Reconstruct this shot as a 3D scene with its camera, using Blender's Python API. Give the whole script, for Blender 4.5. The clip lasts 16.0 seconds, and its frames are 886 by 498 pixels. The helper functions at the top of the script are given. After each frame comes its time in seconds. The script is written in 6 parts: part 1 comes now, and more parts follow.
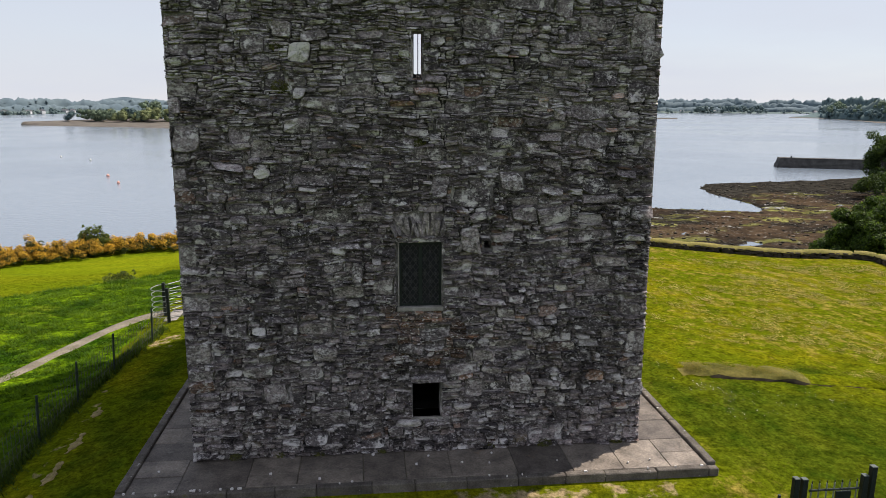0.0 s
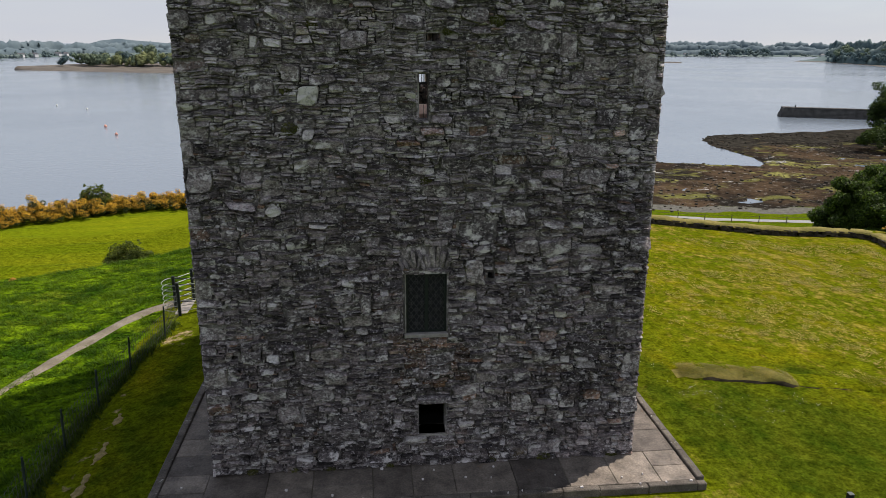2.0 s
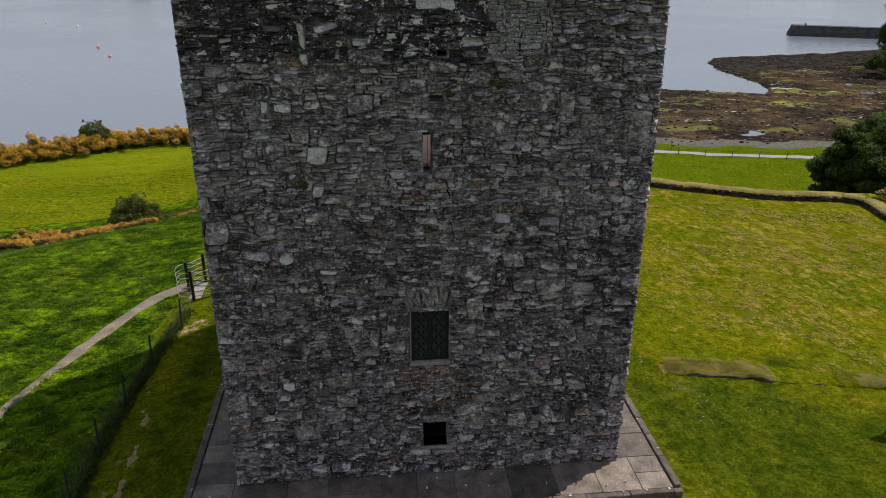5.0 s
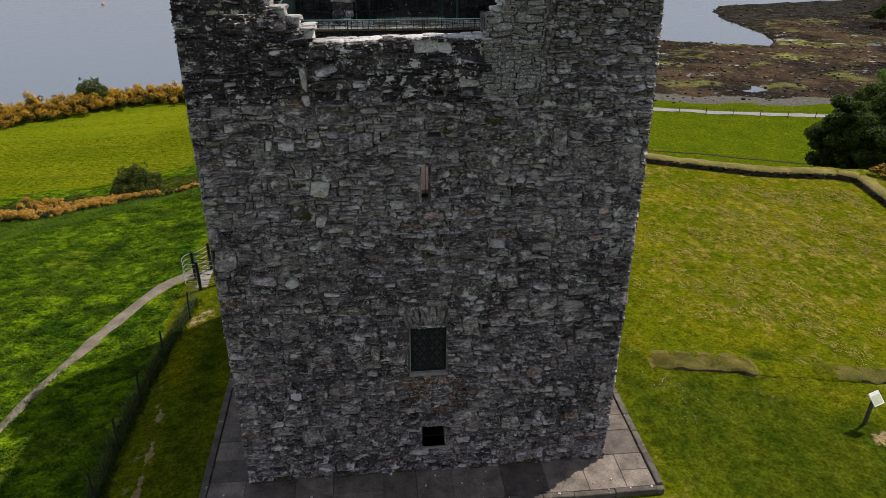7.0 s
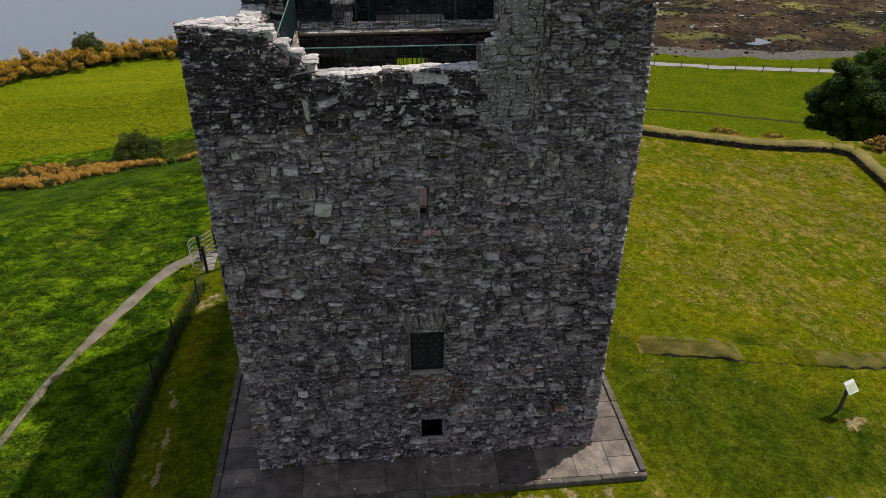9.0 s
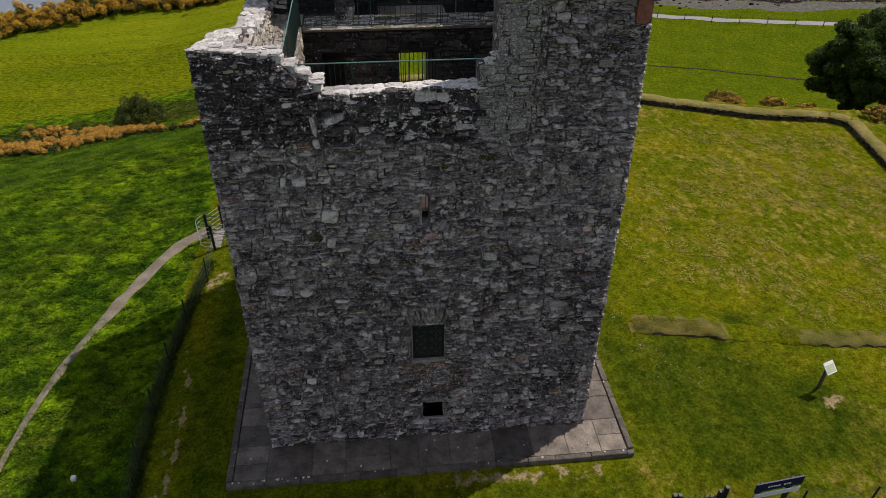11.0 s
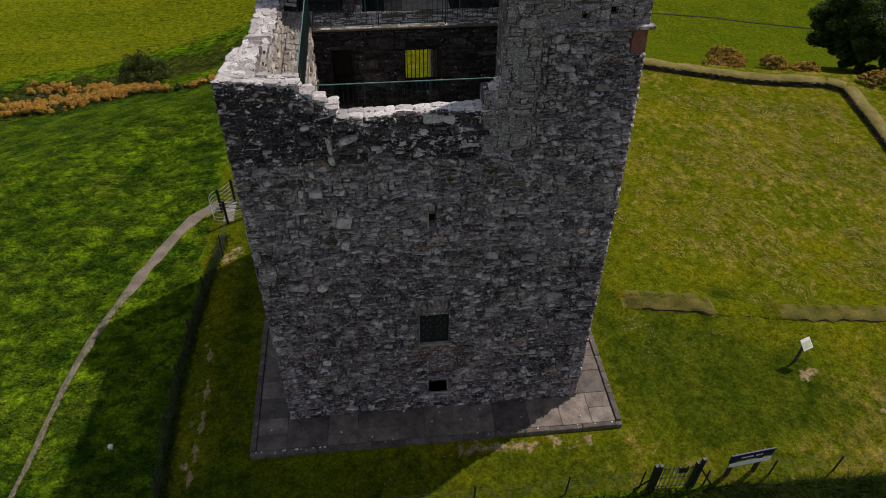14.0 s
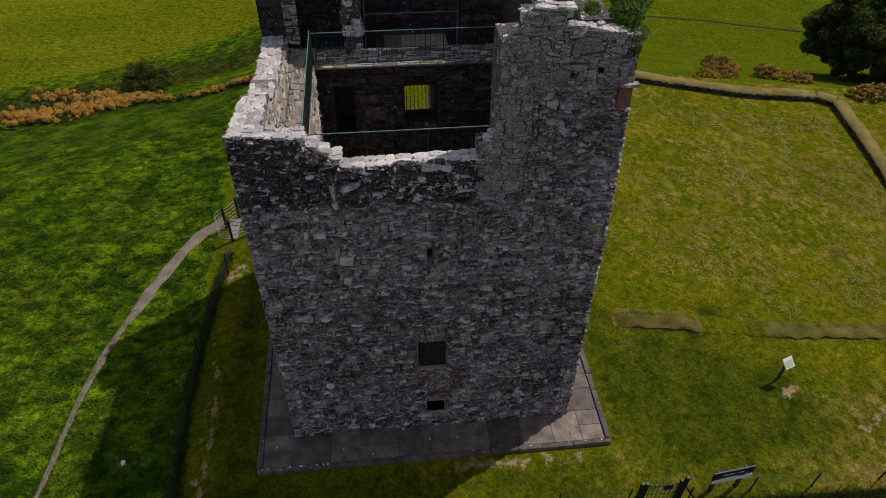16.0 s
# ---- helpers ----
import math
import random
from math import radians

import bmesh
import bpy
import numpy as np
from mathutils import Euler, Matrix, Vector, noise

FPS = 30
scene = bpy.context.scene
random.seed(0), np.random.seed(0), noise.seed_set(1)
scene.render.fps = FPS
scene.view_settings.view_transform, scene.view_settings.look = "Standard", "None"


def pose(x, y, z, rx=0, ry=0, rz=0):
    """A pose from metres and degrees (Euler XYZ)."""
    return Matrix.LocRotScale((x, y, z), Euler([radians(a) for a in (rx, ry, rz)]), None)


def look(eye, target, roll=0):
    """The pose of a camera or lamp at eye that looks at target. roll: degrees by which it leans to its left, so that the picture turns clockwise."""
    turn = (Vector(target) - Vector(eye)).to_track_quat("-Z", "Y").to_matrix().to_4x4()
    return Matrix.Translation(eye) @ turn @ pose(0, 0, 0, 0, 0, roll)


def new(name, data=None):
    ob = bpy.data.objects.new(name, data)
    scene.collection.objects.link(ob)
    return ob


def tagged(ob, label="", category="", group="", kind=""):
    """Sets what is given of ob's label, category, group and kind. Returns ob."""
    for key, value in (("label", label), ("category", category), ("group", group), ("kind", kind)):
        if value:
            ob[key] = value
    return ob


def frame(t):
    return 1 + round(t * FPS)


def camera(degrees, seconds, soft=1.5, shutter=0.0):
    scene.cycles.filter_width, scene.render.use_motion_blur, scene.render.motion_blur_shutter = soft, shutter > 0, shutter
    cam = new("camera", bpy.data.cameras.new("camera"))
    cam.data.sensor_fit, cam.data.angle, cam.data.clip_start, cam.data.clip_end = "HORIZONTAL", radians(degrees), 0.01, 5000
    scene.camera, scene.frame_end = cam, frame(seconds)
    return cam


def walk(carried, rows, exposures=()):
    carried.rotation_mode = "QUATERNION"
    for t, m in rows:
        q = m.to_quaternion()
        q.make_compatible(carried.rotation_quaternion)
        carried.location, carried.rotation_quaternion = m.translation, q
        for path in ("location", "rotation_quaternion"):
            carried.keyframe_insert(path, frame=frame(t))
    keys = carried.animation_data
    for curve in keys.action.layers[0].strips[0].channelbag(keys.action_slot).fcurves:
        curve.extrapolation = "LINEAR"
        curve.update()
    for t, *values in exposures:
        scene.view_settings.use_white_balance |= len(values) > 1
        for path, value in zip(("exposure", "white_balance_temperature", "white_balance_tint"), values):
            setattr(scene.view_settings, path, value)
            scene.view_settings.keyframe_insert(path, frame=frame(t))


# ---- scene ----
cam = camera(64.8, 16.0, soft=0.8)
PATH = [  # seconds, x, y, z, pitch, yaw, roll
    (0, -1.097, -13.606, 7.271, -11.98, -6.17, 0.40),
    (0.5, -1.128, -13.630, 7.725, -13.19, -6.18, 0.41),
    (1, -1.162, -13.651, 8.183, -14.28, -6.19, 0.42),
    (1.5, -1.196, -13.668, 8.645, -15.36, -6.20, 0.43),
    (2, -1.227, -13.681, 9.112, -16.48, -6.21, 0.44),
    (2.5, -1.254, -13.689, 9.583, -17.64, -6.22, 0.44),
    (3, -1.276, -13.693, 10.058, -18.82, -6.23, 0.45),
    (3.5, -1.292, -13.692, 10.534, -20.00, -6.23, 0.46),
    (4, -1.301, -13.687, 11.013, -21.18, -6.24, 0.47),
    (4.7, -1.304, -13.673, 11.682, -22.80, -6.26, 0.49),
    (5.3, -1.299, -13.656, 12.255, -24.16, -6.27, 0.50),
    (6, -1.284, -13.632, 12.917, -25.73, -6.28, 0.51),
    (6.5, -1.270, -13.613, 13.385, -26.85, -6.29, 0.52),
    (7, -1.255, -13.593, 13.846, -27.98, -6.31, 0.54),
    (7.5, -1.240, -13.571, 14.301, -29.11, -6.32, 0.55),
    (8, -1.226, -13.551, 14.747, -30.26, -6.33, 0.56),
    (8.5, -1.214, -13.530, 15.184, -31.41, -6.35, 0.58),
    (9, -1.206, -13.511, 15.611, -32.57, -6.36, 0.59),
    (9.7, -1.204, -13.486, 16.190, -34.18, -6.38, 0.62),
    (10.3, -1.211, -13.468, 16.670, -35.54, -6.40, 0.64),
    (11, -1.230, -13.451, 17.211, -37.10, -6.43, 0.67),
    (11.5, -1.252, -13.441, 17.587, -38.17, -6.45, 0.69),
    (12, -1.278, -13.433, 17.954, -39.21, -6.47, 0.71),
    (12.5, -1.308, -13.425, 18.315, -40.18, -6.50, 0.74),
    (13, -1.341, -13.419, 18.672, -41.09, -6.52, 0.76),
    (13.5, -1.372, -13.411, 19.029, -41.89, -6.55, 0.79),
    (14, -1.399, -13.403, 19.389, -42.55, -6.57, 0.82),
    (14.5, -1.417, -13.391, 19.757, -43.04, -6.60, 0.85),
    (15, -1.421, -13.374, 20.139, -43.34, -6.63, 0.88),
    (15.5, -1.404, -13.351, 20.540, -43.45, -6.67, 0.92),
    (16, -1.359, -13.319, 20.968, -43.42, -6.70, 0.95),
]
EXPOSURES = [(0, 0.68, 6800, 14), (1.5, 0.49, 6800, 14), (3.5, 0.28, 6800, 14), (7, 0.12, 6800, 15), (9, 0.06, 6800, 15), (12.5, -0.16, 6800, 17), (16, -0.40, 6700, 20)]
walk(cam, [(t, pose(x, y, z, 90 + pitch, 0, yaw) @ pose(0, 0, 0, 0, 0, roll)) for t, x, y, z, pitch, yaw, roll in PATH], EXPOSURES)

# ---- world, sun ----
SUN_AZ, SUN_EL = 61.0, 55.7  # degrees: clockwise from the y axis, above the horizon
world = bpy.data.worlds.new("sky")
scene.world = world
world.use_nodes = True
wn = world.node_tree
sky = wn.nodes.new("ShaderNodeTexSky")
sky.sky_type, sky.sun_disc = "NISHITA", False
sky.sun_elevation, sky.sun_rotation = radians(SUN_EL), radians(SUN_AZ)
sky.air_density, sky.dust_density, sky.ozone_density = 1.0, 0.0, 2.0
veil = wn.nodes.new("ShaderNodeMix")  # thin high cloud over the blue
veil.data_type = "RGBA"
veil.inputs[7].default_value = (4.5, 4.98, 5.75, 1)
height = wn.nodes.new("ShaderNodeSeparateXYZ")  # the veil thins towards the zenith
wn.links.new(wn.nodes.new("ShaderNodeTexCoord").outputs["Generated"], height.inputs[0])
thin = wn.nodes.new("ShaderNodeMapRange")
for i, v in enumerate((0.0, 0.75, 0.90, 0.60)):
    thin.inputs[i + 1].default_value = v
wn.links.new(height.outputs["Z"], thin.inputs[0])
drift = wn.nodes.new("ShaderNodeTexNoise")  # faint drifts of cloud
drift.inputs["Scale"].default_value, drift.inputs["Detail"].default_value = 3.2, 4.0
stretch = wn.nodes.new("ShaderNodeMapping")
stretch.inputs["Scale"].default_value = (1, 1, 5)
wn.links.new(wn.nodes.new("ShaderNodeTexCoord").outputs["Generated"], stretch.inputs[0])
wn.links.new(stretch.outputs[0], drift.inputs["Vector"])
patchy = wn.nodes.new("ShaderNodeMath")
patchy.operation = "MULTIPLY_ADD"
patchy.inputs[1].default_value = 0.4
wn.links.new(drift.outputs["Fac"], patchy.inputs[0])
sunk = wn.nodes.new("ShaderNodeMath")
sunk.operation = "SUBTRACT"
sunk.inputs[1].default_value = 0.2
wn.links.new(thin.outputs[0], sunk.inputs[0])
wn.links.new(sunk.outputs[0], patchy.inputs[2])
wn.links.new(patchy.outputs[0], veil.inputs[0])
wn.links.new(sky.outputs[0], veil.inputs[6])
wn.links.new(veil.outputs[2], wn.nodes["Background"].inputs[0])
wn.nodes["Background"].inputs[1].default_value = 0.091
sun = new("sun", bpy.data.lights.new("sun", "SUN"))
sun.data.energy, sun.data.angle, sun.data.color = 3.65, radians(0.6), (1.0, 0.95, 0.86)
sun.matrix_world = look((0, 0, 0), (-math.sin(radians(SUN_AZ)) * math.cos(radians(SUN_EL)), -math.cos(radians(SUN_AZ)) * math.cos(radians(SUN_EL)), -math.sin(radians(SUN_EL))))

# ---- materials ----
def shade(name, a, b, size, rough=0.85, grain=0.35, bump=0.3, bump_size=None, vary=0.0, by="island", spots=(), metal=0.0, spec=0.25, stretch=(1, 1, 1), fleck=None, rust=0.0, wash=0.0, bleach=0.0, glow=0.0):
    """A procedural surface. a, b: base colours mixed by noise of that size (metres); vary: spread of brightness piece by piece;
    spots: rows of (colour, size, share, softness) of stains or lichen laid over it."""
    m = bpy.data.materials.new(name)
    m.use_nodes = True
    t = m.node_tree
    out = t.nodes["Principled BSDF"]
    co = t.nodes.new("ShaderNodeTexCoord").outputs["Object"]
    mp = t.nodes.new("ShaderNodeMapping")
    mp.inputs["Scale"].default_value = stretch
    t.links.new(co, mp.inputs[0])
    co = mp.outputs[0]

    def noisy(scale, detail=4.0, rough_=0.6):
        n = t.nodes.new("ShaderNodeTexNoise")
        n.inputs["Scale"].default_value, n.inputs["Detail"].default_value, n.inputs["Roughness"].default_value = 1 / scale, detail, rough_
        t.links.new(co, n.inputs["Vector"])
        return n.outputs["Fac"]

    def spread(fac, lo, hi, to0=0.0, to1=1.0):
        r = t.nodes.new("ShaderNodeMapRange")
        for i, v in enumerate((lo, hi, to0, to1)):
            r.inputs[i + 1].default_value = v
        t.links.new(fac, r.inputs[0])
        return r.outputs[0]

    def mixed(fac, c0, c1, blend="MIX"):
        x = t.nodes.new("ShaderNodeMix")
        x.data_type, x.blend_type = "RGBA", blend
        for sock, v in ((x.inputs[0], fac), (x.inputs[6], c0), (x.inputs[7], c1)):
            if isinstance(v, (int, float)):
                sock.default_value = v
            elif isinstance(v, tuple):
                sock.default_value = (*v, 1)
            else:
                t.links.new(v, sock)
        return x.outputs[2]

    colour = mixed(spread(noisy(size), 0.35, 0.65), a, b)
    fine = noisy(fleck or size / 9, 6.0, 0.7)
    colour = mixed(1.0, colour, mixed(spread(fine, 0.3, 0.7), (1 - grain,) * 3, (1 + grain,) * 3), "MULTIPLY")
    if vary:
        if by == "island":
            rnd = t.nodes.new("ShaderNodeNewGeometry").outputs["Random Per Island"]
        else:
            rnd = t.nodes.new("ShaderNodeObjectInfo").outputs["Random"]
        colour = mixed(1.0, colour, mixed(rnd, (1 - vary, 1 - vary, 1 - vary * 0.95), (1 + vary, 1 + vary, 1 + vary * 0.96)), "MULTIPLY")
        if rust:  # a few pieces of brown, iron-stained stone
            odd = t.nodes.new("ShaderNodeMath")
            odd.operation = "MULTIPLY"
            odd.inputs[1].default_value = 37.7
            t.links.new(rnd, odd.inputs[0])
            cut = t.nodes.new("ShaderNodeMath")
            cut.operation = "FRACT"
            t.links.new(odd.outputs[0], cut.inputs[0])
            colour = mixed(spread(cut.outputs[0], 1 - rust, 1.0, 0.0, 0.85), colour, mixed(1.0, colour, (1.35, 0.92, 0.62), "MULTIPLY"))
        if bleach:  # a few pieces white with lichen
            odd = t.nodes.new("ShaderNodeMath")
            odd.operation = "MULTIPLY"
            odd.inputs[1].default_value = 91.3
            t.links.new(rnd, odd.inputs[0])
            cut = t.nodes.new("ShaderNodeMath")
            cut.operation = "FRACT"
            t.links.new(odd.outputs[0], cut.inputs[0])
            white = mixed(spread(fine, 0.35, 0.6), (0.36, 0.322, 0.305), (0.85, 0.78, 0.745))
            colour = mixed(spread(cut.outputs[0], 1 - bleach, 1.0 - 0.5 * bleach, 0.0, 0.9), colour, white)
    if wash:  # broad weathering over the whole wall
        colour = mixed(1.0, colour, mixed(spread(noisy(2.3, 3.0, 0.55), 0.35, 0.65), (1 - wash,) * 3, (1 + wash * 0.7,) * 3), "MULTIPLY")
    for k, (tint, s, share, soft) in enumerate(spots):
        big = noisy(s, 6.0, 0.7)
        colour = mixed(spread(big, 0.78 - share - soft, 0.78 - share + soft), colour, tint)
    t.links.new(colour, out.inputs["Base Color"])
    if glow:  # thin leaves let light through
        thin = t.nodes.new("ShaderNodeBsdfTranslucent")
        t.links.new(mixed(1.0, colour, (1.5, 1.45, 0.9), "MULTIPLY"), thin.inputs["Color"])
        blend = t.nodes.new("ShaderNodeMixShader")
        blend.inputs[0].default_value = glow
        t.links.new(out.outputs[0], blend.inputs[1])
        t.links.new(thin.outputs[0], blend.inputs[2])
        t.links.new(blend.outputs[0], t.nodes["Material Output"].inputs["Surface"])
    out.inputs["Roughness"].default_value, out.inputs["Metallic"].default_value = rough, metal
    out.inputs["Specular IOR Level"].default_value = spec
    if bump:
        bp = t.nodes.new("ShaderNodeBump")
        bp.inputs["Strength"].default_value, bp.inputs["Distance"].default_value = bump, (bump_size or size / 8)
        t.links.new(noisy(bump_size or size / 8, 5.0, 0.7), bp.inputs["Height"])
        t.links.new(bp.outputs[0], out.inputs["Normal"])
    return m


LICHEN = (0.70, 0.655, 0.635)
GREY_LICHEN = (0.50, 0.462, 0.448)
slate = shade("slate_rubble", (0.078, 0.066, 0.063), (0.285, 0.238, 0.229), 0.26, 0.85, 0.65, 1.0, 0.05, 0.62, "island", [((0.20, 0.155, 0.105), 1.3, 0.13, 0.05), (LICHEN, 0.5, 0.19, 0.04), (GREY_LICHEN, 0.10, 0.195, 0.04)], stretch=(1, 1, 1.8), fleck=0.05, rust=0.05, wash=0.5, bleach=0.07)
# lichened copy of slate, paler to stand in for light on the upper face
high_slate = shade("pale_upper_slate_rubble", (0.112, 0.098, 0.095), (0.385, 0.334, 0.324), 0.26, 0.85, 0.65, 1.0, 0.05, 0.6, "island", [((0.20, 0.155, 0.105), 1.3, 0.11, 0.05), (LICHEN, 0.4, 0.21, 0.04), (GREY_LICHEN, 0.09, 0.22, 0.04)], stretch=(1, 1, 1.8), fleck=0.05, rust=0.03, wash=0.45, bleach=0.10)
rusty_slate = shade("rust_stained_slate", (0.125, 0.092, 0.074), (0.290, 0.212, 0.172), 0.22, 0.85, 0.85, 1.0, 0.05, 0.62, "island", [((0.25, 0.17, 0.12), 0.9, 0.08, 0.05), (LICHEN, 0.5, 0.19, 0.03), (LICHEN, 0.07, 0.19, 0.025)], stretch=(1, 1, 1.8), fleck=0.05, rust=0.3, wash=0.5, bleach=0.02)
slate_piece = shade("slate_block", (0.084, 0.071, 0.070), (0.262, 0.221, 0.217), 0.2, 0.85, 0.7, 1.0, 0.05, 0.55, "object", [((0.25, 0.18, 0.135), 0.6, 0.04, 0.05), (LICHEN, 0.35, 0.20, 0.04), (GREY_LICHEN, 0.08, 0.20, 0.04)], stretch=(1, 1, 1.4), fleck=0.05, rust=0.05, wash=0.5, bleach=0.014)
slate_feature = shade("large_slate_block", (0.100, 0.085, 0.084), (0.285, 0.240, 0.235), 0.2, 0.85, 0.7, 1.0, 0.05, 0.4, "object", [((0.25, 0.18, 0.135), 0.6, 0.04, 0.05), (LICHEN, 0.25, 0.20, 0.04), (GREY_LICHEN, 0.08, 0.22, 0.04)], stretch=(1, 1, 1.4), fleck=0.05, rust=0.05, wash=0.4)
flush_slate = shade("flush_pointed_slate", (0.215, 0.195, 0.186), (0.345, 0.315, 0.300), 0.3, 0.85, 0.7, 0.9, 0.03, 0.25, "island", [((0.66, 0.625, 0.60), 0.05, 0.2, 0.02), ((0.11, 0.10, 0.095), 0.25, 0.12, 0.05)], stretch=(1, 1, 1.4), fleck=0.04)
mottled = shade("slate_lichened", (0.036, 0.031, 0.032), (0.125, 0.108, 0.110), 0.16, 0.85, 0.8, 1.0, 0.05, 0.6, "island", [(LICHEN, 0.30, 0.205, 0.012), (LICHEN, 0.06, 0.17, 0.02)], stretch=(1, 1, 1.3), fleck=0.05, bleach=0.08)
core_stone = shade("dark_wall_core", (0.055, 0.048, 0.048), (0.14, 0.122, 0.122), 0.2, 0.9, 0.6, 0.9, 0.05, spots=[(LICHEN, 0.12, 0.18, 0.03)])
arch_slate = shade("upright_arch_slate", (0.13, 0.112, 0.11), (0.38, 0.33, 0.325), 0.1, 0.85, 0.6, 0.9, 0.04, 0.5, "object", fleck=0.04)
pale = shade("lichen_patched_stone", (0.33, 0.305, 0.295), (0.70, 0.65, 0.63), 0.09, 0.85, 0.5, 1.0, 0.04, 0.2, "object", [(LICHEN, 0.16, 0.32, 0.03), ((0.13, 0.118, 0.113), 0.10, 0.12, 0.04)], fleck=0.04)
# wall stone made paler, for lichen and for sunlight on the tops
capping = shade("lit_lichened_wall_top", (0.42, 0.40, 0.38), (0.80, 0.77, 0.74), 0.12, 0.85, 0.3, 0.7, 0.04, 0.35, "island", [((0.13, 0.13, 0.12), 0.12, 0.2, 0.05), ((0.35, 0.30, 0.12), 0.3, 0.06, 0.04)])
# dark-stained slate, made near black for the shade inside the tower
darkened = shade("shaded_dark_slate", (0.028, 0.027, 0.025), (0.078, 0.075, 0.071), 0.25, 0.85, 0.6, 0.8, 0.05, 0.6, "island", [((0.45, 0.43, 0.41), 0.16, 0.14, 0.02)], fleck=0.06)
mortar = shade("lime_and_earth_mortar", (0.045, 0.039, 0.037), (0.30, 0.27, 0.262), 1.1, 0.95, 0.5, 0.8, 0.03, spots=[((0.74, 0.67, 0.67), 0.35, 0.20, 0.06)], fleck=0.05)
# near-black: shade in the tower's rooms and recesses put into the colour
dark_core = shade("shade_black_mortar", (0.02, 0.02, 0.02), (0.04, 0.04, 0.038), 0.3, 0.95, 0.3, 0.5, 0.03)
# paler copy of the slate: sunlight on the parapet is in its colour
warm_wall = shade("buff_sunlit_slate", (0.30, 0.27, 0.23), (0.44, 0.41, 0.36), 0.2, 0.85, 0.35, 0.7, 0.03, 0.4, "island", [((0.30, 0.24, 0.10), 0.4, 0.10, 0.06)])
red_stone = shade("red_sandstone", (0.20, 0.075, 0.05), (0.28, 0.12, 0.085), 0.2, 0.85, 0.25, 0.4, 0.03)
flag = shade("paving_flag", (0.092, 0.077, 0.064), (0.200, 0.167, 0.138), 0.45, 0.6, 0.4, 0.3, 0.03, 0.42, "object", [((0.17, 0.15, 0.13), 0.5, 0.13, 0.08), ((0.16, 0.095, 0.05), 0.8, 0.08, 0.06), ((0.42, 0.41, 0.38), 0.05, 0.03, 0.015)])
joint_moss = shade("joint_moss", (0.10, 0.09, 0.06), (0.20, 0.18, 0.13), 0.15, 0.95, 0.4, 0.5, 0.03)
kerb = shade("kerb_stone", (0.075, 0.064, 0.054), (0.145, 0.126, 0.108), 0.3, 0.85, 0.4, 0.5, 0.03, 0.25, "object", [((0.55, 0.53, 0.49), 0.13, 0.12, 0.02), ((0.10, 0.09, 0.035), 0.3, 0.12, 0.05)])
buff_flag = shade("buff_walk_slabs", (0.24, 0.20, 0.16), (0.36, 0.31, 0.25), 0.25, 0.9, 0.35, 0.6, 0.05, spots=[((0.28, 0.22, 0.08), 0.4, 0.08, 0.06), ((0.10, 0.09, 0.08), 0.12, 0.1, 0.03)])
grit = shade("trodden_gravel", (0.165, 0.138, 0.102), (0.265, 0.228, 0.175), 0.6, 0.95, 0.3, 0.5, 0.05, spots=[((0.13, 0.14, 0.05), 0.5, 0.08, 0.06)])
asphalt = shade("pale_shore_lane", (0.259, 0.252, 0.238), (0.324, 0.317, 0.302), 1.5, 0.9, 0.15, 0.2, 0.05)
green_paint = shade("dark_green_paint", (0.012, 0.040, 0.035), (0.02, 0.06, 0.052), 0.3, 0.45, 0.15, 0.1, 0.02)
black_paint = shade("black_painted_steel", (0.010, 0.014, 0.013), (0.02, 0.025, 0.024), 0.2, 0.45, 0.2, 0.15, 0.02)
cap_steel = shade("dull_cap", (0.07, 0.085, 0.075), (0.12, 0.135, 0.12), 0.1, 0.5, 0.2, 0.1, 0.02)
galvanised = shade("galvanised_steel", (0.30, 0.31, 0.30), (0.40, 0.41, 0.40), 0.2, 0.5, 0.15, 0.1, 0.02, metal=0.7)
# lighter version of the green paint: light on the rails is in its colour
teal_rail = shade("lit_teal_paint", (0.09, 0.20, 0.18), (0.15, 0.28, 0.255), 0.4, 0.5, 0.15, 0.1, 0.02)
wire_steel = shade("dull_wire", (0.05, 0.052, 0.05), (0.09, 0.092, 0.09), 0.3, 0.7, 0.2, 0)
# near-black colour, used to paint the shadow edge along the turf bank
dark_edge = shade("near_black_edge", (0.018, 0.015, 0.008), (0.045, 0.036, 0.02), 0.3, 1.0, 0.3, 0.5, 0.05)
old_post = shade("weathered_post", (0.05, 0.045, 0.04), (0.10, 0.09, 0.08), 0.12, 0.9, 0.3, 0.5, 0.02)
fence_post = shade("dark_green_post", (0.012, 0.022, 0.018), (0.03, 0.042, 0.036), 0.15, 0.6, 0.3, 0.2, 0.02)
lead = shade("lead_cames", (0.032, 0.031, 0.032), (0.065, 0.063, 0.063), 0.1, 0.6, 0.2, 0.1, 0.02)
sill_stone = shade("dressed_sill", (0.22, 0.20, 0.18), (0.33, 0.305, 0.28), 0.15, 0.85, 0.25, 0.3, 0.02)
navy = shade("navy_board", (0.012, 0.014, 0.05), (0.016, 0.018, 0.06), 0.3, 0.4, 0.1, 0.0)
board_white = shade("white_board", (0.72, 0.72, 0.70), (0.8, 0.8, 0.78), 0.3, 0.5, 0.06, 0.0)
panel_tint = shade("panel_print", (0.40, 0.48, 0.30), (0.55, 0.58, 0.42), 0.06, 0.5, 0.2, 0.0)
# bright peach stands in for sunlight on boards that lie in shade
timber = shade("sunlit_floor_boards", (0.82, 0.56, 0.43), (0.85, 0.62, 0.49), 0.3, 0.8, 0.3, 0.3, 0.03)
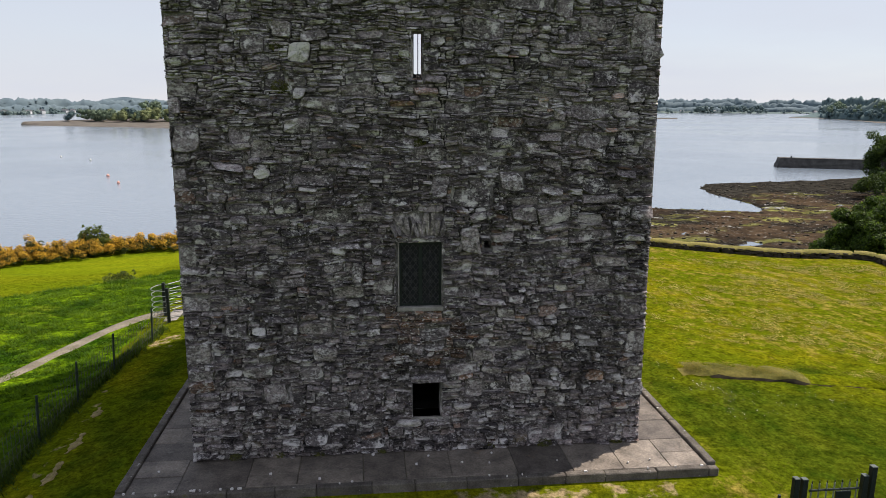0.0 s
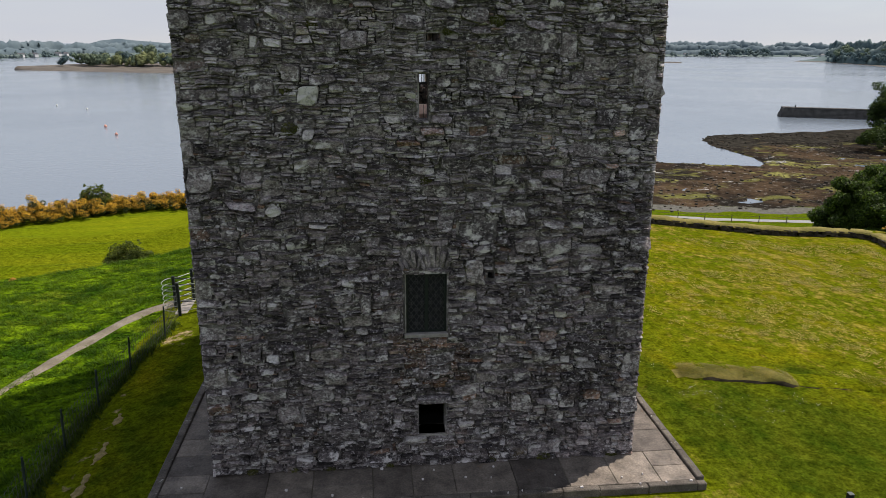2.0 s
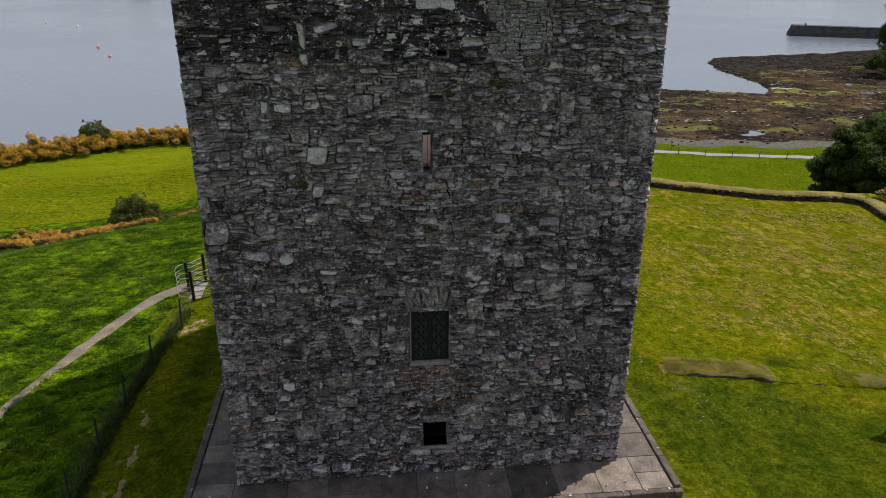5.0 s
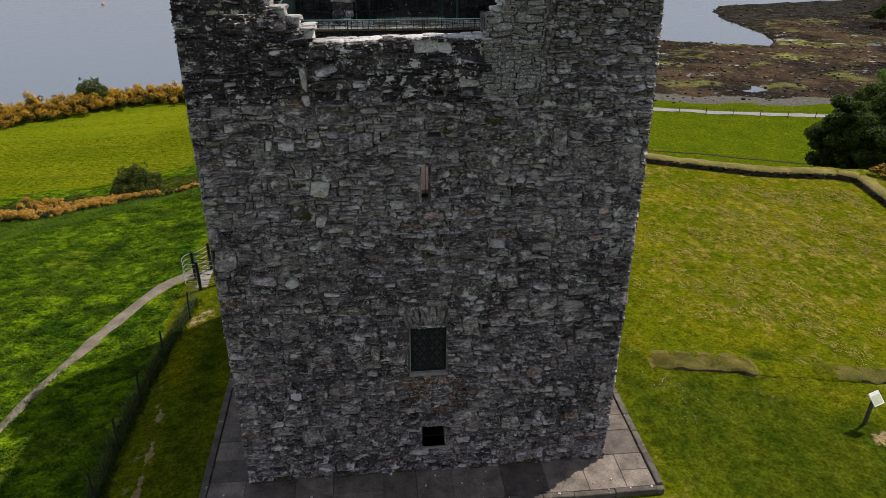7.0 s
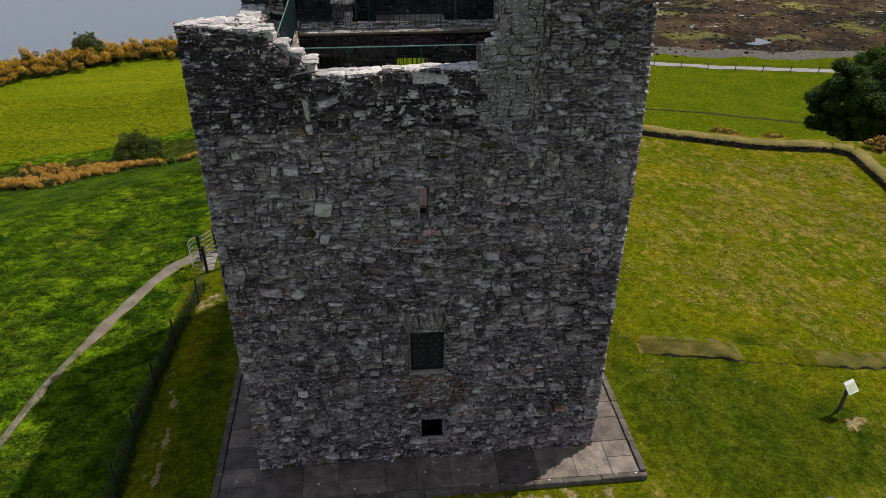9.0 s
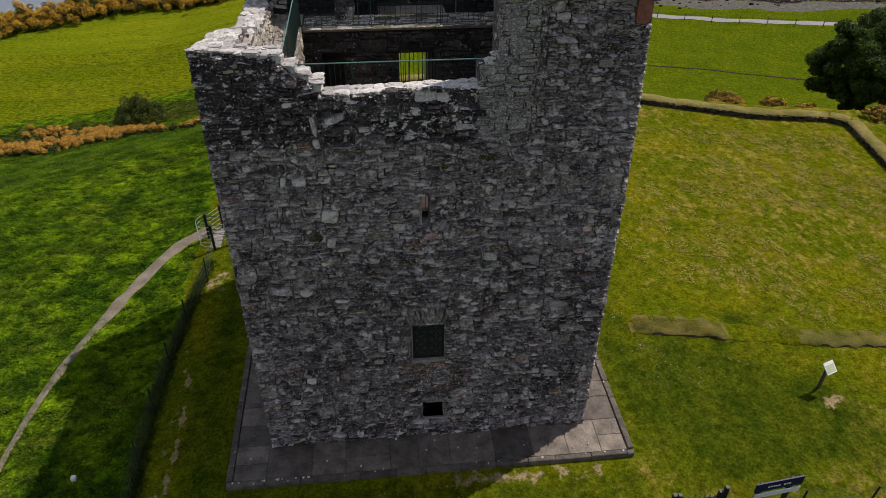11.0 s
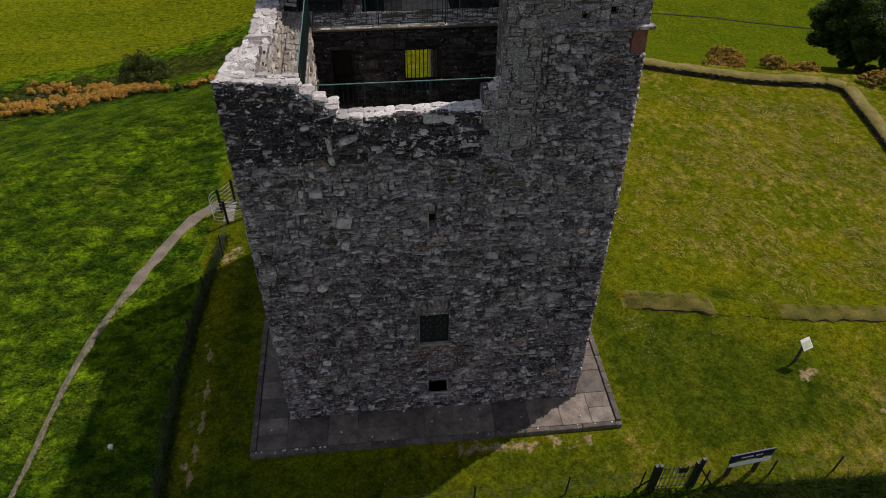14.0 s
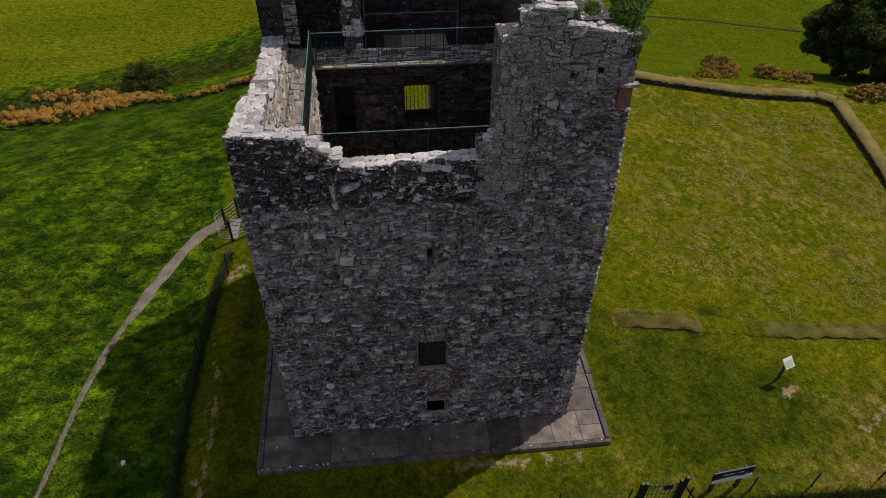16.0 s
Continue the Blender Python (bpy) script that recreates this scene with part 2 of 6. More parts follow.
bark = shade("bark", (0.05, 0.042, 0.034), (0.09, 0.078, 0.064), 0.15, 0.95, 0.3, 0.8, 0.04)
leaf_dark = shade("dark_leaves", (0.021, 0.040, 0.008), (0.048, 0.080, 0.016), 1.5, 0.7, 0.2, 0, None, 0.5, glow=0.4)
leaf_bush = shade("thorn_leaves", (0.044, 0.068, 0.013), (0.125, 0.155, 0.030), 0.5, 0.7, 0.25, 0, None, 0.6, glow=0.4)
leaf_tree = shade("broadleaf_leaves", (0.020, 0.042, 0.006), (0.082, 0.135, 0.018), 0.5, 0.6, 0.2, 0, None, 0.6, glow=0.4)
leaf_bright = shade("bright_leaves", (0.06, 0.13, 0.015), (0.11, 0.20, 0.03), 1.0, 0.65, 0.2, 0, None, 0.45, glow=0.4)
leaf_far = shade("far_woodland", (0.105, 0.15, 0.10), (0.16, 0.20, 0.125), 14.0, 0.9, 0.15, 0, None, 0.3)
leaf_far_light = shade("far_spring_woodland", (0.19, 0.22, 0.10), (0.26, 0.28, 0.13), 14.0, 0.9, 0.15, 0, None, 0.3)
# the next four hold distance haze in their blue-grey base colour
leaf_far_dark = shade("hazed_evergreens", (0.058, 0.098, 0.108), (0.092, 0.135, 0.132), 14.0, 0.9, 0.15, 0, None, 0.3)
leaf_haze_near = shade("hazed_shore_woodland", (0.085, 0.125, 0.125), (0.14, 0.18, 0.165), 50.0, 0.95, 0.12, 0, None, 0.12)
far_field = shade("hazed_pasture", (0.13, 0.165, 0.15), (0.19, 0.22, 0.17), 60.0, 0.95, 0.15, 0)
leaf_haze = shade("hazed_woodland", (0.088, 0.125, 0.150), (0.122, 0.162, 0.180), 60.0, 0.95, 0.08, 0, None, 0.12)
gorse_flower = shade("gorse_flowers", (0.34, 0.18, 0.016), (0.62, 0.36, 0.025), 2.0, 0.8, 0.2, 0, None, 0.45)
gorse_brown = shade("gorse_faded_flowers", (0.33, 0.17, 0.025), (0.50, 0.28, 0.045), 1.0, 0.85, 0.2, 0, None, 0.5)
gorse_green = shade("gorse_spines", (0.028, 0.042, 0.009), (0.058, 0.076, 0.017), 1.0, 0.85, 0.2, 0, None, 0.5)
tuft_green = shade("rough_grass_blades", (0.028, 0.074, 0.004), (0.110, 0.188, 0.009), 1.7, 0.8, 0.15, 0, None, 0.3, glow=0.4)
rank_green = shade("rank_grass_blades", (0.026, 0.052, 0.006), (0.065, 0.10, 0.013), 1.5, 0.8, 0.2, 0, None, 0.45, glow=0.4)
bare_earth = shade("bare_dry_earth", (0.16, 0.125, 0.048), (0.31, 0.235, 0.10), 0.12, 1.0, 0.4, 0.6, 0.04)
daisy_white = shade("daisy_petals", (0.7, 0.7, 0.65), (0.8, 0.8, 0.75), 0.3, 0.8, 0.1, 0)
straw = shade("dry_straw_grass", (0.19, 0.165, 0.030), (0.33, 0.265, 0.065), 1.0, 0.9, 0.2, 0, None, 0.4)
moss = shade("wall_moss", (0.05, 0.055, 0.015), (0.09, 0.085, 0.025), 0.1, 0.95, 0.3, 0.5, 0.02, 0.4)
shore_rock = shade("weedy_rock", (0.028, 0.024, 0.018), (0.075, 0.062, 0.042), 0.8, 0.9, 0.3, 0.4, 0.2, 0.5)
jetty_stone = shade("jetty_stone", (0.05, 0.047, 0.044), (0.10, 0.095, 0.088), 1.5, 0.9, 0.3, 0.4, 0.3)
buoy_red = shade("faded_orange_buoy", (0.7, 0.32, 0.24), (0.75, 0.40, 0.32), 0.3, 0.5, 0.1, 0)
render_white = shade("white_render", (0.48, 0.49, 0.49), (0.6, 0.6, 0.6), 2.0, 0.9, 0.05, 0)
slate_roof = shade("slate_roof", (0.10, 0.10, 0.11), (0.15, 0.15, 0.16), 1.0, 0.7, 0.2, 0)


def glass_surface():
    m = bpy.data.materials.new("dark_opaque_pane")
    m.use_nodes = True
    p = m.node_tree.nodes["Principled BSDF"]
    # opaque and near black, in place of clear glass over a dark room
    p.inputs["Base Color"].default_value = (0.022, 0.022, 0.024, 1)
    p.inputs["Roughness"].default_value, p.inputs["Transmission Weight"].default_value, p.inputs["IOR"].default_value = 0.4, 0.0, 1.12
    return m


def water_surface():
    m = bpy.data.materials.new("calm_sea")
    m.use_nodes = True
    t = m.node_tree
    p = t.nodes["Principled BSDF"]
    p.inputs["Base Color"].default_value = (0.165, 0.200, 0.240, 1)
    p.inputs["Roughness"].default_value, p.inputs["IOR"].default_value = 0.16, 1.33
    co = t.nodes.new("ShaderNodeTexCoord")
    n = t.nodes.new("ShaderNodeTexNoise")
    n.inputs["Scale"].default_value, n.inputs["Detail"].default_value = 0.8, 6.0
    b = t.nodes.new("ShaderNodeBump")
    b.inputs["Strength"].default_value, b.inputs["Distance"].default_value = 0.25, 0.25
    t.links.new(co.outputs["Object"], n.inputs["Vector"])
    t.links.new(n.outputs["Fac"], b.inputs["Height"])
    t.links.new(b.outputs[0], p.inputs["Normal"])
    w = t.nodes.new("ShaderNodeTexNoise")
    w.inputs["Scale"].default_value, w.inputs["Detail"].default_value = 0.012, 3.0
    t.links.new(co.outputs["Object"], w.inputs["Vector"])
    r = t.nodes.new("ShaderNodeMapRange")
    for i, v in enumerate((0.4, 0.65, 0.12, 0.24)):
        r.inputs[i + 1].default_value = v
    t.links.new(w.outputs["Fac"], r.inputs[0])
    t.links.new(r.outputs[0], p.inputs["Roughness"])
    return m


def ground_surface():
    """Grass, shore gravel and weedy flats on one sheet, blended by the layers stored on its points."""
    m = bpy.data.materials.new("ground_cover")
    m.use_nodes = True
    t = m.node_tree
    p = t.nodes["Principled BSDF"]
    co = t.nodes.new("ShaderNodeTexCoord").outputs["Object"]

    def noisy(scale, detail=5.0, rough=0.6, stretch=None):
        n = t.nodes.new("ShaderNodeTexNoise")
        n.inputs["Scale"].default_value, n.inputs["Detail"].default_value, n.inputs["Roughness"].default_value = 1 / scale, detail, rough
        if stretch:
            mp = t.nodes.new("ShaderNodeMapping")
            mp.inputs["Scale"].default_value = stretch
            t.links.new(co, mp.inputs[0])
            t.links.new(mp.outputs[0], n.inputs["Vector"])
        else:
            t.links.new(co, n.inputs["Vector"])
        return n.outputs["Fac"]

    def spread(fac, lo, hi, to0=0.0, to1=1.0):
        r = t.nodes.new("ShaderNodeMapRange")
        for i, v in enumerate((lo, hi, to0, to1)):
            r.inputs[i + 1].default_value = v
        t.links.new(fac, r.inputs[0])
        return r.outputs[0]

    def mixed(fac, c0, c1, blend="MIX"):
        x = t.nodes.new("ShaderNodeMix")
        x.data_type, x.blend_type = "RGBA", blend
        for sock, v in ((x.inputs[0], fac), (x.inputs[6], c0), (x.inputs[7], c1)):
            if isinstance(v, (int, float)):
                sock.default_value = v
            elif isinstance(v, tuple):
                sock.default_value = (*v, 1)
            else:
                t.links.new(v, sock)
        return x.outputs[2]

    def layer(name):
        n = t.nodes.new("ShaderNodeAttribute")
        n.attribute_name = name
        return n.outputs["Fac"]

    def sharpened(name, size, k=0.25):
        a = t.nodes.new("ShaderNodeMath")
        a.operation = "ADD"
        t.links.new(layer(name), a.inputs[0])
        t.links.new(spread(noisy(size), 0.3, 0.7, -k, k), a.inputs[1])
        return spread(a.outputs[0], 0.4, 0.6)

    lawn = mixed(spread(noisy(3.2, 5.0, 0.6), 0.38, 0.62), (0.062, 0.087, 0.003), (0.136, 0.128, 0.005))
    lawn = mixed(spread(noisy(1.0, 5.0, 0.65), 0.40, 0.62), lawn, (0.081, 0.101, 0.004))
    parched = t.nodes.new("ShaderNodeMath")
    parched.operation = "ADD"
    t.links.new(layer("dry"), parched.inputs[0])
    t.links.new(spread(noisy(0.55, 6.0, 0.72, (1, 0.75, 1)), 0.3, 0.7, -0.75, 0.55), parched.inputs[1])
    lawn = mixed(spread(parched.outputs[0], 0.35, 0.85, 0.0, 0.85), lawn, (0.225, 0.172, 0.036))
    soft = t.nodes.new("ShaderNodeMath")
    soft.operation = "ADD"
    t.links.new(layer("lush"), soft.inputs[0])
    t.links.new(spread(noisy(1.6, 6.0, 0.7), 0.3, 0.7, -0.4, 0.4), soft.inputs[1])
    lawn = mixed(spread(soft.outputs[0], 0.1, 0.7, 0.0, 0.95), lawn, mixed(spread(noisy(1.1, 5.0, 0.65), 0.35, 0.65), (0.022, 0.042, 0.003), (0.058, 0.074, 0.005)))
    lawn = mixed(sharpened("worn", 0.5, 0.4), lawn, (0.27, 0.205, 0.11))
    rough = mixed(spread(noisy(1.7, 4.0, 0.6), 0.35, 0.65), (0.030, 0.077, 0.004), (0.140, 0.228, 0.007))
    rough = mixed(spread(noisy(3.4, 5.0, 0.65, (1, 1.9, 1)), 0.52, 0.62, 0.0, 0.5), rough, (0.085, 0.088, 0.012))
    rough = mixed(spread(noisy(0.75, 4.0, 0.6, (1, 1.6, 1)), 0.50, 0.60, 0.0, 0.85), rough, (0.020, 0.048, 0.004))
    rough = mixed(sharpened("rank", 1.6, 0.4), rough, mixed(spread(noisy(0.9, 5.0, 0.7), 0.4, 0.6), (0.022, 0.036, 0.006), (0.060, 0.072, 0.012)))
    field = mixed(spread(noisy(14.0, 5.0, 0.6, (1, 2.5, 1)), 0.35, 0.65), (0.112, 0.149, 0.005), (0.160, 0.181, 0.007))
    field = mixed(spread(noisy(5.0, 6.0, 0.7, (0.4, 2.5, 1)), 0.56, 0.66, 0.0, 0.7), field, (0.055, 0.095, 0.010))
    field = mixed(spread(noisy(1.1, 5.0, 0.7, (0.7, 1.6, 1)), 0.60, 0.68, 0.0, 0.6), field, (0.040, 0.075, 0.008))
    cover = mixed(sharpened("rough", 2.0), lawn, rough)
    cover = mixed(sharpened("field", 4.0), cover, field)
    meadow = mixed(spread(noisy(3.0, 6.0, 0.7), 0.35, 0.65), (0.060, 0.094, 0.004), (0.094, 0.120, 0.005))
    meadow = mixed(spread(noisy(1.0, 5.0, 0.7, (0.7, 1.6, 1)), 0.60, 0.68, 0.0, 0.6), meadow, (0.036, 0.062, 0.006))
    cover = mixed(sharpened("meadow", 2.0), cover, meadow)
    cover = mixed(1.0, cover, mixed(spread(noisy(0.30, 5.0, 0.7), 0.35, 0.65), (0.62, 0.63, 0.62), (1.36, 1.35, 1.36)), "MULTIPLY")
    cover = mixed(1.0, cover, mixed(spread(noisy(0.09, 5.0, 0.75), 0.34, 0.66), (0.50, 0.51, 0.50), (1.50, 1.48, 1.50)), "MULTIPLY")
    stones = mixed(spread(noisy(0.5, 6.0, 0.8), 0.35, 0.65), (0.07, 0.07, 0.06), (0.17, 0.165, 0.145))
    cover = mixed(sharpened("gravel", 2.0), cover, stones)
    mud = mixed(spread(noisy(6.0, 6.0, 0.65), 0.35, 0.65), (0.030, 0.022, 0.016), (0.085, 0.058, 0.036))
    mud = mixed(spread(noisy(16.0, 5.0, 0.6), 0.46, 0.56), mud, (0.022, 0.019, 0.016))
    mud = mixed(spread(noisy(11.0, 6.0, 0.7, (1, 1.6, 1)), 0.55, 0.62, 0.0, 0.85), mud, (0.13, 0.13, 0.04))
    mud = mixed(spread(noisy(1.2, 6.0, 0.8), 0.58, 0.63, 0.0, 0.8), mud, (0.24, 0.23, 0.21))
    mud = mixed(spread(noisy(7.0, 6.0, 0.75, (1, 2.2, 1)), 0.63, 0.66, 0.0, 0.9), mud, (0.42, 0.42, 0.41))
    mud = mixed(1.0, mud, mixed(spread(noisy(0.8, 6.0, 0.8), 0.3, 0.7), (0.45, 0.45, 0.45), (1.5, 1.5, 1.5)), "MULTIPLY")
    mud = mixed(sharpened("weed", 2.5, 0.4), mud, mixed(spread(noisy(1.5, 6.0, 0.75), 0.4, 0.62), (0.014, 0.013, 0.011), (0.05, 0.046, 0.038)))
    mud = mixed(sharpened("algae", 2.0, 0.4), mud, mixed(spread(noisy(0.9, 5.0, 0.7), 0.4, 0.6), (0.10, 0.105, 0.03), (0.26, 0.25, 0.085)))
    cover = mixed(sharpened("mud", 3.0), cover, mud)
    t.links.new(cover, p.inputs["Base Color"])
    p.inputs["Roughness"].default_value, p.inputs["Specular IOR Level"].default_value = 1.0, 0.0
    b = t.nodes.new("ShaderNodeBump")
    b.inputs["Strength"].default_value, b.inputs["Distance"].default_value = 0.5, 0.07
    t.links.new(noisy(0.22, 5.0, 0.7), b.inputs["Height"])
    c = t.nodes.new("ShaderNodeBump")  # tussocks, only where the grass is long
    c.inputs["Distance"].default_value = 0.85
    t.links.new(spread(layer("rough"), 0.0, 1.0, 0.05, 1.0), c.inputs["Strength"])
    t.links.new(noisy(0.85, 4.0, 0.6, (1, 1.4, 1)), c.inputs["Height"])
    t.links.new(c.outputs[0], b.inputs["Normal"])
    t.links.new(b.outputs[0], p.inputs["Normal"])
    return m


glass, water, ground_cover = glass_surface(), water_surface(), ground_surface()


# ---- small helpers ----
def mesh_object(name, verts, faces, material, parent=None, label="", smooth=False):
    me = bpy.data.meshes.new(name)
    me.from_pydata([tuple(v) for v in verts], [], faces)
    for m in (material if isinstance(material, (list, tuple)) else [material]):
        me.materials.append(m)
    if smooth:
        me.polygons.foreach_set("use_smooth", [True] * len(me.polygons))
    ob = new(name, me)
    if parent is not None:
        ob.parent = parent
    if label:
        ob["label"] = label
    return ob


def part(name, bm, material, parent, label="", smooth=False):
    me = bpy.data.meshes.new(name)
    bm.to_mesh(me)
    bm.free()
    me.materials.append(material)
    if smooth:
        me.polygons.foreach_set("use_smooth", [True] * len(me.polygons))
    ob = new(name, me)
    if parent is not None:
        ob.parent = parent
    if label:
        ob["label"] = label
    return ob


def shared(name, me, parent, m, label=""):
    """One more object on a mesh that alike pieces share."""
    ob = new(name, me)
    ob.parent = parent
    ob.matrix_basis = m
    if label:
        ob["label"] = label
    return ob


def empty(name, place, label, category, group="", kind=""):
    ob = new(name)
    ob.location = place
    return tagged(ob, label, category, group, kind)


def box_into(bm, x0, x1, y0, y1, z0, z1):
    v = [bm.verts.new((x, y, z)) for x in (x0, x1) for y in (y0, y1) for z in (z0, z1)]
    for f in ((0, 1, 3, 2), (4, 6, 7, 5), (0, 4, 5, 1), (2, 3, 7, 6), (0, 2, 6, 4), (1, 5, 7, 3)):
        bm.faces.new([v[i] for i in f])


def rod_into(bm, p, q, r, n=6):
    p, q = Vector(p), Vector(q)
    turn = (q - p).to_track_quat("Z", "Y").to_matrix()
    rings = []
    for c in (p, q):
        rings.append([bm.verts.new(c + turn @ Vector((r * math.cos(6.2832 * i / n), r * math.sin(6.2832 * i / n), 0))) for i in range(n)])
    for i in range(n):
        bm.faces.new((rings[0][i], rings[0][(i + 1) % n], rings[1][(i + 1) % n], rings[1][i]))
    bm.faces.new(rings[0][::-1])
    bm.faces.new(rings[1])


def bar(name, p, q, r, material, parent, label="", n=6):
    bm = bmesh.new()
    rod_into(bm, p, q, r, n)
    return part(name, bm, material, parent, label)


def block(name, x0, x1, y0, y1, z0, z1, material, parent, label="", bevel=0.0):
    bm = bmesh.new()
    box_into(bm, x0, x1, y0, y1, z0, z1)
    if bevel:
        bmesh.ops.bevel(bm, geom=bm.edges[:], offset=bevel, segments=1, affect="EDGES")
    return part(name, bm, material, parent, label)


def rock(c, size, rng, turn=0.0):
    """A rough flattened stone: verts and faces."""
    n, verts, faces = 7, [], []
    w, d, h = (s / 2 for s in size)
    for zk, sk in ((-1, 0.92), (-0.3, 1.0), (0.6, 0.99), (1, 0.84)):
        for i in range(n):
            a = 6.2832 * i / n + turn
            k = sk * rng.uniform(0.78, 1.12)
            sq = 1 / max(abs(math.cos(a - turn)), abs(math.sin(a - turn))) ** 0.9
            x, y = math.cos(a - turn) * k * sq * w, math.sin(a - turn) * k * sq * d
            verts.append((c[0] + x * math.cos(turn) - y * math.sin(turn), c[1] + x * math.sin(turn) + y * math.cos(turn), c[2] + zk * h * rng.uniform(0.85, 1.15)))
    for r in range(3):
        for i in range(n):
            j = (i + 1) % n
            faces.append((r * n + i, r * n + j, r * n + n + j, r * n + n + i))
    faces.append(tuple(range(3 * n, 4 * n)))
    return verts, faces


def gather(pieces):
    """Joins (verts, faces) pieces into one."""
    verts, faces = [], []
    for v, f in pieces:
        k = len(verts)
        verts.extend(v)
        faces.extend(tuple(i + k for i in q) for q in f)
    return verts, faces


# ---- rubble masonry ----
def pack(width, height, blocked, rng, du=0.045, dv=0.024, big=330, medium=2600, small=4200, scale=1.0):
    """Lays stones of all sizes into a wall of that width and height, the largest first and thin slates into what is left: rows of (u, v, w, h)."""
    nu, nv = int(width / du), int(height / dv)
    uu, vv = np.meshgrid((np.arange(nu) + 0.5) * du, (np.arange(nv) + 0.5) * dv)
    taken = blocked(uu, vv)
    stones = []

    def lay(tries, ws, hs, share):
        for _ in range(tries):
            w, h = max(2, round(rng.uniform(*ws) * scale / du)), max(1, round(rng.uniform(*hs) * scale / dv))
            if w >= nu or h >= nv:
                continue
            i, j = rng.randrange(nu - w), rng.randrange(nv - h)
            thin = 0.5 + 0.5 * math.sin(1.1 * i * du + 0.7) * math.sin(1.9 * j * dv + 0.4)  # some courses are mostly thin slates
            if thin > share + rng.uniform(-0.15, 0.3):
                continue
            if not taken[j:j + h, i:i + w].any():
                taken[j:j + h, i:i + w] = True
                stones.append((i * du, j * dv, w * du, h * dv))

    area = width * height / 130
    lay(int(big * area), (0.38, 0.82), (0.19, 0.36), 0.55)
    lay(int(medium * area), (0.24, 0.60), (0.10, 0.20), 0.70)
    lay(int(small * area), (0.15, 0.40), (0.055, 0.12), 0.80)
    for j in range(nv):
        i = 0
        while i < nu:
            if taken[j, i]:
                i += 1
                continue
            w, h = 1, rng.choice((1, 2, 2, 2, 3, 3))
            most = rng.randrange(3, 10)
            while i + w < nu and w < most and not taken[j, i + w]:
                w += 1
            while h > 1 and (j + h > nv or taken[j:j + h, i:i + w].any()):
                h -= 1
            taken[j:j + h, i:i + w] = True
            stones.append((i * du, j * dv, w * du, h * dv))
            i += w
    return stones


def stone_shape(u, v, w, h, rng, proud, place, gap=0.0):
    """One stone of a wall face, split and angular. place(u, v, d): the world's point at u, v on the face and d in front of it."""
    cu, cv = u + w / 2, v + h / 2
    a, b = max(0.014, w / 2 - gap - 0.003), max(0.009, h / 2 - gap - 0.002)
    flat = b / a < 0.35
    tilt = rng.gauss(0, 0.07 if flat else 0.13)
    d = proud * (0.08 + 1.4 * rng.random() ** 1.1)
    lean = rng.uniform(-0.9, 0.6) * min(0.06, 0.45 * h)
    jag = 0.30 if flat else 0.24
    corners = [(sx * (1 + rng.uniform(-jag, 0.10)), sy * (1 + rng.uniform(-1.2 * jag, 0.2))) for sx, sy in ((-1, -1), (1, -1), (1, 1), (-1, 1))]
    ring = []
    for k in range(4):
        (x0, y0), (x1, y1) = corners[k], corners[(k + 1) % 4]
        cut = rng.uniform(0.05, 0.24)
        stops = (cut, 1 - rng.uniform(0.05, 0.24)) if flat else (cut, rng.uniform(0.4, 0.6), 1 - rng.uniform(0.05, 0.24))
        for t in stops:
            out = 1 + (rng.uniform(-0.07, 0.13) if 0.3 < t < 0.7 else rng.uniform(-0.03, 0.07))
            ring.append(((x0 + (x1 - x0) * t) * out * a, (y0 + (y1 - y0) * t) * out * b))
    n = len(ring)
    ring = [(x - y * tilt, y + x * tilt * min(1, 3 * b / a)) for x, y in ring]
    verts, faces = [], []
    inset = min(0.014, 0.30 * min(a, b))
    fx, fy = 1 - inset / a, 1 - inset / b
    for scale_u, scale_v, depth, rough in ((1, 1, -0.05, 0), (1, 1, d * 0.45, 0.5), (fx, fy, d, 0.5)):
        for x, y in ring:
            verts.append(place(cu + x * scale_u, cv + y * scale_v, depth + (lean * y / b + d * rough * rng.uniform(-0.5, 0.5) if depth > 0 else 0)))
    verts.append(place(cu + rng.uniform(-0.25, 0.25) * a, cv + rng.uniform(-0.25, 0.25) * b, d * rng.uniform(0.85, 1.3)))
    for r in range(2):
        for i in range(n):
            j = (i + 1) % n
            faces.append((r * n + i, r * n + j, r * n + n + j, r * n + n + i))
    for i in range(n):
        faces.append((2 * n + i, 2 * n + (i + 1) % n, 3 * n))
    return verts, faces


# ---- ground, water, far shores ----
def ramp(v, a, b):
    """0 below a, 1 above b, smooth between."""
    k = np.clip((v - a) / (b - a), 0, 1)
    return k * k * (3 - 2 * k)


def waves(x, y, size, seed):
    """A cheap smooth field of bumps of about that size, from -1 to 1."""
    a = seed * 1.7
    u, v = x * 6.283 / size, y * 6.283 / size
    return (np.sin(u * 0.61 + v * 0.37 + a) + np.sin(u * -0.43 + v * 0.71 + 2.1 * a) + np.sin(u * 0.93 - v * 0.29 + 3.3 * a)
            + np.sin(u * 0.17 + v * 1.13 + 4.7 * a)) / 4


LANE_X, LANE_Y = (-2, 20, 34, 45, 56, 75, 110), (77, 74.2, 72.2, 70.6, 68.7, 67, 67)


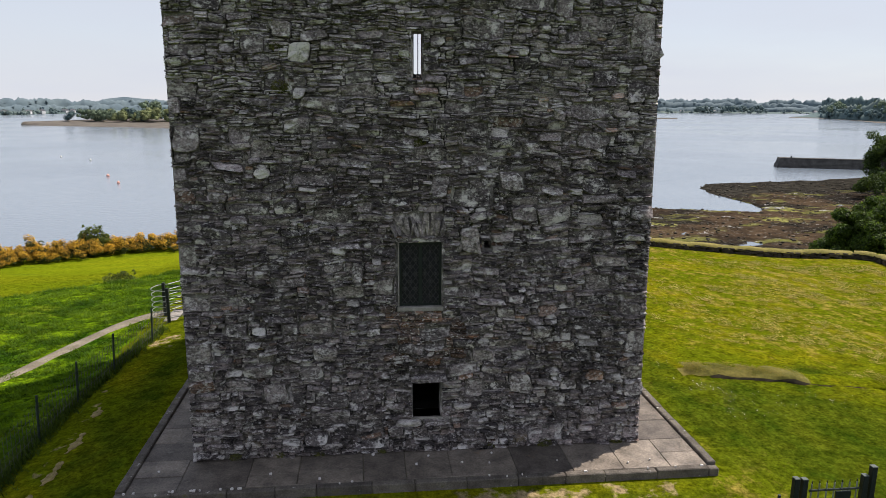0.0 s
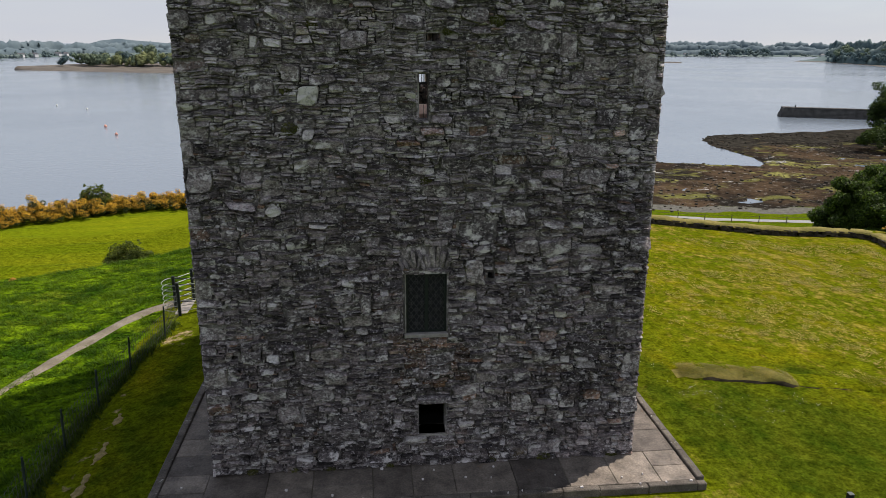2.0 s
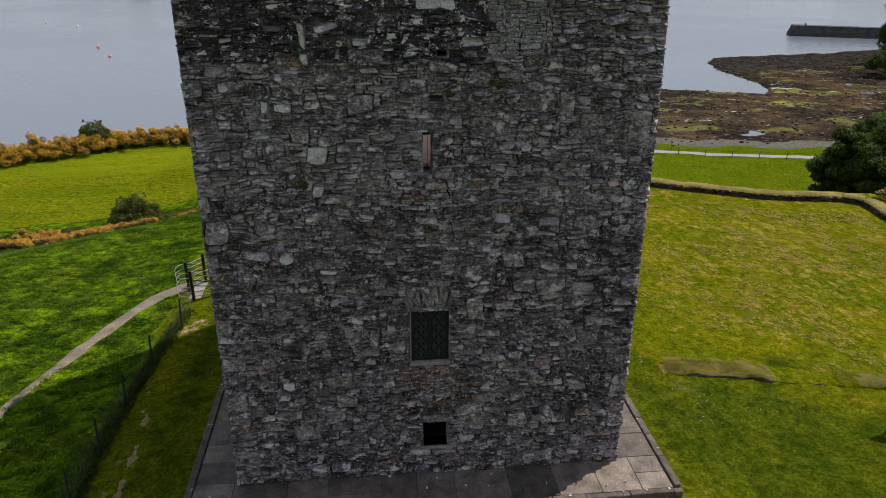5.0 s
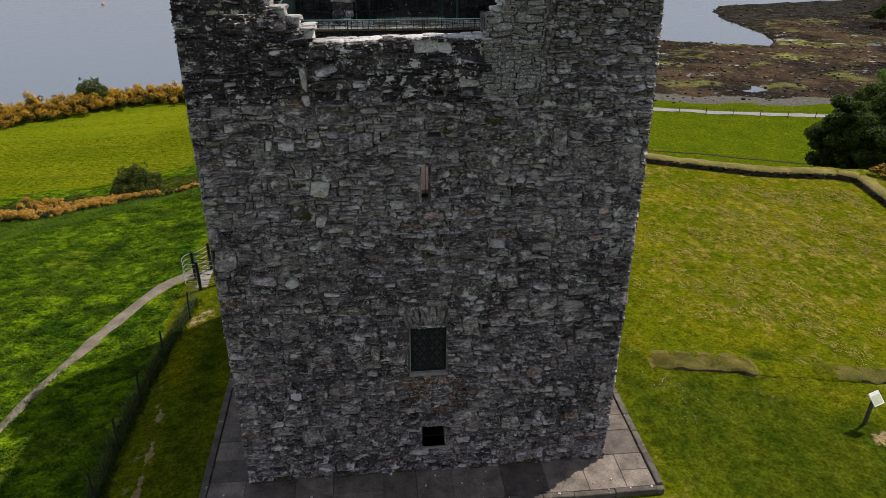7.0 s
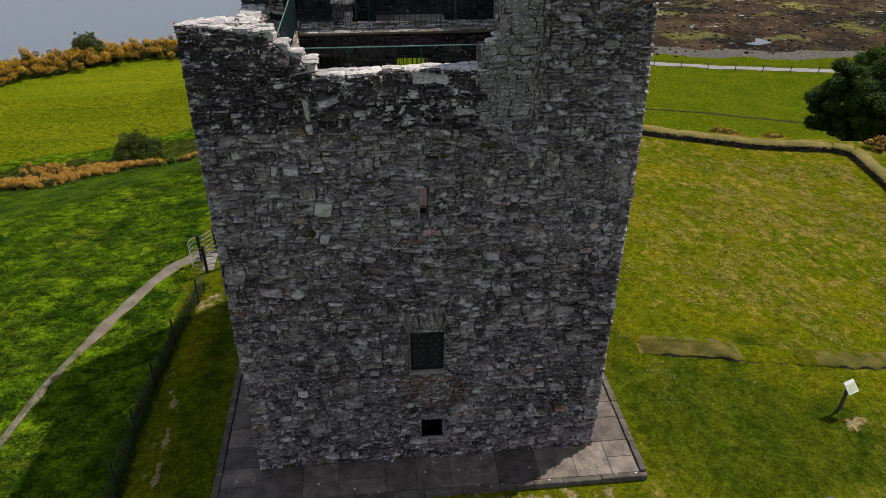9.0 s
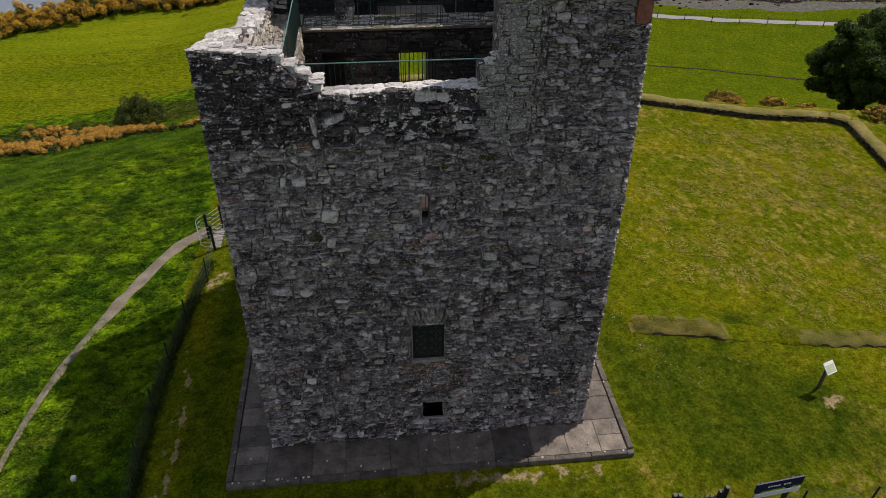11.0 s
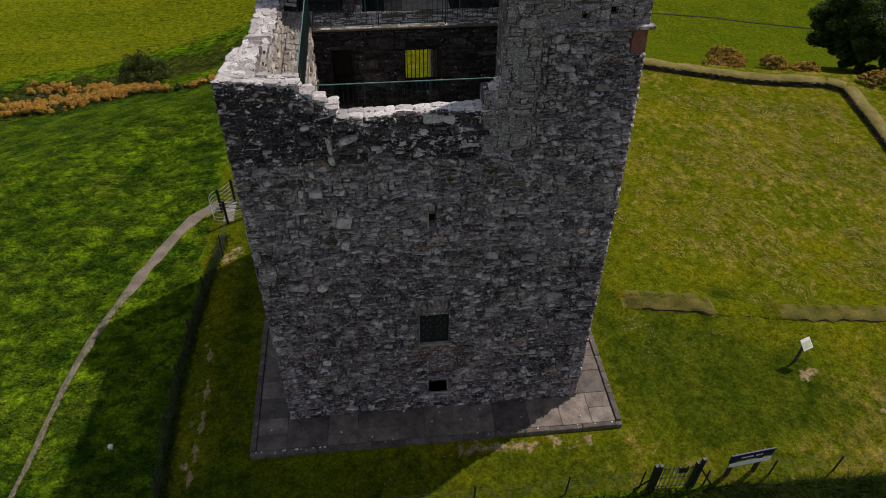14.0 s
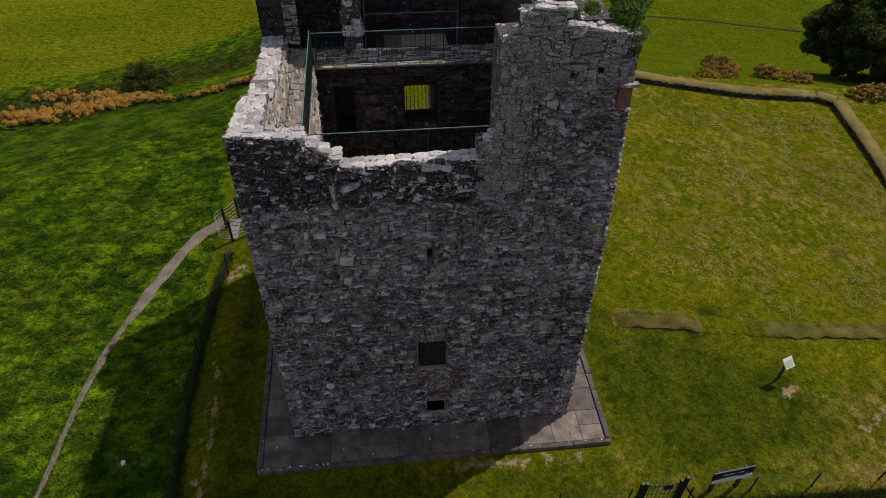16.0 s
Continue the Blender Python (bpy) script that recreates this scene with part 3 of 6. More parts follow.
def land_height(x, y):
    """The land: a green shelf round the tower that falls to the shore behind it."""
    x, y = np.asarray(x, float), np.asarray(y, float)
    shelf = -0.06 - np.where(x < 0, 0.125 * np.clip(-x - 6.2, 0, 6.6), 0.055 * np.clip(x - 6.2, 0, 14)) - 0.03 * np.clip(2.5 - y, 0, 3.9) - 0.10 * np.clip(-1.4 - y, 0, 5)
    shelf = shelf - 0.03 * np.clip(np.abs(x) - 25, 0, 80)
    crest = np.clip(22.5 + 0.72 * (x + 11.5), 14, 26)
    left = 0.07 * np.clip(y - 12, 0, crest - 12) + 0.32 * np.clip(y - crest, 0, 36.5 - crest) + 0.085 * np.clip(y - 36.5, 0, None) + 0.5 * np.clip(y - 80, 0, None)
    right = np.clip(y - (26.0 - 0.2 * (x - 5)), 0, None)  # a steep scarp behind the lawn wall, then a level field down to the lane
    right = 0.9 * ramp(right, 0.0, 1.5) + 0.385 * np.clip(right, 0, 26) + 0.018 * np.clip(right - 26, 0, None) + 0.25 * np.clip(y - 4 - np.interp(x, LANE_X, LANE_Y), 0, None)
    side = ramp(x, -4, 5)
    h = shelf - left * (1 - side) - right * side
    h = h - 0.03 * np.clip(-13 - x, 0, 40) * (1 - ramp(y, 10, 30))
    h = h + 0.05 * waves(x, y, 5, 1) * ramp(np.abs(x), 9, 14) + 0.25 * waves(x, y, 23, 2) * ramp(y, 20, 40)
    # shore: a gravel edge, then flats only just above the water
    flat = -13.14 + 0.24 * waves(x, y, 9, 3) + 0.2 * waves(x, y, 27, 4) + 0.12 * ramp(y, 118, 135)
    near = 121 - 0.55 * (x - 58) + 4 * waves(x, y, 14, 5)
    inlet = np.interp(y, (103, 109, 118, 128, 137, 148, 156), (64, 68.5, 74.5, 75, 74.5, 76.5, 81)) + 0.8 * waves(x, y, 7, 6)
    spit = ramp(x - inlet, -1, 4) * ramp(y, 103, 109) * (1 - ramp(y - 0.24 * (x - 82), 155, 159))
    flat = flat + 0.35 * np.exp(-(((x - 72) / 12) ** 2 + ((y - 93) / 8) ** 2))
    bank = ramp(x, 74, 92) * ramp(y, 90, 100) * (1 - ramp(y, 130, 142))
    flat = flat - (0.24 + 0.55 * waves(x, y, 2.1, 8)) * (np.exp(-(((x - 50.5) / 4.0) ** 2 + ((y - 92) / 1.8) ** 2)) + np.exp(-(((x - 56) / 3.6) ** 2 + ((y - 83.3) / 1.2) ** 2)))
    bank = np.maximum(bank, ramp(x, 66, 76) * ramp(y, 88, 94) * (1 - ramp(y, 107, 113)))
    wet = np.maximum(np.maximum(1 - ramp(y, near - 5, near + 3), spit), bank)
    wet = wet * ramp(x, 20, 34)
    flat = np.where(wet > 0, -15.5 + wet * (flat + 15.5), -15.5)
    flat = flat + ramp(x - 0.25 * (y - 100), 118, 165) * 7 * (1 - ramp(y, 168, 182))
    return np.maximum(h, flat)


def steps(*spans):
    out = [spans[0][0]]
    for a, b, s in spans:
        k = max(1, round((b - a) / s))
        out.extend(a + (b - a) * (i + 1) / k for i in range(k))
    return np.array(out)


SEA = -13.35
gx = steps((-2500, -400, 300), (-400, -60, 12), (-60, -26, 1.0), (-26, 28, 0.4), (28, 64, 1.0), (64, 150, 1.6), (150, 400, 12), (400, 2500, 300))
gy = steps((-2500, -300, 300), (-300, -24, 12), (-24, -8, 0.8), (-8, 26, 0.4), (26, 80, 0.9), (80, 176, 1.3), (176, 230, 6))
GX, GY = np.meshgrid(gx, gy)
GZ = land_height(GX, GY)
hole = (np.abs(GX) < 5.2) & (GY > -0.6) & (GY < 9.6)
GZ = np.where(hole, -0.5, GZ)
nx, ny = len(gx), len(gy)
idx = np.arange(nx * ny).reshape(ny, nx)
quads = np.stack([idx[:-1, :-1], idx[:-1, 1:], idx[1:, 1:], idx[1:, :-1]], -1).reshape(-1, 4)
ground = mesh_object("ground", np.stack([GX, GY, GZ], -1).reshape(-1, 3), quads.tolist(), ground_cover, smooth=True)
tagged(ground, "green grassy rise falling to a gravel and weed shore", "ground", kind="structure")


def store(name, values):
    at = ground.data.attributes.new(name, "FLOAT", "POINT")
    at.data.foreach_set("value", np.asarray(values, float).reshape(-1))


rough = ramp(-GX, 8.6, 9.0) * (GY < 60)
rough = np.maximum(rough, ramp(-3.2 - GY, 0.0, 0.5))
behind = (GX > -3) & (GY > 27.5 - 0.27 * (GX - 4))
store("rough", np.where(behind, 0, rough))
store("field", np.maximum(np.where((GX < 0), ramp(GY - 41.5 - 0.3 * (GX + 18), 0, 4), 0), np.where(behind, 0, 0)))
store("meadow", np.where(behind, ramp(GY, 24, 26), 0))
# the fence strip's darkness stands for shade as well as rank growth
store("rank", 0.85 * np.exp(-((GY - 37.5 - 0.12 * (GX + 20)) / 3.2) ** 2) * (GX < -8) + 0.35 * np.exp(-(((GX + 8.85) / 0.4) ** 2)) * (GY < 10.4) + ramp(-3.25 - GY, 0.0, 0.4) * ramp(GX, 7.5, 9.5))
store("dry", 0.06 + 0.17 * ramp(GX, 0, 7) + 0.26 * ramp(GX, 8, 14) * ramp(GY, 4.5, 8) + 0.5 * ramp(GX, 10, 15) * (1 - ramp(GY, -0.5, 1.2)) + 0.20 * np.exp(-(((GY + 2.5) / 0.8) ** 2)) * ramp(GX, 3, 6) + 0.15 * waves(GX, GY, 6, 17))
# lush grass; the strip left of the apron is also darkened for tower shade
store("lush", 0.26 * (1 - ramp(GY, 0.6, 2.2)) * ramp(GX, 6, 8) + 1.0 * np.exp(-(((GX - 9.3) / 3.0) ** 2 + ((GY - 1.2) / 2.6) ** 2)) + 0.55 * np.exp(-(((GX - 11.8) / 2.4) ** 2 + ((GY + 0.6) / 1.3) ** 2)) + 0.6 * np.exp(-(((GX - 6.6) / 0.8) ** 2 + ((GY - 6.0) / 5.0) ** 2)) + 0.6 * np.exp(-((GX + 6.7) / 0.95) ** 2) * (GY < 14) + 0.5 * ramp(-GY, 1.2, 2.0) * (GX < 6) + 0.5 * np.exp(-(((GX - 12.0) / 1.2) ** 2 + ((GY - 4.3) / 0.7) ** 2)))
store("worn", 1.0 * np.exp(-(((GX - 13.3) / 0.4) ** 2 + ((GY - 0.35) / 0.32) ** 2)) + 0.55 * np.exp(-(((GX - 17.0) / 2.0) ** 2 + ((GY + 1.2) / 1.0) ** 2))
      + 0.25 * np.exp(-((GX + 8.0) / 0.35) ** 2) * (1 - ramp(GY, 4.5, 7)) + 0.55 * np.exp(-((GY + 1.62) / 0.25) ** 2) * (np.abs(GX - 2.5) < 2.5) + 0.7 * np.exp(-(((GX + 7.5) / 0.5) ** 2 + ((GY - 8.2) / 0.6) ** 2)))
past = GY - np.interp(GX, LANE_X, LANE_Y) + 1.5 * waves(GX, GY, 12, 31)
near_edge = 121 - 0.55 * (GX - 58)
store("weed", 0.8 * ramp(GY - 0.3 * (GX - 80), 124, 140))
store("algae", 0.62 * np.exp(-(((GX - 79) / 5) ** 2 + ((GY - 113) / 4.5) ** 2)) + 0.6 * np.exp(-(((GX - 72) / 5) ** 2 + ((GY - 103) / 4) ** 2)) + 0.6 * np.exp(-(((GX - 47) / 5) ** 2 + ((GY - 98) / 3) ** 2)) + 0.5 * ramp(GY, near_edge - 9, near_edge - 3) * (GX < 70))
store("mud", ramp(past, 8, 11) * (GX > 10))
store("gravel", ramp(past, 5.0, 6.5) * (1 - ramp(past, 8, 11)) * (GX > 10))

sea = mesh_object("water", [(-4800, -2400, SEA), (4800, -2400, SEA), (4800, 4800, SEA), (-4800, 4800, SEA)], [(0, 1, 2, 3)], water)
tagged(sea, "calm pale grey-blue sea lough at low tide", "water", kind="structure")


# ---- leaves ----
def leaf_cloud(centres, radii, count, leaf, rng, squash=0.8, up=0.35):
    """Many small bent leaf faces on the shells of clumps: verts and faces."""
    centres, radii = np.asarray(centres, float), np.asarray(radii, float)
    pick = rng.choice(len(centres), count, p=radii ** 2 / (radii ** 2).sum())
    way = rng.normal(size=(count, 3))
    way /= np.linalg.norm(way, axis=1)[:, None]
    way[:, 2] = way[:, 2] * 0.9 + up * 0.4
    pos = centres[pick] + way * (radii[pick] * rng.uniform(0.55, 1.06, count) ** 0.7)[:, None] * np.array([1, 1, squash])
    n = way + 0.8 * rng.normal(size=(count, 3)) + np.array([0, 0, up])
    n /= np.linalg.norm(n, axis=1)[:, None]
    s = np.cross(n, rng.normal(size=(count, 3)))
    s /= np.linalg.norm(s, axis=1)[:, None]
    t = np.cross(n, s)
    size = (leaf * rng.uniform(0.6, 1.4, count))[:, None]
    quad = np.stack([pos - s * size * 0.5, pos + t * size * 0.35 - n * size * 0.08, pos + s * size * 0.5 + n * size * 0.05, pos - t * size * 0.35], 1)
    return quad.reshape(-1, 3), np.arange(count * 4).reshape(-1, 4)


def tree(name, base, height, spread, leaf, count, material, label, category="tree", seed=1, trunk_share=0.3, group="", skirt=0, reach_low=0.62, low=0.06, heart=False, dome=False):
    """A tapered trunk with forking limbs and a crown of leaf clumps."""
    rng = np.random.default_rng(seed)
    thing = empty(name, base, label, category, group)
    bm = bmesh.new()
    top = Vector((0.1 * spread, 0.05 * spread, height * 0.62))
    r0 = 0.028 * height + 0.05
    rod = [(Vector((0, 0, -0.4)), r0 * 1.25), (Vector((0.03, 0.02, height * trunk_share)), r0), (top, r0 * 0.35)]
    def taper(p, r, q, s, n=8):
        turn = (q - p).to_track_quat("Z", "Y").to_matrix()
        a = [bm.verts.new(p + turn @ Vector((r * math.cos(6.2832 * i / n), r * math.sin(6.2832 * i / n), 0))) for i in range(n)]
        b = [bm.verts.new(q + turn @ Vector((s * math.cos(6.2832 * i / n), s * math.sin(6.2832 * i / n), 0))) for i in range(n)]
        for i in range(n):
            bm.faces.new((a[i], a[(i + 1) % n], b[(i + 1) % n], b[i]))
    for (p, r), (q, s) in zip(rod, rod[1:]):
        taper(p, r, q, s)
    centres, radii = [], []
    limbs = 11
    for k in range(limbs):
        a, e = 6.2832 * k / limbs * 1.618 + rng.uniform(0, 0.6), rng.uniform(-0.25, 1.1)
        start = Vector((0, 0, height * rng.uniform(trunk_share * 0.8, 0.55)))
        reach = spread * rng.uniform(0.55, 0.85)
        tip = Vector((math.cos(a) * math.cos(e) * reach, math.sin(a) * math.cos(e) * reach, start.z + math.sin(e) * height * 0.42 + 0.08 * height))
        mid = start.lerp(tip, 0.5) + Vector((0, 0, 0.05 * height))
        taper(start, r0 * 0.5, mid, r0 * 0.3, 6)
        taper(mid, r0 * 0.3, tip, r0 * 0.1, 6)
        for j in range(4):
            off = rng.normal(size=3) * spread * 0.2
            c = mid.lerp(tip, rng.uniform(0.2, 1.1))
            centres.append((c.x + off[0], c.y + off[1], c.z + off[2] * 0.7))
            radii.append(spread * rng.uniform(0.15, 0.3))
    centres.append((0, 0, height * 0.75))
    radii.append(spread * 0.45)
    for k in range(skirt):  # low branches hanging near the ground
        a = 6.2832 * k / skirt
        e = rng.uniform(low, 0.6)
        centres.append((math.cos(a) * spread * reach_low * (1 - 0.6 * e), math.sin(a) * spread * reach_low * (1 - 0.6 * e), height * e))
        radii.append(spread * rng.uniform(0.2, 0.3))
    if dome:  # one broad dense dome of many small clumps
        centres, radii = [], []
        for k in range(230):
            e, a, deep = 1 - 1.93 * (k + 0.5) / 230, 2.39996 * k, rng.uniform(0.45, 1.08) ** 0.6
            out = math.sqrt(max(0.0, 1 - e * e)) * deep * (1 - 0.30 * (e + 0.4)) * (1 + 0.10 * math.sin(3 * math.atan2(math.sin(a), math.cos(a)) + 1 + 2 * e) + 0.07 * math.sin(5 * a + 4 * e))
            centres.append((math.cos(a) * out * spread * 0.86, math.sin(a) * out * spread * 0.86, height * (0.50 + 0.43 * e * deep) + rng.normal() * 0.15))
            radii.append(spread * rng.uniform(0.06, 0.17))
        centres.extend((rng.uniform(-0.4, 0.4) * spread, rng.uniform(-0.4, 0.4) * spread, height * rng.uniform(0.35, 0.7)) for k in range(30))
        radii.extend([spread * 0.2] * 30)
    part("trunk", bm, bark, thing)
    if heart:  # dense inside of the crown, its shade put in with darker leaves
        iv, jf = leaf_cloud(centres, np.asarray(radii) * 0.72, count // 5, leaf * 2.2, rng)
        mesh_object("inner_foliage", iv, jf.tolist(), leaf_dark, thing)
    v, f = leaf_cloud(centres, radii, count, leaf, rng)
    mesh_object("crown", v, f.tolist(), material, thing)
    return thing


def bush(name, base, size, leaf, count, material, label, category="bush", seed=1, extra=None, group=""):
    """A low shrub: stems and leaf clumps; extra: (material, count, name) of a second layer on the clumps' outside."""
    rng = np.random.default_rng(seed)
    thing = empty(name, base, label, category, group)
    bm = bmesh.new()
    centres, radii = [], []
    for k in range(90):
        a, r = 2.39996 * k + rng.uniform(-0.3, 0.3), 0.5 * math.sqrt((k + 0.5) / 90)
        rise = math.sqrt(max(0.05, 1 - (r / 0.53) ** 2)) * (1 + 0.12 * math.sin(2 * a + seed) + 0.08 * math.sin(5 * a))
        tip = Vector((math.cos(a) * size[0] * r * 0.9, math.sin(a) * size[1] * r * 0.9, size[2] * (0.08 + rng.uniform(0.35, 0.86) * rise)))
        if k % 4 == 0:
            rod_into(bm, (0.1 * math.cos(a), 0.1 * math.sin(a), -0.15), tip, 0.02, 5)
        centres.append(tip)
        radii.append(min(size[0], size[1], size[2] * 1.6) * rng.uniform(0.07, 0.13))
    for k in range(8):  # stray shoots above the crown
        a = rng.uniform(0, 6.28)
        centres.append(Vector((math.cos(a) * size[0] * 0.22, math.sin(a) * size[1] * 0.22, size[2] * rng.uniform(0.95, 1.08))))
        radii.append(0.05 * size[2])
    part("stems", bm, bark, thing)
    v, f = leaf_cloud(centres, radii, count, leaf, rng, 0.85)
    v[:, 2] = np.maximum(v[:, 2], -0.1)
    mesh_object("foliage", v, f.tolist(), material, thing)
    if extra:
        v, f = leaf_cloud(np.asarray(centres) + np.array([0, 0, 0.06 * size[2]]), np.array(radii) * 1.04, extra[1], leaf, rng, 0.85, 0.8)
        mesh_object(extra[2], v, f.tolist(), extra[0], thing)
    return thing


def hedge(name, points, height, depth, leaf, count, green, bloom, bloom_count, label, seed):
    """A long run of gorse along a line on the ground: kind stuff."""
    rng = np.random.default_rng(seed)
    points = np.asarray(points, float)
    seg = np.linalg.norm(np.diff(points, axis=0), axis=1)
    at = np.concatenate([[0], np.cumsum(seg)])
    n = int(at[-1] / 0.13 * max(1.0, depth * (2.2 if height < 1.5 else 1.1)))
    s = rng.uniform(0, at[-1], n)
    cx = np.interp(s, at, points[:, 0]) + rng.normal(size=n) * depth * 0.42
    cy = np.interp(s, at, points[:, 1]) + rng.normal(size=n) * depth * 0.42
    tall = height * (0.85 + 0.15 * np.sin(s * 0.31 + seed) * np.sin(s * 0.13)) * (0.86 + 0.22 * waves(cx, cy, 2.4, 60 + seed)) * np.where(rng.uniform(size=n) < 0.45, rng.uniform(0.3, 0.8, n), rng.uniform(0.8, 1.08, n))
    if height > 1.5:  # the run is taller towards the near end
        tall = tall * np.interp(cx, (-52, -45, -38, -28), (1.35, 1.3, 1.0, 0.78))
    cz = land_height(cx, cy) + tall * 0.5
    radii = np.minimum(tall * 0.5, 0.42 if height > 1.5 else 0.22) * rng.uniform(0.7, 1.15, n)
    cz = cz + (tall * 0.5 - radii) * rng.uniform(-1, 0.6, n)
    thing = tagged(new(name), label, "gorse", kind="stuff")
    v, f = leaf_cloud(np.stack([cx, cy, cz], -1), radii, count, leaf, rng, 1.0)
    mesh_object("foliage", v, f.tolist(), green, thing)
    keep = (rng.uniform(size=n) > (0.3 if height < 1.5 else 0.12)) & (np.sin(s * 0.55 + seed * 2) + np.sin(s * 0.21) + rng.normal(size=n) * 0.5 > (-1.6 if height > 1.5 else -1.5))
    v, f = leaf_cloud(np.stack([cx, cy, cz + 0.08 * tall], -1)[keep], radii[keep] * 1.03, bloom_count, leaf * 0.9, rng, 1.0, 0.9)
    mesh_object("flowers", v, f.tolist(), bloom, thing)
    return thing


def far_land(name, front, back, heights, label, material):
    """Distant land: a strip between its waterline and a line inland, rising through those heights."""
    front, back = np.asarray(front, float), np.asarray(back, float)
    n, m = 40, len(heights)
    u = np.linspace(0, 1, n)
    f = np.stack([np.interp(u, np.linspace(0, 1, len(front)), front[:, k]) for k in (0, 1)], -1)
    b = np.stack([np.interp(u, np.linspace(0, 1, len(back)), back[:, k]) for k in (0, 1)], -1)
    rows = []
    for k, h in enumerate(heights):
        w = (k / (m - 1)) ** 1.6
        p = f + (b - f) * w
        rows.append(np.concatenate([p, np.full((n, 1), SEA + h) + (0.12 * h * np.sin(9 * u + k))[:, None]], 1))
    thing = tagged(new(name), label, "far shore", kind="stuff")
    faces = [(k * n + i, k * n + i + 1, (k + 1) * n + i + 1, (k + 1) * n + i) for k in range(m - 1) for i in range(n - 1)]
    land = mesh_object("land", np.concatenate(rows), faces, shore_bank, thing, smooth=True)
    land.data.materials.append(material)
    for q in land.data.polygons:
        q.material_index = 1 if q.index >= n - 1 else 0
    return thing


def far_trees(thing, trees, leaf, per, material, seed, name="woodland"):
    """Tree heads standing far off: rows of (x, y, ground, height, radius), each a heap of leafy clumps."""
    rng = np.random.default_rng(seed)
    centres, radii = [], []
    for x, y, z, h, r in trees:
        for k in range(5):
            e = rng.uniform(0.25, 0.92)
            wide = r * (1.15 - 0.75 * abs(e - 0.45) / 0.5)
            a = rng.uniform(0, 6.283)
            centres.append((x + math.cos(a) * wide * 0.6, y + math.sin(a) * wide * 0.6, z + e * h - 0.1 * r))
            radii.append(r * rng.uniform(0.38, 0.6))
    heart_v, heart_f = [], []
    for (x, y, z), r in zip(centres, radii):  # the dense inside of each clump
        k = len(heart_v)
        for i, e in enumerate((-0.6, 0.05, 0.65)):
            w = 0.74 * r * math.sqrt(1 - e * e)
            heart_v.extend((x + w * math.cos(1.0472 * j) * rng.uniform(0.8, 1.1), y + w * math.sin(1.0472 * j) * rng.uniform(0.8, 1.1), z + 0.7 * r * e) for j in range(6))
        heart_v.append((x, y, z + 0.66 * r))
        for i in (0, 1):
            heart_f.extend((k + 6 * i + j, k + 6 * i + (j + 1) % 6, k + 6 * i + 6 + (j + 1) % 6, k + 6 * i + 6 + j) for j in range(6))
        heart_f.extend((k + 12 + j, k + 12 + (j + 1) % 6, k + 18) for j in range(6))
    mesh_object(name + "_mass", heart_v, heart_f, material, thing, smooth=True)
    v, f = leaf_cloud(centres, radii, per * len(trees), leaf, rng, 0.9)
    v[:, 2] = np.maximum(v[:, 2], SEA + 0.3)
    return mesh_object(name, v, f.tolist(), material, thing)


def far_ridge(thing, line, inland, base, top, seed, material):
    """A hazy run of far woods: one bumpy bank of treetops along a shore."""
    rng = np.random.default_rng(seed)
    line = np.asarray(line, float)
    at = np.concatenate([[0], np.cumsum(np.hypot(*np.diff(line, axis=0).T))])
    u = np.arange(0, at[-1], 4.0)
    x, y = np.interp(u, at, line[:, 0]), np.interp(u, at, line[:, 1])
    far = np.hypot(x, y)
    n = len(u)
    swell = 0.75 + 0.18 * waves(u, u * 0, 420, seed) + 0.12 * waves(u, u * 0, 120, seed + 1)
    crown = 0.10 * np.convolve(rng.normal(size=n + 4), np.ones(5) / 2.2, "valid") + 0.05 * rng.normal(size=n)
    rows = []
    for off, k in ((0, -0.2), (2, 0.45), (6, 0.8), (12, 1.0), (40, 0.9)):
        w = 1 + (inland + off + 2.5 * rng.normal(size=n)) / far
        rows.append(np.stack([x * w, y * w, SEA + base + (top - base) * k * (swell + crown * k)], -1))
    m = len(rows)
    faces = [(k * n + i, k * n + i + 1, (k + 1) * n + i + 1, (k + 1) * n + i) for k in range(m - 1) for i in range(n - 1)]
    return mesh_object("tree_belt", np.concatenate(rows), faces, material, thing, smooth=True)


def scatter(rng, line, count, depth, ground, tall, radius):
    """Trees strewn along a line and inland of it."""
    line = np.asarray(line, float)
    u = rng.uniform(0, 1, count)
    at = np.linspace(0, 1, len(line))
    x, y = np.interp(u, at, line[:, 0]), np.interp(u, at, line[:, 1])
    k = rng.uniform(0, 1, count)
    far = np.hypot(x, y)
    h = rng.uniform(*tall, count)
    return [(x[i] * (1 + k[i] * depth / far[i]), y[i] * (1 + k[i] * depth / far[i]), SEA + ground[0] + (ground[1] - ground[0]) * k[i], h[i], radius * rng.uniform(0.7, 1.2)) for i in range(count)]


def cottage(x, y, z, w, turn):
    thing = empty("far_cottage", (x, y, z), "small white cottage with a slate roof on the far shore", "house", "cottages on the far shore")
    thing.rotation_euler = (0, 0, turn)
    block("wall", -w / 2, w / 2, -2.8, 2.8, -1, 2.6, render_white, thing)
    bm = bmesh.new()
    v = [bm.verts.new(p) for p in ((-w / 2 - 0.2, -3.1, 2.55), (w / 2 + 0.2, -3.1, 2.55), (w / 2 + 0.2, 3.1, 2.55), (-w / 2 - 0.2, 3.1, 2.55), (-w / 2 - 0.2, 0, 4.6), (w / 2 + 0.2, 0, 4.6))]
    for q in ((0, 1, 5, 4), (2, 3, 4, 5), (0, 4, 3), (1, 2, 5), (0, 3, 2, 1)):
        bm.faces.new([v[i] for i in q])
    part("roof", bm, slate_roof, thing)


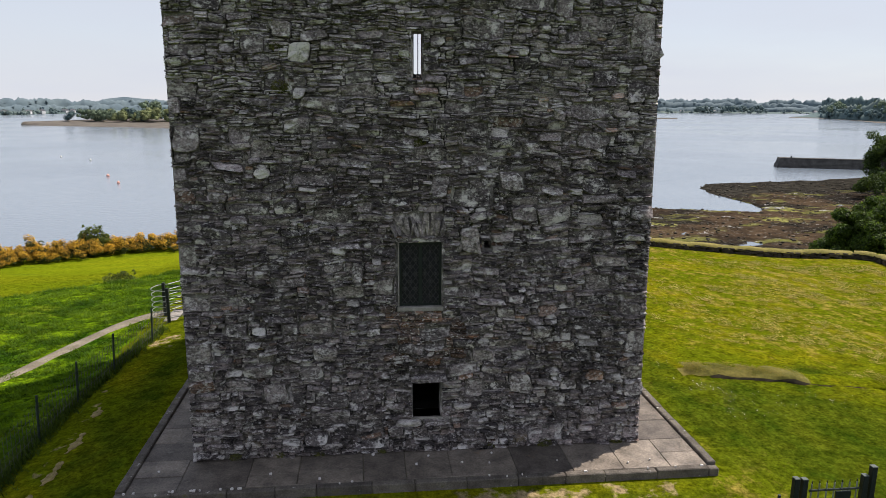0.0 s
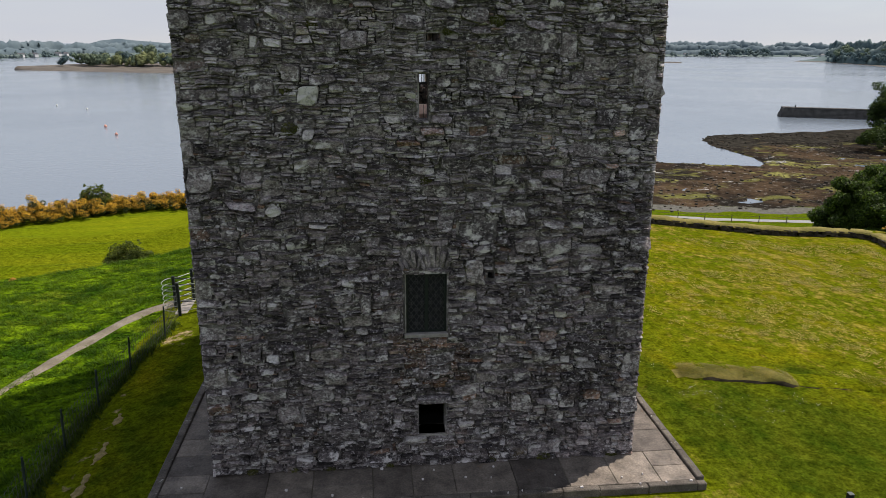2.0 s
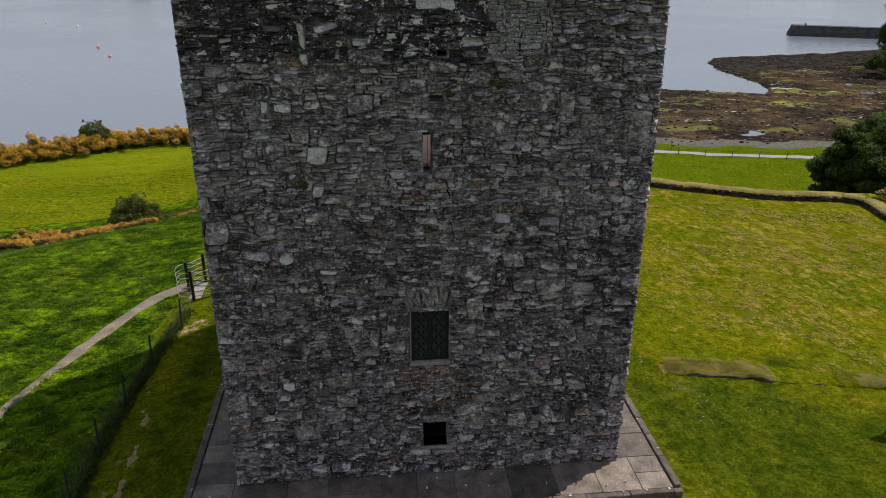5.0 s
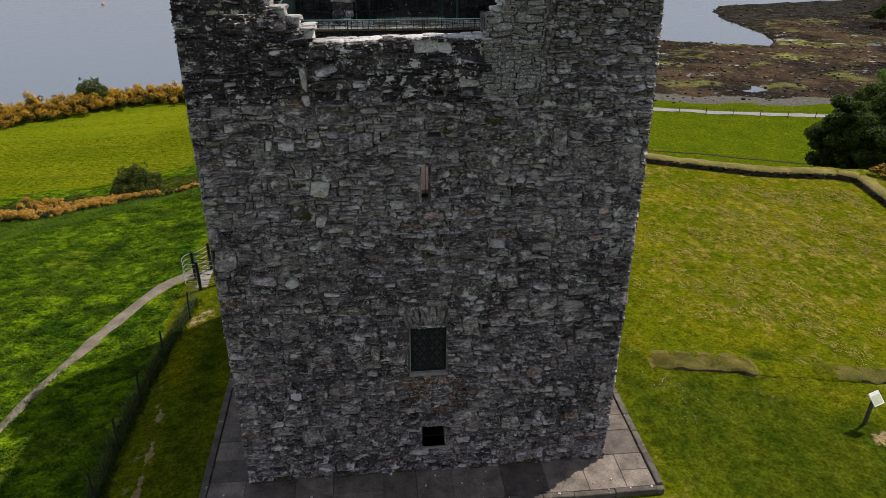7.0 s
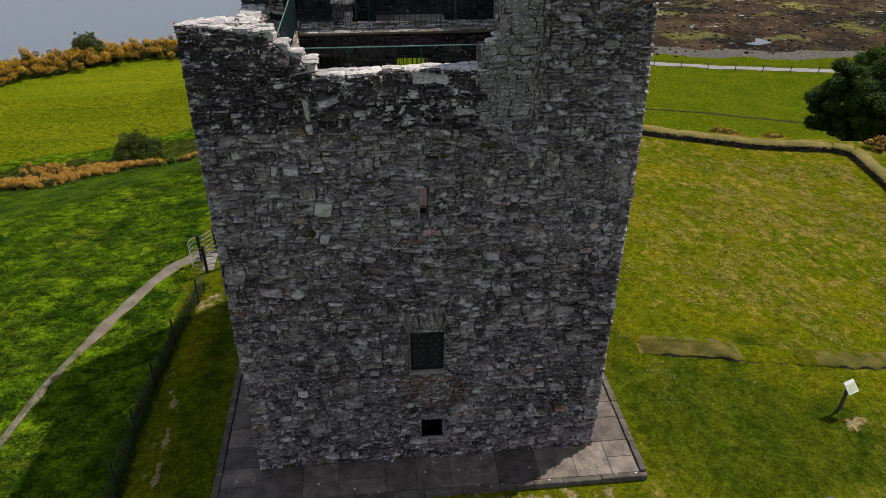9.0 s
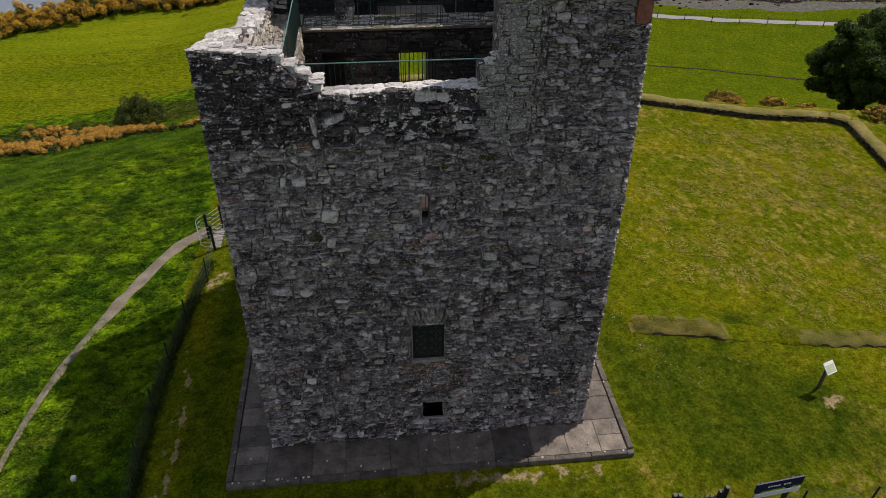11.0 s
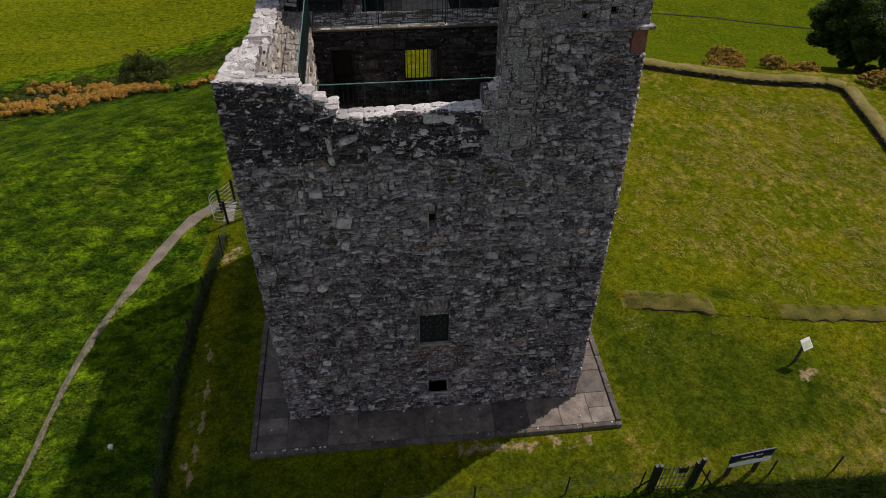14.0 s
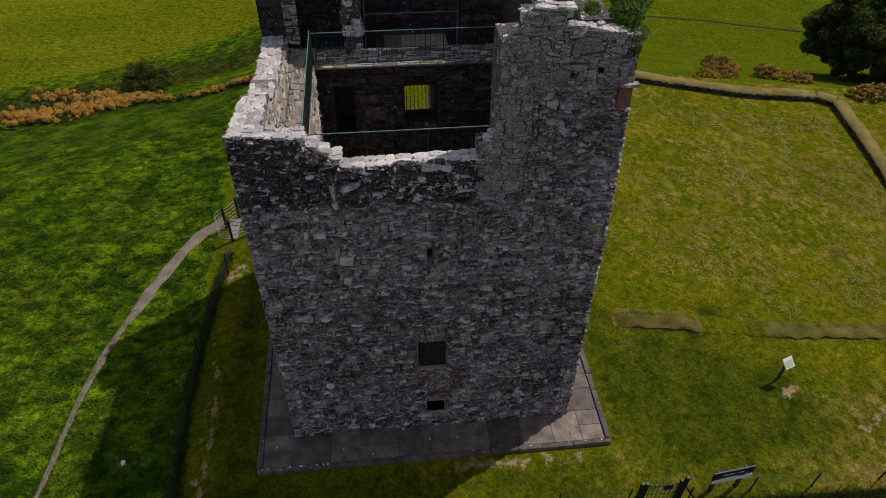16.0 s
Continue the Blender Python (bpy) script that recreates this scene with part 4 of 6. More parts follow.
shore_bank = shade("far_shore_bank", (0.09, 0.078, 0.066), (0.145, 0.127, 0.106), 12.0, 0.95, 0.25, 0)
frng = np.random.default_rng(77)
point = far_land("wooded_point", [(-268, 567), (-235, 545), (-190, 525), (-141, 507), (-60, 500), (30, 520)], [(-266, 570), (-245, 620), (-215, 650), (-150, 650), (-60, 650), (30, 640)], (-1.2, 0.8, 1.6, 2.4, 3.0), "low point with mixed green trees above a bare shore", shore_bank)
line = [(-232, 592), (-205, 584), (-175, 578), (-145, 574), (-115, 572)]
far_trees(point, scatter(frng, line, 54, 30, (2, 3), (6.5, 10), 4.8), 0.58, 1008, leaf_far, 3)
far_trees(point, scatter(frng, line[1:], 34, 40, (2, 3), (7, 12), 4.8), 0.58, 1008, leaf_far_light, 4)
far_trees(point, scatter(frng, line, 9, 45, (2, 3), (7, 11), 4.6) + [(-240, 592, SEA + 2, 8.5, 5.2)], 0.6, 900, leaf_far_dark, 5)
far_trees(point, scatter(frng, [(-193, 596), (-182, 597), (-172, 597)], 6, 12, (3, 4), (14, 17), 6.0), 0.58, 1680, leaf_far, 6)
HILLS = (-2, 0.8, 1.4, 2.2, 3.0, 3.5)
shore = [(-900, 560), (-700, 700), (-432, 880), (-416, 985), (-330, 1200), (0, 1350), (280, 1330), (553, 1296), (734, 1346), (931, 1338), (1150, 1300), (1500, 1100)]
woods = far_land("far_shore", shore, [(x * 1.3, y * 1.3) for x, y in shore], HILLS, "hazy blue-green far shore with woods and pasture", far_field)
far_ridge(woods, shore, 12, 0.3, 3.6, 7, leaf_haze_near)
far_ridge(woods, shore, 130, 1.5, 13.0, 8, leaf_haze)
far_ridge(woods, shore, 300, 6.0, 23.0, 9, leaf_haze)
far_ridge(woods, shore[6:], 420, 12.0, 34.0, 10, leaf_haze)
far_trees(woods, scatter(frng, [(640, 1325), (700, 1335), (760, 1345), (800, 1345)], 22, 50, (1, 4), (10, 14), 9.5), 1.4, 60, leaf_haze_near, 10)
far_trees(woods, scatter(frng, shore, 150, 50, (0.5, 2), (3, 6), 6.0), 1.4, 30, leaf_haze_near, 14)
for x, y in ((-440, 905), (-424, 930), (-421, 960), (-412, 1010), (-404, 1015), (905, 1345), (690, 1345), (610, 1320)):
    cottage(x * 1.008, y * 1.008, SEA + 1.6, 7 + 2 * math.sin(x), 0.4 * math.sin(y))
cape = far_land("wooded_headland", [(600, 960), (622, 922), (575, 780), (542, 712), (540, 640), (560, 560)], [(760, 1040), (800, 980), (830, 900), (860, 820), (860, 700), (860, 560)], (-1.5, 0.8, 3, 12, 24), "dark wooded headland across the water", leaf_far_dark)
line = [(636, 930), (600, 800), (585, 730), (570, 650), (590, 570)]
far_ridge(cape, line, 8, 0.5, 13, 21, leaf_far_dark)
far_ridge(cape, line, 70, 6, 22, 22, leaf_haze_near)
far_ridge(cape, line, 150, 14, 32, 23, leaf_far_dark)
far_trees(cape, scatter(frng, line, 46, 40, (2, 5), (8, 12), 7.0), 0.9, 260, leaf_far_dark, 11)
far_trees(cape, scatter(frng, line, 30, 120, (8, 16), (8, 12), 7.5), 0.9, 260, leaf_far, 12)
far_land("low_spit", [(300, 870), (350, 862), (393, 856)], [(300, 900), (350, 880), (394, 860)], (-0.6, 0.7, 1.2), "thin bare spit far out in the water", shore_bank)
hill_v, hill_f = [], []
for i in range(46):
    x = -1700 + 60 * i
    z = SEA - 2 + 24 * math.exp(-((x + 890) / 85) ** 2) + 13 * math.exp(-((x + 740) / 140) ** 2) + 5 * math.sin(i * 0.7) * math.sin(i * 0.31)
    hill_v.extend(((x, 2600, SEA - 3), (x, 2640, z), (x, 3000, SEA - 3)))
    if i:
        a = 3 * i
        hill_f.extend(((a - 3, a, a + 1, a - 2), (a - 2, a + 1, a + 2, a - 1)))
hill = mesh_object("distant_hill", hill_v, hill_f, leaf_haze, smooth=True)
tagged(hill, "low hill far beyond the water, blue with painted haze", "hill", kind="structure")

# ---- the tower ----
LEFT, RIGHT, DEPTH, WALK = -4.75, 4.72, 9.4, 10.2
TOP_X = (-4.8, -4.1, -3.2, -2.9, -2.45, -2.38, 1.02, 1.06, 1.30, 1.42, 1.46, 1.85, 1.9, 2.1, 2.85, 2.92, 3.9, 4.8)
TOP_Z = (12.2, 12.1, 12.0, 11.7, 11.4, 11.12, 11.2, 11.65, 11.7, 11.95, 14.15, 14.4, 14.7, 14.85, 14.85, 14.45, 14.3, 14.1)
WINDOW = (-0.52, 0.37, 3.14, 4.50)
SLOT = (-0.24, 0.35, 0.76, 1.57)
SLIT = (-0.22, -0.04, 7.66, 8.53)
HOLES = [(1.22, 1.36, 4.36, 4.54), (-4.16, -4.03, 2.72, 2.83), (-2.95, -2.78, 0.82, 0.92), (3.33, 3.45, 0.98, 1.09), (-0.10, 0.20, 9.14, 9.28), (0.05, 0.25, 10.02, 10.13), (0.62, 0.82, 10.03, 10.14), (3.14, 3.26, 13.2, 13.3), (3.78, 3.92, 13.28, 13.42)]

tower = empty("tower_house", (0, 0, 0), "roofless rubble-stone tower house with a ruined wall top", "tower")


def batter(x, z):
    return x * (1 - float(np.interp(z, (0, 4, 9, 11.5, 13.5), (0, 0.008, 0.020, 0.040, 0.062)))) if x > 0 else x


def wall_core(name, x0, x1, y0, y1, z0, z1, openings, material, parent):
    """A wall slab with rectangular openings (x0, x1, z0, z1) through it."""
    xs = sorted({x0, x1, *(o[k] for o in openings for k in (0, 1) if x0 < o[k] < x1)})
    zs = sorted({z0, z1, *(o[k] for o in openings for k in (2, 3) if z0 < o[k] < z1)})
    solid = {}
    for i in range(len(xs) - 1):
        for j in range(len(zs) - 1):
            cx, cz = (xs[i] + xs[i + 1]) / 2, (zs[j] + zs[j + 1]) / 2
            solid[i, j] = not any(o[0] < cx < o[1] and o[2] < cz < o[3] for o in openings)
    verts, faces = [], []

    def quad(*pts):
        k = len(verts)
        verts.extend((batter(x, z), y, z) for x, y, z in pts)
        faces.append((k, k + 1, k + 2, k + 3))

    for (i, j), s in solid.items():
        if not s:
            continue
        a, b, c, d = xs[i], xs[i + 1], zs[j], zs[j + 1]
        quad((a, y0, c), (b, y0, c), (b, y0, d), (a, y0, d))
        quad((b, y1, c), (a, y1, c), (a, y1, d), (b, y1, d))
        if not solid.get((i - 1, j)):
            quad((a, y1, c), (a, y0, c), (a, y0, d), (a, y1, d))
        if not solid.get((i + 1, j)):
            quad((b, y0, c), (b, y1, c), (b, y1, d), (b, y0, d))
        if not solid.get((i, j - 1)):
            quad((a, y1, c), (b, y1, c), (b, y0, c), (a, y0, c))
        if not solid.get((i, j + 1)):
            quad((a, y0, d), (b, y0, d), (b, y1, d), (a, y1, d))
    return mesh_object(name, verts, faces, material, parent)


# front wall: an outer leaf with the small openings, an inner leaf with their wider embrasures
front_wall = wall_core("front_wall", LEFT - 0.002, RIGHT + 0.002, 0.03, 0.42, -0.4, 10.9, [WINDOW, SLOT, SLIT, *HOLES[:6]], mortar, tower)
# the slit's embrasure is enlarged, unseen, to let light onto the platform
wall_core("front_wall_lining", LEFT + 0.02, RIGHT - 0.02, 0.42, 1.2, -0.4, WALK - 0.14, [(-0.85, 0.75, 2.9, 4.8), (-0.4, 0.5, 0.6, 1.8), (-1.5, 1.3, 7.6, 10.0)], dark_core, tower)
for x0, x1, z1, y1 in ((LEFT + 0.02, -2.45, 11.35, 0.55), (-2.45, 1.04, 11.02, 0.40), (1.04, 1.46, 11.55, 0.5)):
    wall_core("parapet", x0, x1, 0.014, y1, 10.9, z1, [], core_stone, tower)
wall_core("parapet", LEFT + 0.02, -3.2, 0.014, 0.5, 11.62, 11.9, [], core_stone, tower)
wall_core("turret_front", 1.46, RIGHT - 0.02, 0.014, 0.9, 10.9, 14.1, HOLES[6:], core_stone, tower)
wall_core("turret_front", 1.95, 2.85, 0.014, 0.6, 14.1, 14.65, [], core_stone, tower)
wall_core("turret_side", 3.0, 3.4, 0.9, 7.7, WALK, 13.3, [], darkened, tower)
wall_core("turret_rear", 3.0, 3.89, 7.7, 8.3, WALK, 13.4, [], darkened, tower)
wall_core("turret_outer_side", 3.9, RIGHT - 0.02, 0.9, DEPTH, WALK, 13.6, [], core_stone, tower)
wall_core("left_wall", LEFT, -3.15, 1.2, DEPTH, -0.4, WALK - 0.14, [], mortar, tower)
wall_core("right_wall", 3.0, RIGHT, 1.2, DEPTH, -0.4, WALK, [], mortar, tower)
BACK_WIN = (-0.36, 0.70, 8.0, 9.36)
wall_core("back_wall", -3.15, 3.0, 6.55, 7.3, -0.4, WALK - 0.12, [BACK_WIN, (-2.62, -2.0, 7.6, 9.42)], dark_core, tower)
# buff window reveals: bounced light is put into their colour
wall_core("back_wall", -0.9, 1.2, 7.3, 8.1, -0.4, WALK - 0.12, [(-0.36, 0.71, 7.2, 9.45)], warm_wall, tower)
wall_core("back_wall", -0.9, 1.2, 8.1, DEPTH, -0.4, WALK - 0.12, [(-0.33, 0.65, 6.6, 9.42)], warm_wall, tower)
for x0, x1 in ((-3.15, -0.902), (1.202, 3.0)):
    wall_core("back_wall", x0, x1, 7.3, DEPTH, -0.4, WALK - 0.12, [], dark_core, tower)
wall_core("rear_upper_wall", LEFT + 0.03, -3.86, 7.7, 8.3, WALK - 0.12, 12.0, [], darkened, tower)
wall_core("rear_upper_wall", -3.858, 2.995, 7.7, 8.3, WALK - 0.12, 13.2, [(-3.55, -2.15, 10.2, 12.1), (-1.6, 1.55, 10.08, 12.4)], darkened, tower)
wall_core("rear_outer_wall", LEFT, -3.86, 8.62, DEPTH, WALK - 0.12, 11.9, [], darkened, tower)
wall_core("rear_outer_wall", -3.858, 2.995, 8.62, DEPTH, WALK - 0.12, 13.2, [], darkened, tower)
# unseen near-black slab added to keep the lattice window dark
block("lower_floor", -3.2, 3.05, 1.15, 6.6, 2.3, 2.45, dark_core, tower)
block("inner_floor", -3.2, 3.05, 1.15, 6.6, 6.3, 6.5, timber, tower, "boarded floor deep inside the tower")
# fitted to the camera's view through the slit; sunlight is in its colour
block("platform", -1.45, 1.25, 0.72, 3.1, 7.62, 7.715, timber, tower, "boarded platform behind the slit, sunlight in its pale colour")
block("wall_walk", LEFT + 0.54, -3.12, 0.56, 7.69, WALK - 0.13, WALK, buff_flag, tower, "slab-paved wall walk")
block("rear_ledge", -3.11, 2.98, 6.46, 7.69, WALK - 0.117, WALK - 0.06, joint_moss, tower, "stone ledge along the inner rear wall")
block("front_walk", -3.11, 1.45, 0.41, 1.25, WALK - 0.13, WALK - 0.004, kerb, tower)
block("front_walk", 1.456, 2.98, 0.905, 1.25, WALK - 0.13, WALK - 0.004, kerb, tower)
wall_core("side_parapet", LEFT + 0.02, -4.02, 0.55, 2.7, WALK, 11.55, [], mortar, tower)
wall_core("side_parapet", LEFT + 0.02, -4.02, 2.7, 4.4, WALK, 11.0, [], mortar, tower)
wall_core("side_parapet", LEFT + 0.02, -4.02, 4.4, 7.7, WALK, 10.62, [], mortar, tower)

# stones of the front face
FEATURES = [  # x, z of the middle, width, height, lichen-white or not
    (-2.33, 8.16, 0.36, 0.40, 1), (-3.27, 9.08, 0.17, 0.26, 1), (-2.95, 9.10, 0.34, 0.20, 1), (2.72, 9.08, 0.38, 0.46, 0), (-1.32, 3.90, 0.20, 0.42, 0),
    (2.02, 1.47, 0.48, 0.42, 0), (0.33, 5.65, 0.32, 0.46, 0), (1.75, 5.72, 0.46, 0.44, 0), (2.15, 6.36, 0.36, 0.26, 0), (-3.12, 5.92, 0.28, 0.18, 1),
    (-2.30, 1.82, 0.50, 0.36, 0), (-3.02, 1.40, 0.56, 0.36, 0), (1.95, 9.12, 1.10, 0.34, 0), (-4.45, 6.55, 0.50, 0.52, 0), (4.25, 7.45, 0.36, 0.50, 0),
    (-1.45, 9.20, 0.48, 0.34, 0), (4.30, 8.60, 0.50, 0.62, 0), (0.95, 4.55, 0.42, 0.50, 0), (2.31, 10.35, 0.13, 0.62, 0), (2.34, 11.05, 0.14, 0.56, 0), (2.37, 11.75, 0.13, 0.60, 0), (2.38, 12.45, 0.14, 0.58, 0), (-2.48, 10.40, 0.12, 0.46, 1), (-2.46, 9.98, 0.16, 0.2, 1), (4.50, 12.70, 0.42, 0.62, 0), (4.48, 13.55, 0.4, 0.4, 0),
]

qrng = random.Random(3)
z = 0.1
while z < 9.6:  # larger blocks up the two corners
    h = qrng.uniform(0.16, 0.44)
    if qrng.random() < 0.5:
        w = qrng.uniform(0.22, 0.6)
        FEATURES.append((LEFT + w / 2, z + h / 2, w, h, 0))
    if qrng.random() < 0.45:
        w = qrng.uniform(0.25, 0.5)
        FEATURES.append((RIGHT - w / 2, z + h / 2, w, h, 0))
    z += h + qrng.choice((0.0, 0.0, 0.1))


def front_top(x):
    return np.interp(x, TOP_X, TOP_Z)


def front_place(u, v, d):
    u = min(max(u, -0.012), RIGHT - LEFT + 0.012)
    x = LEFT + u
    wx, wz = 0.05 * waves(x * 1.0, v * 1.0, 0.8, 11), 0.05 * waves(x, v, 0.75, 13) + 0.05 * waves(x, v, 2.6, 14)
    edge = min(1.0, u * 2, (RIGHT - LEFT - u) * 2, max(v, 0) * 3)
    for o in (WINDOW, SLOT, SLIT):
        gap = max(o[0] - x, x - o[1], o[2] - v, v - o[3])
        edge = min(edge, max(0, gap * 3))
    bulge = 0.03 * waves(x, v, 1.9, 15)
    return (batter(x + wx * edge, v), -d - bulge, v + wz * edge)


def front_blocked(uu, vv):
    x = uu + LEFT
    b = vv > front_top(x) - 0.03
    for o in (WINDOW, SLOT, SLIT, *HOLES):
        b |= (x > o[0] - 0.025) & (x < o[1] + 0.025) & (vv > o[2] - 0.015) & (vv < o[3] + 0.015)
    b |= (x > WINDOW[0] - 0.08) & (x < WINDOW[1] + 0.02) & (vv > 4.62) & (vv < 5.08)
    b |= (x > WINDOW[0] - 0.05) & (x < WINDOW[1] + 0.05) & (vv > 3.07) & (vv < 3.2)
    b |= (x > SLOT[0] - 0.14) & (x < SLOT[1] + 0.12) & (vv > 1.55) & (vv < 1.76)
    for fx, fz, w, h, _ in FEATURES:
        b |= (np.abs(x - fx) < w / 2) & (np.abs(vv - fz) < h / 2)
    return b


rng = random.Random(7)
laid = pack(RIGHT - LEFT, 14.9, front_blocked, rng)
laid.sort(key=lambda s: -s[2] * s[3])
singles = [s for s in laid if s[1] < 9.9][:270]
chosen = set(singles)
rest, rest_top, rest_high, rest_flush, rest_rust = [], [], [], [], []
for s in laid:
    if s in chosen:
        continue
    x, z = LEFT + s[0] + s[2] / 2, s[1]
    smooth_band = x > 1.0 and z > 13.0 or 1.0 < x < 2.35 and z > 9.9
    proud = (0.085 if s[3] > 0.16 else 0.08 if s[3] > 0.08 else 0.07) * (0.28 if smooth_band else 1.0)
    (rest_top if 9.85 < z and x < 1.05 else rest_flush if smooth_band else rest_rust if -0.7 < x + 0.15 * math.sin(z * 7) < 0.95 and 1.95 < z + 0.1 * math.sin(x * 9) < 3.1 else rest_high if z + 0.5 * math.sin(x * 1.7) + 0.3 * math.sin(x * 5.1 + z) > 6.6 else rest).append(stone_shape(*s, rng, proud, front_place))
tagged(mesh_object("rubble_infill", *gather(rest), slate, front_wall, "small grey slate rubble and thin pinnings"), kind="stuff")
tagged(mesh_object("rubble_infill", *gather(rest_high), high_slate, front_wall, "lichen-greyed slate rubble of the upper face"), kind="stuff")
tagged(mesh_object("rubble_infill", *gather(rest_top), mottled, front_wall, "dark rubble blotched with white lichen"), kind="stuff")
tagged(mesh_object("rubble_infill", *gather(rest_rust), rusty_slate, front_wall, "rust-stained slate rubble below the window"), kind="stuff")
tagged(mesh_object("rubble_infill", *gather(rest_flush), flush_slate, front_wall, "flush-pointed grey slate of the corner turret"), kind="stuff")
for s in singles:
    mesh_object("stone", *stone_shape(*s, rng, 0.085, front_place), slate_piece, front_wall)
for fx, fz, w, h, white in FEATURES:
    m = red_stone if fx > 4 and 12 < fz < 13 else pale if white else slate_feature
    mesh_object("stone", *stone_shape(fx - LEFT - w / 2, fz - h / 2, w, h, rng, 0.085, front_place, 0.006), m, front_wall)

# relieving arch of upright slates over the window, lintels and sills
u = WINDOW[0] - 0.06
while u < WINDOW[1]:
    w = rng.uniform(0.045, 0.115)
    k = (u - (WINDOW[0] + WINDOW[1]) / 2) / 0.5
    h = rng.uniform(0.26, 0.50) * (1.05 - 0.3 * abs(k))
    lean = 0.42 * k + rng.uniform(-0.12, 0.12)
    mesh_object("arch_stone", *stone_shape(u - LEFT - 0.012, 4.64, w + 0.024, h, rng, 0.08, lambda a, b, d, lean=lean: (a + LEFT + (b - 4.64) * lean, -d - 0.005, b), 0.001), arch_slate, front_wall)
    u += w
mesh_object("lintel", *stone_shape(WINDOW[0] - 0.1 - LEFT, 4.50, 1.05, 0.11, rng, 0.05, front_place), slate_piece, front_wall)
mesh_object("lintel", *stone_shape(SLOT[0] - 0.12 - LEFT, 1.57, 0.80, 0.13, rng, 0.10, front_place), slate_feature, front_wall, "projecting lintel slab")
block("sill", SLOT[0] - 0.03, SLOT[1] + 0.03, -0.03, 0.42, SLOT[2] - 0.07, SLOT[2], sill_stone, front_wall, bevel=0.01)
mesh_object("jamb_stone", *stone_shape(SLIT[0] - 0.13 - LEFT, 7.68, 0.12, 0.72, rng, 0.05, front_place), sill_stone, front_wall)
mesh_object("jamb_stone", *stone_shape(SLIT[1] + 0.01 - LEFT, 7.74, 0.30, 0.52, rng, 0.05, front_place), slate_piece, front_wall)
block("string_course", batter(2.3, 13), batter(RIGHT, 13) + 0.08, -0.14, 0.02, 12.96, 13.05, slate_piece, front_wall, "thin projecting slate course", 0.015)

x = -2.3
while x < 1.1:  # a thin offset course where the upper wall was rebuilt
    w = rng.uniform(0.18, 0.42)
    mesh_object("course_stone", *stone_shape(x - LEFT, 9.90, w, 0.055, rng, 0.11, front_place), slate_piece, front_wall)
    x += w

# lattice window
window = new("window")
window.parent = tower
tagged(window, "dark two-light casement window with diamond lead lattice")
wx0, wx1, wz0, wz1 = WINDOW
block("sill", wx0 - 0.03, wx1 + 0.02, -0.02, 0.2, wz0 - 0.06, wz0 + 0.03, sill_stone, window, "pale dressed stone sill", 0.012)
block("jamb", wx0 - 0.012, wx0 + 0.015, -0.005, 0.2, wz0 + 0.031, wz1, sill_stone, window, "", 0.008)
block("jamb", wx1 - 0.015, wx1 + 0.008, 0.01, 0.2, wz0 + 0.031, wz1, mortar, window, "", 0.008)
fr = bmesh.new()
ix0, ix1, iz0, iz1 = wx0 + 0.016, wx1 - 0.016, wz0 + 0.032, wz1 - 0.002
mid = (ix0 + ix1) / 2
for a, b, c, d in ((ix0, ix0 + 0.05, iz0, iz1), (ix1 - 0.05, ix1, iz0, iz1), (mid - 0.035, mid + 0.035, iz0, iz1), (ix0 + 0.051, mid - 0.036, iz0, iz0 + 0.05), (mid + 0.036, ix1 - 0.051, iz0, iz0 + 0.05), (ix0 + 0.051, mid - 0.036, iz1 - 0.05, iz1), (mid + 0.036, ix1 - 0.051, iz1 - 0.05, iz1)):
    box_into(fr, a, b, 0.09, 0.14, c, d)
part("frame", fr, black_paint, window, "black painted frame")
for a, b in ((ix0 + 0.05, mid - 0.035), (mid + 0.035, ix1 - 0.05)):
    c, d = iz0 + 0.05, iz1 - 0.05
    pane = block("pane", a, b, 0.112, 0.118, c, d, glass, window)
    cames = bmesh.new()
    pu, pv = (b - a) / 3, (d - c) / 8
    for sgn in (1, -1):
        for k in range(-8, 12):
            pts = []
            for q in range(0, 97):  # walk the slanting line and keep what lies in the light
                z = c + (d - c) * q / 96
                x = a + k * pu + sgn * (z - c) / pv * pu
                if a <= x <= b:
                    pts.append((x, 0.106, z))
            if len(pts) > 2:
                rod_into(cames, pts[0], pts[-1], 0.008, 4)
    for q in range(1, 4):
        for r in range(1, 8):
            if (q + r) % 2:
                rod_into(cames, (a + (q - 0.5) * pu, 0.102, c + r * pv - 0.03), (a + (q - 0.5) * pu, 0.102, c + r * pv + 0.03), 0.028, 4)
    part("lattice", cames, lead, pane, "grey lead lattice")
for k in range(8):
    bar("window_bar", (-0.3 + k * 0.13, 6.75, 8.0), (-0.3 + k * 0.13, 6.75, 9.36), 0.012, black_paint, tower)
bar("glazing_bar", (-0.115, 0.25, 7.66), (-0.115, 0.25, 8.53), 0.004, black_paint, tower)


# faces of the inner walls
def plane_wall(name, width, height, place, material, seed, parent, label, scale=1.3, blocked=None, proud=0.045):
    r = random.Random(seed)
    st = pack(width, height, blocked or (lambda a, b: np.zeros(a.shape, bool)), r, 0.06, 0.04, 150, 2000, 2500, scale)
    return tagged(mesh_object(name, *gather([stone_shape(*s, r, proud, place) for s in st]), material, parent, label), kind="stuff")


def back_holes(a, b):
    x, z = a - 3.15, b + 6.5
    return ((x > BACK_WIN[0] - 0.03) & (x < BACK_WIN[1] + 0.03) & (z > BACK_WIN[2] - 0.03) & (z < BACK_WIN[3] + 0.03)) | ((x > -2.65) & (x < -1.97) & (z < 9.45) & (z > 7.57))


